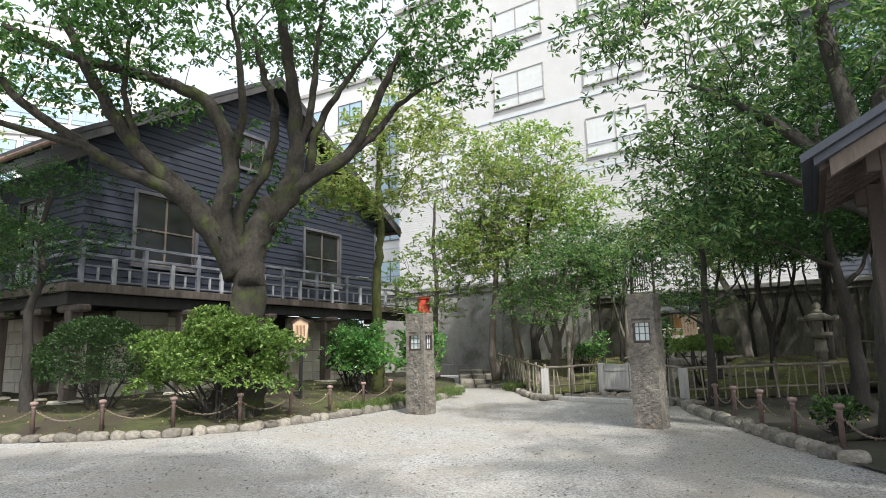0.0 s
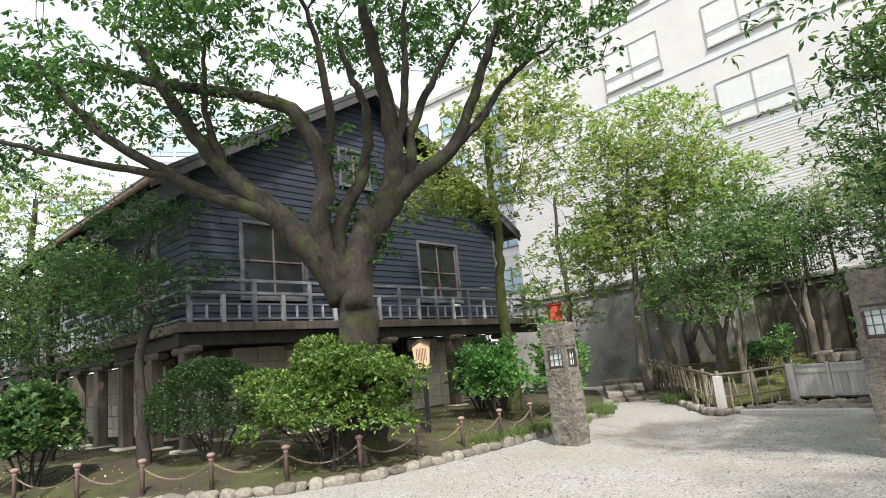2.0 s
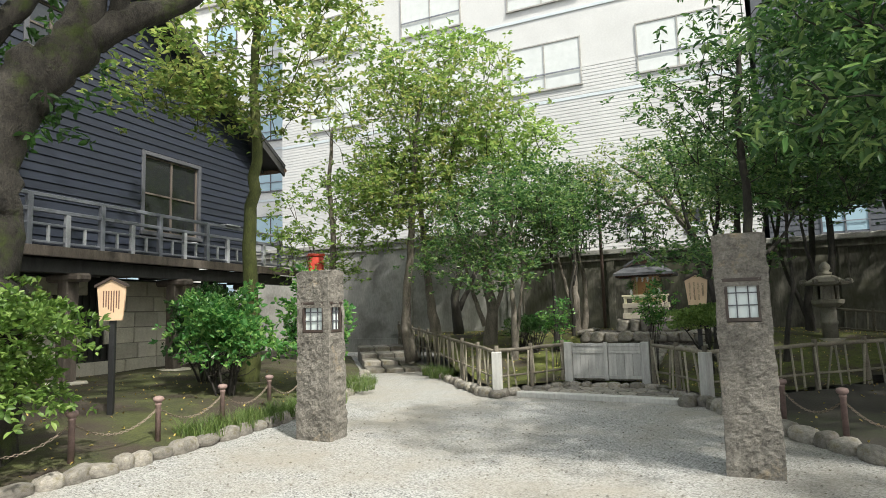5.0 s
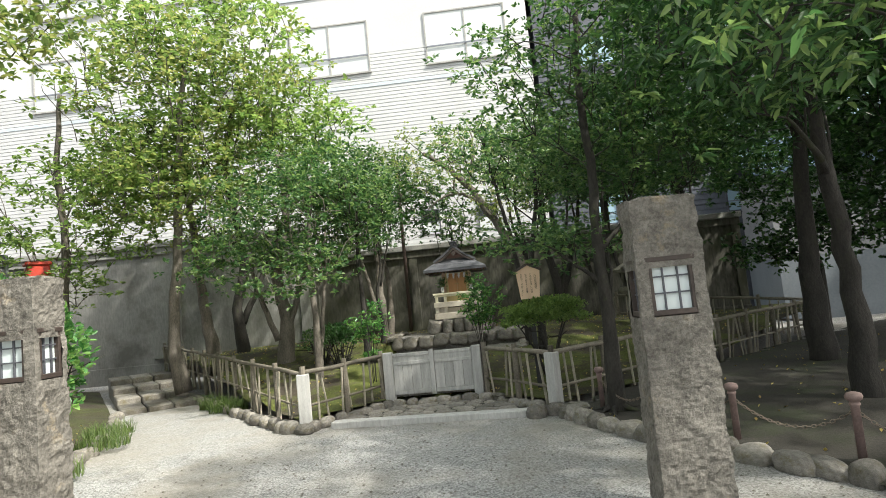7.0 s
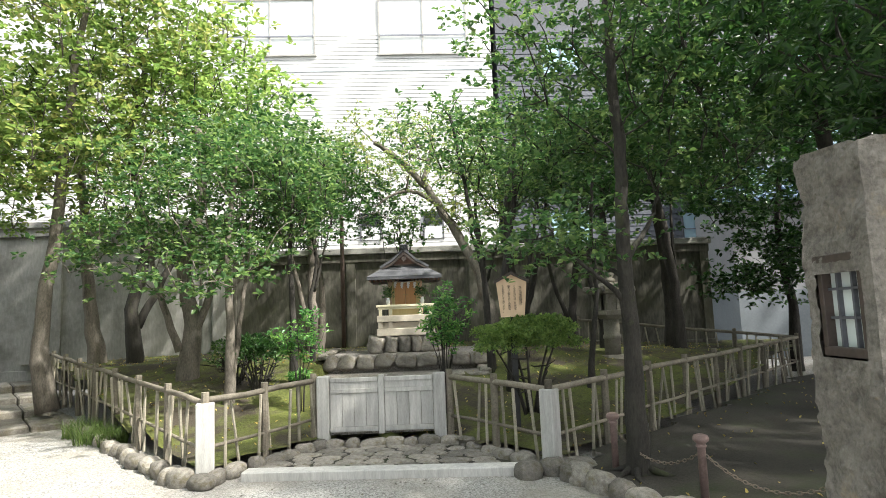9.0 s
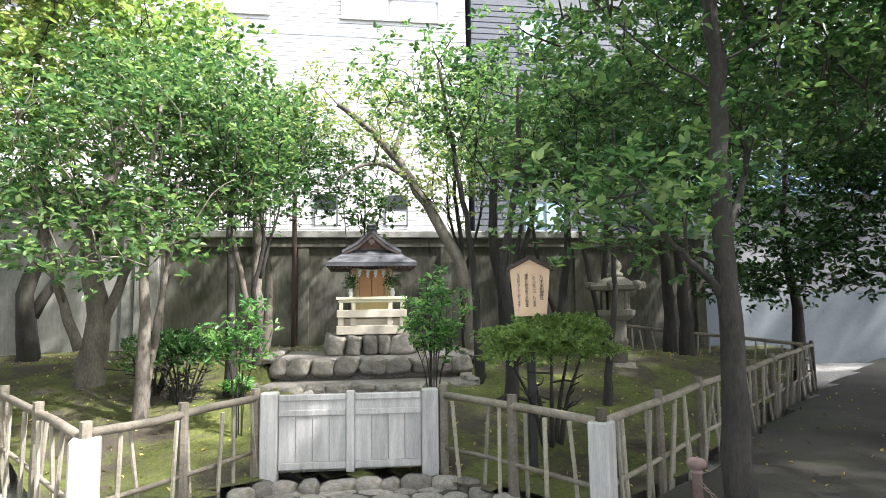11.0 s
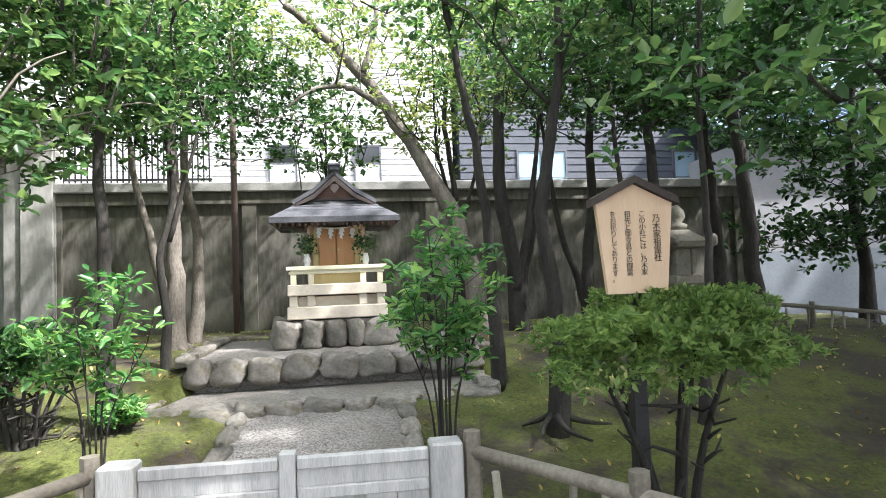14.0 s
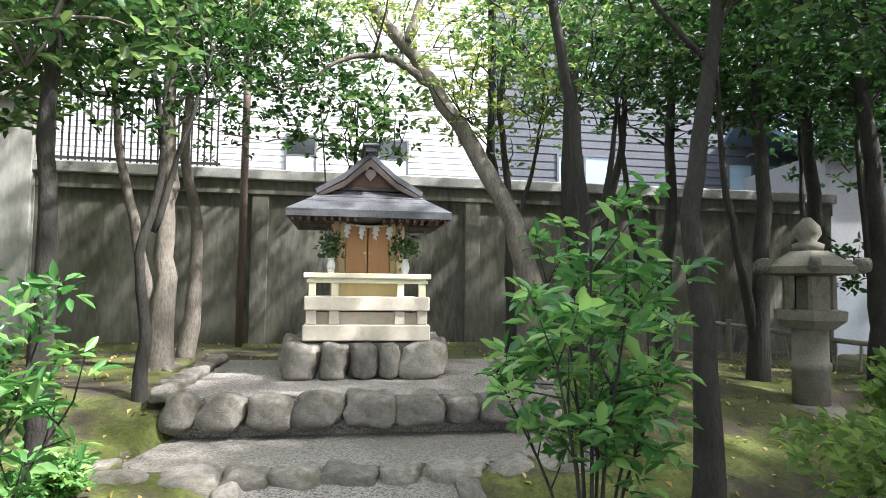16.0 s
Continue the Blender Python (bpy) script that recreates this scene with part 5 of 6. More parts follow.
def notice_board(label, x, y, z, turn, w, h, post_h, columns, mat=M_CYPRESS):
    top = empty("notice_board", pose(x, y, z, 0, 0, turn), label, "sign")
    part("post", boxed(-0.04, 0.02, -0.25, 0.04, 0.1, post_h + h * 0.6, 0.005), M_BLACK, top)
    b = w * 0.78
    board = part("board", prism(bmesh.new(), [(-b / 2, post_h), (b / 2, post_h), (w / 2, post_h + h * 0.82), (0, post_h + h), (-w / 2, post_h + h * 0.82)], -0.02, 0.018), mat, top)
    for s in (-1, 1):
        part("cap", prism(bmesh.new(), [(0, post_h + h + 0.004), (s * (w / 2 + 0.03), post_h + h * 0.82 - 0.012), (s * (w / 2 + 0.03), post_h + h * 0.82 + 0.03), (0, post_h + h + 0.045)], -0.05, 0.05), M_DARK_WOOD, top)
    for words, cx, zt, size in columns:
        text_column(board, words, cx, zt, size, -0.0225)


JP = [("乃木家祖霊社", 0.118, 0.0, 0.047), ("この小社には、乃木家", 0.04, 0.025, 0.0385), ("祖先と御令息との御霊", -0.04, 0.025, 0.0385), ("をお祀りしてあります。", -0.12, 0.025, 0.0385)]
notice_board("pale wooden pentagonal notice board with black vertical writing", 6.62, 16.52, 0.44, -42, 0.42, 0.585, 1.29,
             [(list(w), cx, 1.29 + 0.405 + dz - s * 0.5, s) for w, cx, dz, s in JP])


def plain_writing(board, w, z0, z1, n):
    rng = random.Random(6)
    for k in range(n):
        x = -w / 2 + w * (k + 0.5) / n
        part("writing", boxed(x - 0.008, -0.0235, z0 + rng.uniform(0, (z1 - z0) * 0.3), x + 0.008, -0.0205, z1), M_RED_WOOD, board)


notice_board("small pale pentagonal notice board on a dark post in the moss", -3.72, 15.74, 0.35, -5, 0.42, 0.62, 1.4, [])
for ob in [o for o in scene.objects if o.name == "notice_board.001"]:
    bd = [c for c in ob.children if c.name.startswith("board")][0]
    plain_writing(bd, 0.26, 1.52, 1.85, 7)


# ---- stone lantern ----
def stone_lantern():
    top = empty("stone_lantern", pose(11.1, 18.15, 0.68, 0, 0, 20) @ Matrix.Scale(1.1, 4), "weathered moss-spotted stone garden lantern", "lantern")
    hexa = lambda prof: lathe(bmesh.new(), prof, 6)
    part("base", hexa([(0.42, -0.1), (0.4, 0.08), (0.3, 0.13), (0.26, 0.17)]), M_SHRINE_LANTERN, top)
    part("shaft", lathe(bmesh.new(), [(0.15, 0.172), (0.145, 0.45), (0.165, 0.47), (0.165, 0.52), (0.145, 0.54), (0.145, 0.82)], 16), M_SHRINE_LANTERN, top, smooth=True)
    part("platform", hexa([(0.2, 0.822), (0.3, 0.9), (0.31, 0.98), (0.24, 0.99)]), M_SHRINE_LANTERN, top)
    fb = part("fire_box", lathe(bmesh.new(), [(0.12, 0.992), (0.12, 1.28)], 6), M_SHRINE_LANTERN, top)
    for k in range(6):
        a = math.pi / 3 * k
        part("pier", tube(bmesh.new(), [(0.19 * math.cos(a), 0.19 * math.sin(a), 0.992), (0.19 * math.cos(a), 0.19 * math.sin(a), 1.28)], 0.035, 6), M_SHRINE_LANTERN, fb)
    for k in range(6):
        if k % 2:
            a0, a1 = math.pi / 3 * k, math.pi / 3 * (k + 1)
            mx, my = (math.cos(a0) + math.cos(a1)) * 0.092, (math.sin(a0) + math.sin(a1)) * 0.092
            part("panel", boxed(-0.015, -0.085, 0.992, 0.015, 0.085, 1.28, 0, Matrix.Translation((mx, my, 0)) @ Matrix.Rotation((a0 + a1) / 2, 4, "Z")), M_SHRINE_LANTERN, fb)
    cap = part("cap", hexa([(0.2, 1.282), (0.42, 1.3), (0.44, 1.36), (0.3, 1.42), (0.16, 1.5)]), M_SHRINE_LANTERN, top)
    for k in range(6):
        a = math.pi / 3 * k
        share("corner_scroll", STONES[k], Matrix.LocRotScale((0.42 * math.cos(a), 0.42 * math.sin(a), 1.37), Euler((0, 0, a)), (0.14, 0.1, 0.13)), cap)
    part("finial", lathe(bmesh.new(), [(0.12, 1.502), (0.13, 1.56), (0.07, 1.59), (0.11, 1.65), (0.1, 1.72), (0.03, 1.8)], 12), M_SHRINE_LANTERN, top, smooth=True)


stone_lantern()


# ---- washing pavilion roof ----
def pavilion():
    top = empty("water_pavilion", pose(3.2, 5.2, 0, 0, 0, -31), "dark roofed wooden water pavilion beside the forecourt", "pavilion")
    lift = 0.28
    for s, xe in ((-1, 0.0), (1, 3.6)):
        def slope(drop0, drop1, inset, y0, y1):
            x = xe - s * inset
            z = 2.86 + lift + 0.97 * inset / 1.8
            top_z = 3.83 + lift
            return prism(bmesh.new(), [(1.8, top_z - drop1), (x, z - drop1), (x, z - drop0), (1.8, top_z - drop0)], y0, y1)
        part("roof", slope(0.0, 0.075, 0.0, 0, 2.6), M_METAL_ROOF, top, "dark blue-grey sheet metal roof")
        part("lower_roof_edge", slope(0.078, 0.15, 0.1, 0.07, 2.53), M_METAL_ROOF, top)
        part("soffit", slope(0.153, 0.2, 0.14, 0.2, 2.4), M_DARK_WOOD, top)
        part("bargeboard", slope(0.153, 0.31, 0.22, 0.14, 0.195), M_COLUMN, top, "weathered grey-brown bargeboard")
        for k in range(7):
            part("rafter", slope(0.203, 0.27, 0.2, 0.4 + k * 0.3, 0.46 + k * 0.3), M_DARK_WOOD, top)
    for x in (0.7, 2.9):
        for y in (0.5, 2.1):
            part("post", boxed(x - 0.09, y - 0.09, -0.1, x + 0.09, y + 0.09, 2.95 + lift, 0.01), M_DARK_WOOD, top)
    for y in (0.42, 2.02):
        part("beam", boxed(0.5, y, 2.72 + lift, 3.1, y + 0.16, 2.92 + lift, 0.01), M_DARK_WOOD, top)


pavilion()

# ---- street lamp at the edge of the bed ----
lamp = empty("garden_lamp", pose(-8.7, 9.15, 0.0, 0, 0, 20), "slim black garden lamp post with a glazed head", "lamp")
part("pole", lathe(bmesh.new(), [(0.08, -0.1), (0.07, 0.6), (0.05, 0.65), (0.045, 5.7)], 12), M_BLACK, lamp, smooth=True)
part("lamp_head", boxed(-0.15, -0.15, 5.7, 0.15, 0.15, 6.05, 0.02), M_GLASS_FROST, lamp)
part("lamp_cap", lathe(bmesh.new(), [(0.26, 6.052), (0.05, 6.2)], 8), M_BLACK, lamp)


# ---- trees and shrubs ----
B1 = (-4.62, 13.35, 0.35)
tree("cherry_tree", "large old spreading tree with many mossy dark limbs", B1,
     [(0.23, 0.09, 0.65), (0.26, 0.09, 1.5), (0.26, 0.09, 2.4), (0.3, 0.1, 3.2), (0.45, 0.17, 4.0), (0.7, 0.26, 4.6)], 0.5,
     [(-8.5, 12.2, 8.2, 3.2, 2.6, 1.4, 60), (-5, 13, 10.0, 4.4, 3.6, 1.6, 110), (-1.8, 14.0, 9.4, 2.8, 3.0, 1.4, 60), (-11, 11.5, 7.4, 2.2, 2.0, 1.3, 40), (-4.6, 10.0, 8.9, 4.2, 2.2, 1.0, 60), (0.4, 14.4, 8.6, 1.8, 2.0, 0.9, 26), (-4.6, 14.0, 5.2, 0.9, 0.6, 1.4, 16), (-6.6, 13.2, 7.2, 1.2, 0.7, 0.5, 10)],
     0.14, M_LEAF_CHERRY, M_BARK_OLD,
     limbs=[([(0.09, 0.05, 2.90), (-0.33, -0.09, 3.65), (-0.68, -0.25, 4.11), (-1.08, -0.41, 4.68), (-1.80, -0.67, 5.39), (-2.21, -0.94, 5.98), (-2.77, -1.31, 7.05), (-3.23, -1.68, 8.23)], 0.33),
            ([(-0.84, -0.32, 4.35), (-1.40, -0.56, 4.79), (-2.16, -0.80, 5.10), (-3.20, -1.31, 5.79), (-4.07, -1.78, 6.52), (-4.86, -2.43, 7.76)], 0.19),
            ([(-2.81, -1.12, 5.52), (-4.02, -1.68, 5.80), (-5.24, -2.43, 6.17), (-6.54, -2.81, 6.73)], 0.09),
            ([(0.00, 0.00, 2.81), (-0.23, -0.09, 3.74), (-0.31, -0.14, 4.45), (-0.12, -0.14, 5.43), (-0.53, -0.37, 6.66), (-1.49, -0.75, 7.14), (-3.02, -1.40, 7.41), (-4.19, -2.06, 7.82)], 0.27),
            ([(0.37, 0.19, 3.74), (0.70, 0.28, 4.39), (1.08, 0.40, 5.08), (1.22, 0.33, 5.96), (1.16, 0.09, 7.25), (1.03, -0.37, 8.60), (0.94, -0.75, 9.54)], 0.3),
            ([(0.56, 0.23, 4.02), (0.94, 0.37, 4.58), (1.43, 0.53, 5.20), (2.33, 0.87, 5.86), (3.06, 0.84, 7.21), (3.64, 0.65, 8.48)], 0.26),
            ([(1.45, 0.56, 5.24), (1.65, 0.62, 6.49), (2.36, 0.65, 7.71), (3.09, 0.56, 8.71)], 0.13),
            ([(2.38, 0.89, 5.94), (2.99, 1.12, 6.54), (3.70, 1.38, 7.51), (4.77, 1.50, 8.13)], 0.12),
            ([(0.14, 0.09, 3.09), (0.00, 0.09, 4.33), (0.53, 0.28, 5.44), (0.68, 0.37, 6.83), (0.26, 0.47, 8.04), (0.09, 0.47, 9.16)], 0.18),
            ([(1.22, 0.37, 5.80), (1.59, 0.19, 6.83), (1.78, -0.19, 8.04), (2.06, -0.56, 9.16)], 0.12),
            ([(-0.19, -0.09, 5.24), (0.19, -0.47, 6.36), (0.28, -1.12, 7.67), (0.19, -1.87, 8.70)], 0.12),
            ([(-1.96, -0.75, 5.61), (-2.06, -1.22, 6.73), (-1.78, -1.68, 8.04)], 0.1)],
     per=60, clump=0.36, seed=1, flat=0.35, droop=0.9, long=2.1, start=0.9, taper=0.5)
tree("maple_tree", "slender tree with mossy trunk and layered pale leaves", (-2.2, 19.6, 0.4),
     [(0.05, 0, 1.5), (0.0, 0, 3.2), (0.15, 0, 4.8), (0.1, 0.1, 7.0), (0.3, 0, 9.2)], 0.19,
     [(-2.2, 19.4, 7.6, 2.2, 2.0, 2.0, 120), (-3.4, 18.6, 6.3, 1.3, 1.2, 0.6, 36), (-1.0, 19.6, 9.3, 1.6, 1.6, 1.4, 60)], 0.145, M_LEAF_MAPLE, M_BARK_MOSSY, per=34, clump=0.38, seed=2, flat=0.8, squash=0.3, start=0.5)
tree("maple_tree", "airy pale green maple by the garden path", (2.0, 24.5, 0.5),
     [(-0.1, 0, 1.4), (0.1, 0.1, 3.4), (0.2, 0, 5.4), (0.5, 0, 8.0)], 0.16,
     [(2.0, 24.3, 7.3, 2.8, 2.3, 2.2, 125), (3.6, 23.4, 8.4, 2.0, 1.6, 1.6, 60), (0.6, 24.6, 9.6, 2.2, 1.8, 1.6, 80), (1.6, 23.6, 5.2, 1.8, 1.4, 0.8, 50)], 0.145, M_LEAF_MAPLE, M_BARK_PALE, per=36, clump=0.4, seed=3, flat=0.8, squash=0.28, start=0.4)
tree("maple_tree", "broad pale green maple against the white building", (3.9, 26.0, 0.6),
     [(-0.1, 0, 1.6), (0.2, 0.1, 3.2), (-0.2, 0, 5.2), (0.1, 0, 7.6)], 0.17,
     [(3.6, 25.2, 6.6, 2.8, 2.4, 1.8, 125), (5.6, 25.2, 7.4, 1.8, 1.8, 1.2, 80), (1.6, 26.4, 6.0, 1.8, 1.6, 1.3, 80), (3.4, 25.0, 9.6, 2.6, 2.0, 1.4, 90)], 0.145, M_LEAF_WISTERIA, M_BARK, limbs=[([(0, 0, 1.2), (0.8, 0.1, 2.8), (1.5, 0, 4.6), (2.0, 0, 6.4)], 0.1)], per=43, clump=0.42, seed=9, flat=0.8, squash=0.28, start=0.4)
tree("camellia_tree", "sparse layered tree with pale leaves over the steps", (-0.4, 25.2, 0.6),
     [(0, 0, 1.5), (0.1, 0, 3.2), (0, 0.1, 5.2), (0.1, 0, 7.2)], 0.13,
     [(-0.4, 25.0, 4.4, 2.0, 1.8, 1.9, 130)], 0.13, M_LEAF_WISTERIA, M_BARK_PALE, per=31, clump=0.36, seed=4, flat=0.7, squash=0.25, start=0.3)
tree("garden_tree", "small pruned tree with cloud-like twiggy pads", (-9.0, 13.3, 0.3),
     [(-0.05, 0, 1.2), (-0.1, 0, 2.3), (0.15, 0, 3.0), (0.0, 0, 3.9), (0.2, 0, 5.0)], 0.12,
     [(-8.9, 13.2, 5.4, 1.3, 1.1, 0.5, 34), (-9.9, 13.0, 4.4, 0.9, 0.8, 0.45, 20), (-8.0, 13.2, 4.1, 0.9, 0.8, 0.4, 18), (-9.4, 13.0, 3.3, 1.1, 0.9, 0.45, 20)], 0.07, M_LEAF_DARK, M_BARK_DARK, per=110, clump=0.24, seed=5, flat=0.5, long=2.6, start=0.4)
tree("garden_tree", "leafy evergreen tree standing in the moss bed", (-13.2, 15.2, 0.4),
     [(0.1, 0, 1.3), (0, 0, 2.8), (0.1, 0, 5.0)], 0.14,
     [(-13.0, 15.0, 4.2, 2.0, 1.8, 1.7, 90), (-11.6, 14.6, 4.6, 1.3, 1.2, 0.9, 36)], 0.09, M_LEAF_GREEN, M_BARK_DARK, per=90, clump=0.33, seed=6, start=0.35)
tree("willowy_tree", "tall pale leafy tree beyond the moss bed", (-19.5, 20.5, 0.4),
     [(0.1, 0, 2.5), (0, 0, 5.0), (0.3, 0, 9.0)], 0.22,
     [(-19.0, 20.0, 7.6, 3.6, 3.0, 3.2, 170), (-22.5, 19.0, 5.0, 2.6, 2.0, 2.5, 60)], 0.14, M_LEAF_WISTERIA, M_BARK, per=46, clump=0.5, seed=7, droop=1.2, start=0.35)
tree("evergreen_tree", "dense evergreen tree at the end of the bed", (-17.0, 15.5, 0.4),
     [(0.1, 0, 2.0), (0, 0, 4.0), (0.2, 0, 6.0)], 0.18,
     [(-17.0, 15.5, 4.2, 2.4, 2.2, 2.6, 120)], 0.11, M_LEAF_DARK, M_BARK_DARK, per=90, clump=0.4, seed=8, start=0.3)
# trees of the shrine yard
tree("yard_tree", "multi-stemmed evergreen yard tree with glossy leaves", (4.0, 22.6, 0.6),
     [(0.1, 0, 1.2), (0, 0.1, 2.4), (0.3, 0, 3.6), (0.2, 0, 5.2)], 0.19,
     [(4.2, 22.0, 4.3, 2.1, 1.9, 1.5, 110), (5.4, 22.0, 5.2, 1.4, 1.3, 0.9, 45), (3.0, 21.8, 3.0, 1.2, 1.0, 0.7, 30)], 0.10, M_LEAF_GREEN, M_BARK_PALE,
     limbs=[([(0, 0, 0.6), (0.4, -0.2, 1.8), (0.9, -0.2, 3.2), (1.2, 0, 4.6)], 0.09), ([(-0.1, 0, 0.7), (-0.5, 0.1, 2.0), (-0.8, 0, 3.4)], 0.08)], per=52, clump=0.34, seed=11, flat=0.6, roots=6, start=0.4)
tree("yard_tree", "slim twin-stemmed evergreen yard tree", (4.1, 20.6, 0.4),
     [(0.05, 0, 1.4), (0.0, 0, 2.6), (0.15, 0, 4.2)], 0.085,
     [(4.3, 20.4, 3.9, 1.5, 1.4, 1.1, 70), (3.6, 19.8, 2.7, 0.8, 0.7, 0.5, 20)], 0.095, M_LEAF_GREEN, M_BARK_PALE,
     limbs=[([(0.02, 0.05, 0.0), (0.3, 0.15, 1.6), (0.45, 0.1, 3.2)], 0.065)], per=52, clump=0.3, seed=12, flat=0.6, start=0.5)
tree("yard_tree", "leaning reddish-barked tree by the far fence", (3.4, 27.6, 0.6),
     [(-0.2, 0, 1.5), (-0.4, 0, 3.5), (-0.5, 0, 6.0)], 0.2,
     [(3.0, 27.0, 6.2, 2.4, 2.0, 2.2, 100)], 0.145, M_LEAF_MAPLE, M_BARK_PALE, per=34, clump=0.4, seed=13, flat=0.7, squash=0.3, start=0.4)
tree("wall_tree", "tall pale-trunked tree beside the dark wall", (6.93, 23.18, 1.0),
     [(-0.02, 0, 1.0), (0.05, 0.1, 2.0), (0.0, 0.1, 3.0), (0.2, 0, 4.6)], 0.13,
     [(6.6, 23.0, 4.9, 1.5, 1.3, 0.9, 50), (7.9, 23.3, 4.4, 1.1, 0.9, 0.8, 44)], 0.085, M_LEAF_DARK, M_BARK_PALE,
     limbs=[([(0, 0.05, 0.3), (-0.25, 0.1, 1.4), (-0.5, 0.15, 2.6), (-0.6, 0, 3.8)], 0.075)], per=60, clump=0.3, seed=14, flat=0.65, roots=6, start=0.55)
tree("wall_tree", "thin dark-trunked tree with exposed roots in the moss", (6.25, 21.9, 0.88),
     [(0.05, 0, 0.6), (0.0, 0.05, 1.3), (0.15, 0.05, 2.2), (-0.1, 0.1, 3.6)], 0.06,
     [(5.9, 21.8, 4.0, 1.1, 1.0, 0.7, 32)], 0.085, M_LEAF_DARK, M_BARK,
     limbs=[([(0.1, 0.05, 1.5), (0.3, 0, 2.3), (0.5, -0.1, 3.2)], 0.035)], per=55, clump=0.28, seed=15, flat=0.65, roots=7, start=0.55)
tree("slim_tree", "straight dark slim trunk rising in the yard", (5.3, 20.75, 0.62),
     [(0.02, 0, 1.2), (0.0, 0.03, 2.4), (0.06, 0, 3.8)], 0.075,
     [(5.2, 20.5, 4.3, 1.4, 1.2, 0.7, 45)], 0.09, M_LEAF_GREEN, M_BARK_DARK, per=65, clump=0.3, seed=16, flat=0.6, start=0.6)
tree("leaning_tree", "leaning curved grey tree arching over the shrine", (10.2, 20.7, 0.95),
     [(-0.02, 0.1, 1.2), (-0.2, 0.7, 2.5), (-0.45, 1.5, 3.8), (-0.9, 2.1, 4.7), (-1.6, 2.3, 5.2)], 0.15,
     [(8.6, 22.8, 5.9, 1.9, 1.5, 1.0, 60), (9.9, 22.4, 6.0, 1.5, 1.2, 1.0, 50)], 0.075, M_LEAF_MAPLE, M_BARK_PALE,
     limbs=[([(-0.4, 1.4, 3.6), (-0.9, 1.7, 3.9), (-1.4, 1.9, 3.8), (-1.8, 2.0, 3.5)], 0.06), ([(-0.6, 1.7, 4.2), (-0.2, 1.8, 5.2), (-0.1, 2.0, 6.0)], 0.06)], per=40, clump=0.32, seed=17, flat=0.6, start=0.7)
tree("yard_tree", "dark many-stemmed tree with forked trunks by the wall", (11.0, 20.6, 0.9),
     [(0.0, 0, 0.9), (-0.3, 0, 2.2), (-0.2, 0, 3.8), (0.1, 0, 5.6)], 0.14,
     [(10.8, 20.2, 5.3, 1.7, 1.6, 1.3, 70)], 0.085, M_LEAF_GREEN, M_BARK_DARK,
     limbs=[([(0, 0, 0.5), (0.6, 0.1, 1.7), (1.0, 0, 3.0), (1.3, 0, 4.6)], 0.1), ([(0, 0, 0.7), (0.2, -0.2, 2.0), (0.5, -0.2, 3.6)], 0.08)], per=60, clump=0.32, seed=18, flat=0.6, start=0.5)
tree("slim_tree", "slim dark trunk among the shrubs of the yard", (7.95, 17.95, 0.6),
     [(0.06, 0, 0.9), (0.0, 0.05, 1.8), (0.25, 0, 3.0), (0.4, 0, 4.6)], 0.085,
     [(8.2, 17.8, 4.7, 1.6, 1.5, 0.9, 62)], 0.09, M_LEAF_GREEN, M_BARK_DARK, per=65, clump=0.3, seed=19, flat=0.6, roots=5, start=0.6)
tree("slim_tree", "slim dark leaning trunk beside the shrine", (8.5, 19.0, 0.8),
     [(-0.05, 0, 1.0), (-0.15, 0, 2.0), (-0.35, 0.1, 3.2), (-0.7, 0.1, 4.8)], 0.07,
     [(8.0, 19.2, 5.3, 1.3, 1.2, 0.8, 40)], 0.085, M_LEAF_GREEN, M_BARK_DARK, per=55, clump=0.3, seed=20, flat=0.6, start=0.65)
tree("slim_tree", "crooked dark trunk before the stone lantern", (8.95, 17.1, 0.5),
     [(0.1, 0, 0.5), (0.15, -0.05, 1.0), (0.35, 0, 1.6), (0.3, 0, 2.6), (0.5, 0, 4.0)], 0.06,
     [(9.4, 17.0, 4.4, 1.4, 1.3, 0.8, 45)], 0.09, M_LEAF_DARK, M_BARK_DARK, per=60, clump=0.3, seed=21, start=0.6)
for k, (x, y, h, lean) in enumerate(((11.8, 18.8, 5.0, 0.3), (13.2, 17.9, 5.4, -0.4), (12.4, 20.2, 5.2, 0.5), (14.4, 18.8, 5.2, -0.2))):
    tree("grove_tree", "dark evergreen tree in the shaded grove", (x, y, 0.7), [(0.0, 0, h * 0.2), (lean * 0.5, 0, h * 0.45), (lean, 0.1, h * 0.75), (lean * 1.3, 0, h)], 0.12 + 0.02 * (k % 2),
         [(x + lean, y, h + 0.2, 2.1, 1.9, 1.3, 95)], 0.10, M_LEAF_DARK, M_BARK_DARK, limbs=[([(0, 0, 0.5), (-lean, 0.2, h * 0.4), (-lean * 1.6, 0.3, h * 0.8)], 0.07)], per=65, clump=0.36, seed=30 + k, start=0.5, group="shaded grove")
tree("cloud_pruned_tree", "tree with one rounded clipped dome of leaves", (7.6, 24.2, 1.0),
     [(0.1, 0, 1.4), (-0.1, 0, 2.8), (0.1, 0, 4.4)], 0.1,
     [(7.6, 24.0, 5.6, 1.5, 1.4, 0.8, 60)], 0.08, M_LEAF_GREEN, M_BARK_PALE, per=90, clump=0.3, seed=22, flat=0.7, squash=0.35, start=0.7)
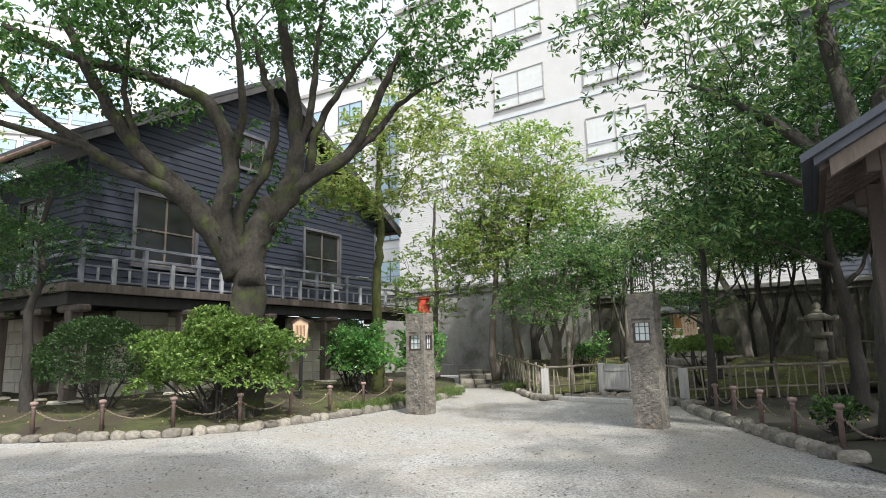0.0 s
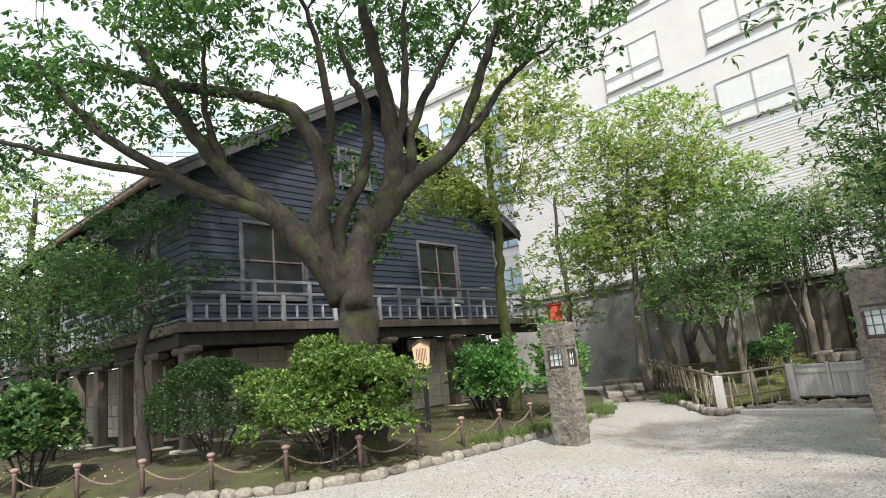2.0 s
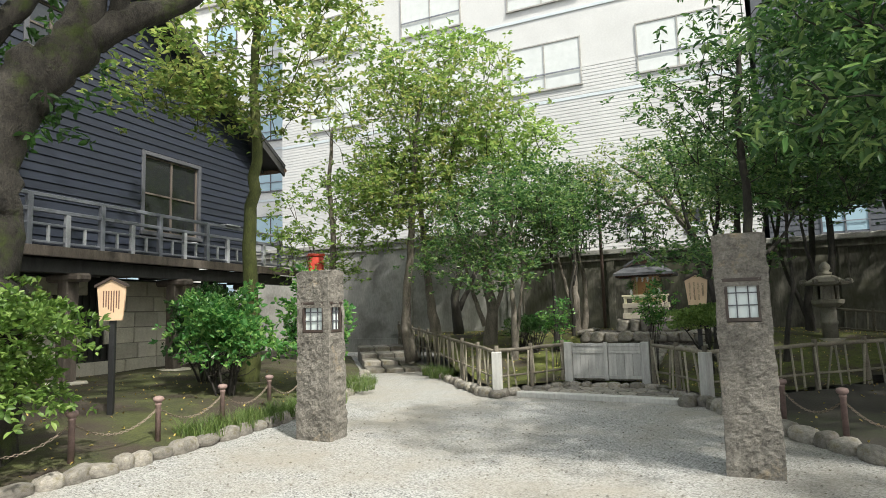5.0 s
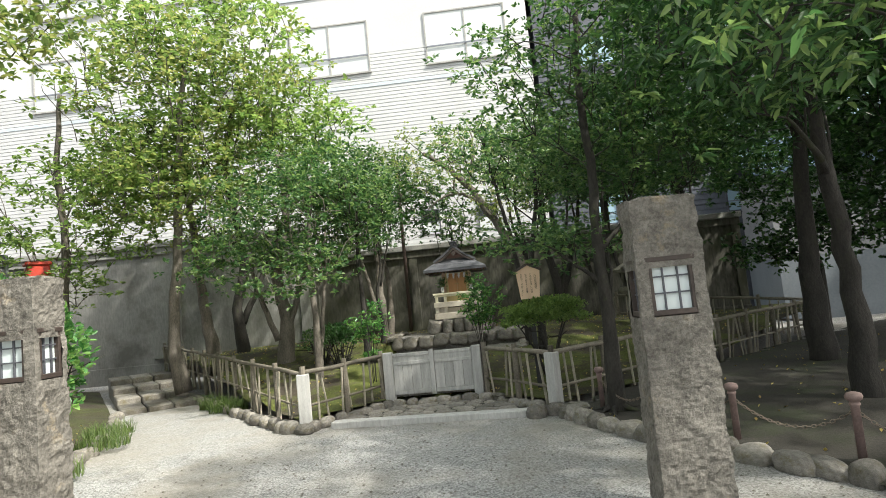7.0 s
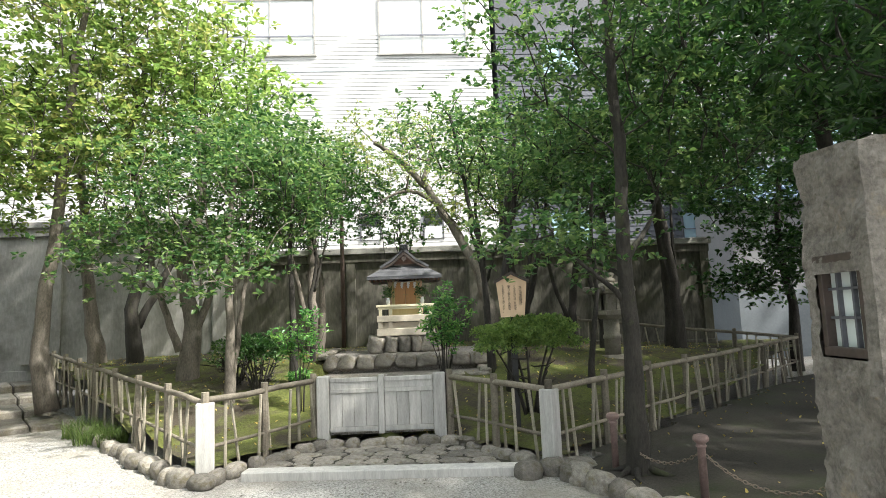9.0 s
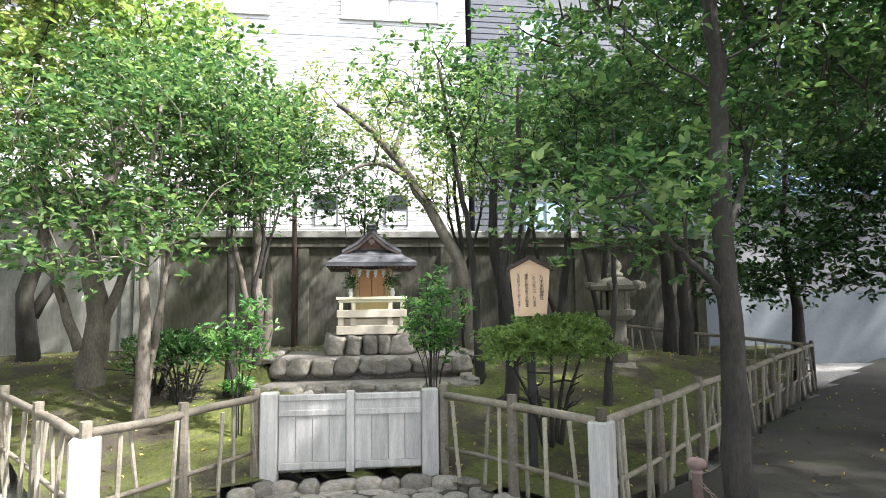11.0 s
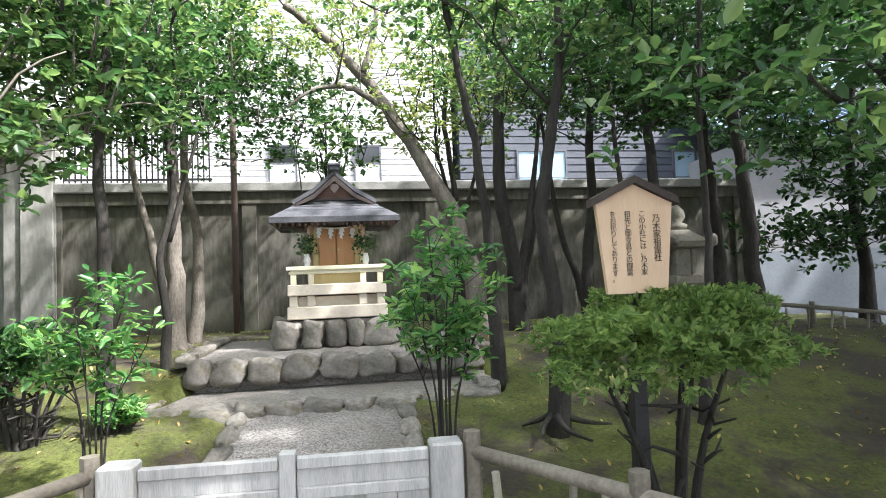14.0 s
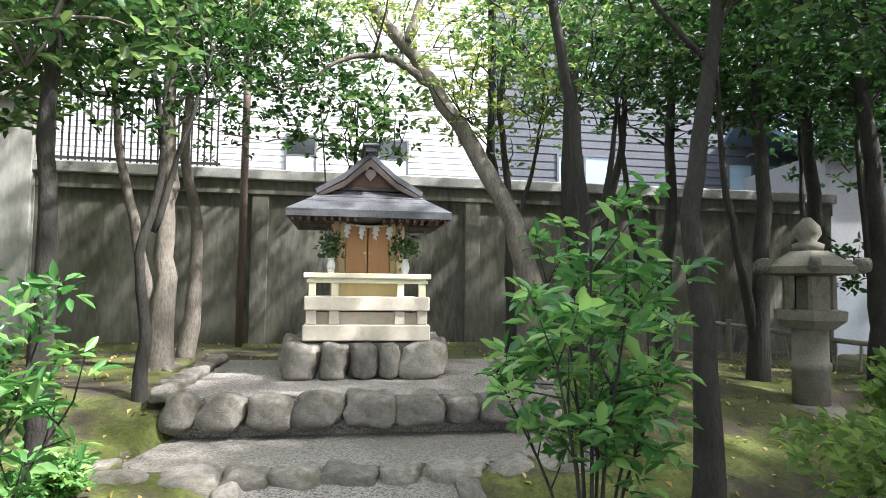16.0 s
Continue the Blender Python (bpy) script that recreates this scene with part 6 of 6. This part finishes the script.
tree("bamboo_shrub", "upright leafy saplings against the wall", (9.2, 23.0, 1.0),
     [(0.0, 0, 1.0), (0.05, 0, 2.0), (0.1, 0, 3.4)], 0.035,
     [(9.3, 23.0, 4.4, 0.9, 0.7, 0.9, 34)], 0.11, M_LEAF_GREEN, M_BARK, limbs=[([(0.05, 0, 0.1), (-0.3, 0, 1.6), (-0.5, 0, 3.2)], 0.025), ([(0, 0, 0.2), (0.3, 0.1, 1.8), (0.6, 0, 3.3)], 0.025)], per=35, clump=0.25, seed=23, start=0.6, category="shrub")
# trees of the shaded bed
tree("roadside_tree", "straight slim tree with glossy leaves beside the chain", (6.17, 14.35, 0.1),
     [(0.02, 0, 1.2), (-0.02, 0, 2.2), (0.05, 0, 3.3), (0.0, 0, 4.6), (0.1, 0, 5.8)], 0.105,
     [(6.9, 14.9, 4.4, 1.6, 1.5, 0.8, 64), (6.4, 14.4, 5.3, 1.7, 1.8, 0.8, 60), (5.3, 14.6, 2.55, 0.6, 0.5, 0.14, 12), (6.5, 15.3, 2.6, 0.7, 0.6, 0.2, 14), (7.6, 14.2, 3.6, 1.1, 1.0, 0.5, 24)], 0.078, M_LEAF_GREEN, M_BARK,
     limbs=[([(0, 0, 1.75), (-0.4, 0.15, 2.1), (-0.85, 0.25, 2.4)], 0.035), ([(0, 0, 2.0), (0.1, 0.5, 2.25), (0.3, 1.0, 2.45)], 0.03), ([(0, 0, 2.2), (0.7, 0.1, 2.7), (1.2, 0.2, 3.3)], 0.04)], per=75, clump=0.32, seed=40, flat=0.65, roots=6, start=0.55)
tree("shade_tree", "bare-stemmed tree with crooked low branches", (8.0, 12.0, 0.15),
     [(0.0, 0, 1.3), (-0.15, 0.0, 2.6), (-0.3, 0.0, 3.8), (-0.2, 0, 6.0)], 0.15,
     [(7.6, 12.4, 6.0, 2.8, 2.6, 1.5, 130), (6.2, 11.6, 4.3, 1.5, 1.4, 0.7, 46), (8.9, 14.0, 4.8, 2.0, 1.8, 1.0, 60)], 0.12, M_LEAF_DARK, M_BARK_DARK,
     limbs=[([(-0.2, 0, 2.8), (-0.8, -0.2, 3.0), (-1.5, -0.3, 3.3)], 0.06), ([(-0.1, 0, 2.4), (0.6, 0.3, 2.9), (1.1, 0.5, 3.8)], 0.06)], per=70, clump=0.42, seed=41, droop=0.8, long=2.9, start=0.5)
tree("old_shade_tree", "thick gnarled old tree with knobbly bark", (6.3, 8.6, 0.12),
     [(-0.05, 0, 0.9), (-0.05, 0, 2.0), (0.1, 0, 3.2), (-0.1, 0.2, 5.0), (-0.3, 0.4, 7.4)], 0.25,
     [(5.2, 9.6, 7.2, 3.0, 2.6, 1.4, 120), (4.6, 10.0, 4.8, 1.5, 1.1, 0.7, 44), (7.6, 8.6, 6.6, 2.4, 2.4, 1.4, 80), (4.3, 10.4, 3.5, 0.9, 0.6, 0.45, 16)], 0.13, M_LEAF_GREEN, M_BARK,
     limbs=[([(0, 0.1, 3.2), (-0.7, 0.7, 3.9), (-1.3, 1.2, 4.3)], 0.09), ([(0, 0, 3.6), (-0.9, 1.2, 5.2), (-1.4, 2.6, 6.4)], 0.13), ([(0, 0, 4.2), (1.0, 0.6, 5.6), (2.0, 0.4, 6.8)], 0.14)], per=60, clump=0.42, seed=42, droop=0.9, long=3.0, roots=6, start=0.6)
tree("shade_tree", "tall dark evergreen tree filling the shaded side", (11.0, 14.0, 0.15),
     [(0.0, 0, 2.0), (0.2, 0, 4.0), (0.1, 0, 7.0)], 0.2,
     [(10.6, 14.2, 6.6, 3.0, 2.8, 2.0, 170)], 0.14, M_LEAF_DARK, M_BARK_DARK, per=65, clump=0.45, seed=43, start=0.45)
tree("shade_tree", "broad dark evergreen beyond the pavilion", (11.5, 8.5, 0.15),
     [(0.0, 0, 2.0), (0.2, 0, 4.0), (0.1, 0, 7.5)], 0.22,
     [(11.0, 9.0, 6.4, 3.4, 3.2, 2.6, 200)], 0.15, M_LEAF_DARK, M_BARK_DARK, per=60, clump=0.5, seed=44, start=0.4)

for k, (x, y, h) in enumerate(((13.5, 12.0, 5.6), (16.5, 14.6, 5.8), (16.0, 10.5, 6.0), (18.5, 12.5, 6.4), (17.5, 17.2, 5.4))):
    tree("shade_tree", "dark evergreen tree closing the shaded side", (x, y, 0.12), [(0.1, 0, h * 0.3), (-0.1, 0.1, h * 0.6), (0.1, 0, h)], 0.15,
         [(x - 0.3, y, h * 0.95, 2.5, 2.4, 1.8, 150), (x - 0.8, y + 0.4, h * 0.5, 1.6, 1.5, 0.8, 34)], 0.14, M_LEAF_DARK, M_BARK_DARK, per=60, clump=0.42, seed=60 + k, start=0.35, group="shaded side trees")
# out of view behind the start; inferred from the gravel's shade and added to cast it
tree("forecourt_tree", "unseen light-crowned tree added to shade the forecourt gravel", (-4.2, -3.5, 0.0), [(0.1, 0, 3), (0.2, 0.3, 6), (0.6, 0.8, 9), (1.0, 1.0, 12)], 0.25,
     [(-1.6, -0.9, 10.5, 4.6, 2.6, 1.8, 240)], 0.16, M_LEAF_CHERRY, M_BARK, per=60, clump=0.5, seed=70, start=0.5)

tree("yard_tree", "thin twiggy tree with yellowing leaves before the grey building", (10.9, 21.6, 0.95),
     [(-0.1, 0, 1.2), (0.0, 0.1, 2.4), (-0.2, 0.1, 3.6), (0.1, 0, 5.0)], 0.07,
     [(10.7, 21.6, 4.6, 1.3, 0.9, 0.9, 50), (11.4, 21.2, 5.6, 1.2, 0.9, 0.7, 30)], 0.085, M_LEAF_MAPLE, M_BARK, per=40, clump=0.3, seed=24, flat=0.6, start=0.5,
     limbs=[([(0, 0.05, 1.6), (0.4, 0, 2.6), (0.7, 0, 3.8)], 0.045), ([(-0.05, 0.1, 2.0), (-0.4, 0.1, 3.0), (-0.5, 0, 4.2)], 0.04)])
# added out of view: this crown keeps the sun off ground beyond the fence
tree("shade_tree", "unseen broad dark tree added to shade the path", (17.4, 9.4, 0.12), [(-0.2, 0.2, 2.4), (-0.6, 0.6, 4.6), (-1.2, 1.2, 7.0)], 0.2,
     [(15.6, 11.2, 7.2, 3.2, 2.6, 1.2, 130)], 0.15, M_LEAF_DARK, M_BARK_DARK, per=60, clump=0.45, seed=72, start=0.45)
# added out of view: this crown keeps the sun off the plaster wall
tree("shade_tree", "unseen dense dark tree added to shade the plaster outbuilding", (23.6, 10.6, 0.12), [(0.1, 0, 2.4), (0.2, 0.2, 5.0), (0.3, 0.3, 8.0)], 0.22,
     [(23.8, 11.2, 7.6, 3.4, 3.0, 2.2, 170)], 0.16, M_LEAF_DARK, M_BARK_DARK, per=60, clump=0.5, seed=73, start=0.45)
# also out of view, added so that its crown shades the pavilion gable
tree("forecourt_tree", "unseen tall dark tree added to shade the pavilion", (10.2, -0.8, 0.1), [(0, 0, 3), (-0.3, 0.2, 6), (-1.0, 0.4, 9)], 0.28,
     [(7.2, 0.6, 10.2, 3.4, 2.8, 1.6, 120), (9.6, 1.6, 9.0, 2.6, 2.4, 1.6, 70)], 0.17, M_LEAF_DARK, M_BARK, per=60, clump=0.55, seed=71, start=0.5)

# shrubs
bush("clipped_shrub", "round clipped dark green shrub in the moss bed", (-7.6, 13.5, 0.3), (1.3, 1.1, 1.0), 26000, 0.05, M_LEAF_CLIPPED, 1, shell=0.12, lump=0.05)
bush("azalea_bush", "broad loose bright green azalea bush", (-4.75, 12.85, 0.2), (1.55, 1.05, 0.98), 17000, 0.09, M_LEAF_SHRUB, 2, shell=0.26, lump=0.28, stems=14)
bush("camellia_bush", "glossy green shrub behind the notice board", (-2.35, 17.6, 0.3), (0.95, 0.8, 0.9), 4600, 0.12, M_LEAF_GLOSSY, 3, shell=0.42, lump=0.4)
bush("camellia_bush", "glossy green shrub close to the gate pillar", (-0.75, 18.4, 0.2), (0.7, 0.7, 1.1), 4000, 0.12, M_LEAF_GLOSSY, 4, shell=0.42, lump=0.4)
bush("camellia_bush", "dark green shrub under the veranda edge", (-3.0, 19.4, 0.35), (0.8, 0.7, 0.95), 5000, 0.10, M_LEAF_DARK, 5, shell=0.3, lump=0.2)
bush("broadleaf_bush", "large-leaved low bush at the edge of the bed", (-10.6, 12.2, 0.2), (1.0, 0.8, 0.95), 3000, 0.17, M_LEAF_GREEN, 6, shell=0.4, lump=0.2)
# pale leaf colour makes up for the light this shaded hedge lacks
bush("low_hedge", "low flat-topped twiggy green hedge beside the notice board", (6.86, 16.48, 0.5), (0.86, 0.68, 0.3), 14000, 0.046, M_LEAF_WISTERIA, 7, shell=0.4, lump=0.2, lo=0.62, stems=5)
bush("yard_shrub", "open small-leaved shrub beside the gravel path", (4.75, 20.9, 0.5), (0.5, 0.5, 0.35), 1600, 0.065, M_LEAF_DARK, 8, shell=0.4, lump=0.2, lo=0.4)
bush("yard_shrub", "low dark shrub before the pale trunk", (4.6, 21.6, 0.55), (0.5, 0.45, 0.35), 1200, 0.065, M_LEAF_GREEN, 9, shell=0.4, lump=0.2, lo=0.3)
bush("fern_shrub", "small leafy shrub on the shaded soil", (5.75, 9.2, 0.1), (0.35, 0.35, 0.25), 700, 0.08, M_LEAF_GREEN, 10, shell=0.4, lump=0.2)


def glossy_shrub(label, base, height, spread, stems, per, leaf, seed):
    """An open shrub of thin stems with whorls of glossy leaves at the shoots."""
    rng = np.random.default_rng(seed)
    top = empty("glossy_shrub", Matrix.Translation(base), label, "shrub")
    bm = bmesh.new()
    pos = []
    for k in range(stems):
        a = 2 * math.pi * k / stems + rng.uniform(-0.3, 0.3)
        r = spread * rng.uniform(0.15, 1.0)
        h = height * rng.uniform(0.72, 1.0) * (1 - 0.2 * r / spread)
        tip = Vector((math.cos(a) * r, math.sin(a) * r, h))
        pts = smoothed([(math.cos(a) * 0.05, math.sin(a) * 0.05, -0.1), tip * 0.5 + Vector((0, 0, h * 0.05)) - Vector((tip.x, tip.y, 0)) * 0.2, tip], 5)
        tube(bm, pts, [0.0095 * (1 - 0.06 * i) for i in range(11)], 6)
        for j in range(7):
            o = pts[int(rng.integers(6, 11))]
            e = o + Vector((rng.normal() * spread * 0.25, rng.normal() * spread * 0.25, rng.uniform(0.0, 0.22) * height * 0.6))
            tube(bm, [o, (o + e) / 2, e], [0.004, 0.003, 0.002], 4)
            pos += [e, (o + e * 2) / 3]
    part("stemwork", bm, M_BARK_DARK, top, smooth=True)
    pts, away = sprays(rng, np.array(pos), per, 0.03, 1.0, leaf, per)
    lv = new("crown", leaf_mesh("crown", pts, leaf, M_LEAF_GLOSSY, rng, 0.6, 2.5, 0.22, 0.0, away))
    lv.parent = top


glossy_shrub("open glossy green shrub with upright shoots beside the path", (6.32, 17.7, 0.45), 1.9, 0.46, 10, 10, 0.08, 1)
glossy_shrub("small glossy shrub with pale tips in the moss", (4.85, 19.5, 0.42), 1.6, 0.5, 6, 8, 0.085, 2)
glossy_shrub("sprig of glossy leaves at the trunk foot", (5.35, 20.6, 0.6), 0.32, 0.25, 8, 8, 0.07, 3)


def grass(label, spots, n, height, seed):
    rng = np.random.default_rng(seed)
    verts, faces = [], []
    for x, y, z, r in spots:
        for k in range(n):
            a, d = rng.uniform(0, 6.28), r * math.sqrt(rng.uniform())
            px, py = x + math.cos(a) * d, y + math.sin(a) * d
            h, b = height * rng.uniform(0.5, 1.1), rng.uniform(0, 6.28)
            lean = h * rng.uniform(0.2, 0.8)
            w = 0.006
            i = len(verts)
            cx, cy = math.cos(b), math.sin(b)
            for t in (0, 0.5, 1):
                ox, oy, oz = cx * lean * t * t, cy * lean * t * t, h * t * (1 - 0.25 * t)
                ww = w * (1 - 0.85 * t)
                verts += [(px + ox - cy * ww, py + oy + cx * ww, z + oz), (px + ox + cy * ww, py + oy - cx * ww, z + oz)]
            faces += [(i, i + 1, i + 3, i + 2), (i + 2, i + 3, i + 5, i + 4)]
    me = bpy.data.meshes.new("grass")
    me.from_pydata(verts, [], faces)
    me.materials.append(M_GRASS)
    tagged(new("grass", me), label, "grass", "", "stuff")


grass("tufts of long green grass along the edging stones", [(-2.25 + 0.35 * k, 14.95 + 0.5 * k, 0.1, 0.35) for k in range(6)] + [(0.1, 19.3, 0.1, 0.4), (0.25, 20.4, 0.1, 0.4)], 420, 0.34, 1)
grass("grass tuft growing through the fence foot", [(2.35, 21.4, 0.05, 0.3), (2.3, 22.2, 0.05, 0.3), (2.5, 20.9, 0.05, 0.2)], 380, 0.4, 2)


def litter(label, count, region, height, seed, size=0.05):
    rng = np.random.default_rng(seed)
    x0, x1, y0, y1, test = region
    pts = []
    while len(pts) < count:
        x, y = rng.uniform(x0, x1), rng.uniform(y0, y1)
        if test(x, y):
            pts.append((x, y, height(x, y) + 0.012))
    me = leaf_mesh("fallen_leaves", np.array(pts), size, M_FALLEN, rng, 0.97)
    tagged(new("fallen_leaves", me), label, "leaves", "", "stuff")


litter("scattered yellow fallen leaves on the moss", 1500, (2, 16, 15, 29, inside_polygon(yard_poly)), yard_height, 1)
litter("scattered fallen leaves on the garden bed", 900, (-14, 0, 11, 22, inside_polygon(left_poly)), left_height, 2)
litter("few fallen leaves on shaded soil", 700, (5, 16, 2, 16, inside_polygon(right_poly)), right_height, 3)


def loose_stones():
    """Pebbles lying on the forecourt gravel."""
    rng = np.random.default_rng(12)
    bm = bmesh.new()
    for k in range(2600):
        x, y = rng.uniform(-7, 5), rng.uniform(5, 17)
        s = rng.uniform(0.008, 0.02)
        c = Vector((x, y, ground_height(x, y) + s * 0.25))
        v = [bm.verts.new(c + Vector(d) * s) for d in ((1, 0, 0), (0, 1, 0), (-1, 0, 0), (0, -1, 0), (0, 0, 0.7))]
        for q in range(4):
            bm.faces.new((v[q], v[(q + 1) % 4], v[4]))
    tagged(part("loose_gravel", bm, M_STONE), "loose pebbles lying on the gravel", "pebbles", "", "stuff")


loose_stones()
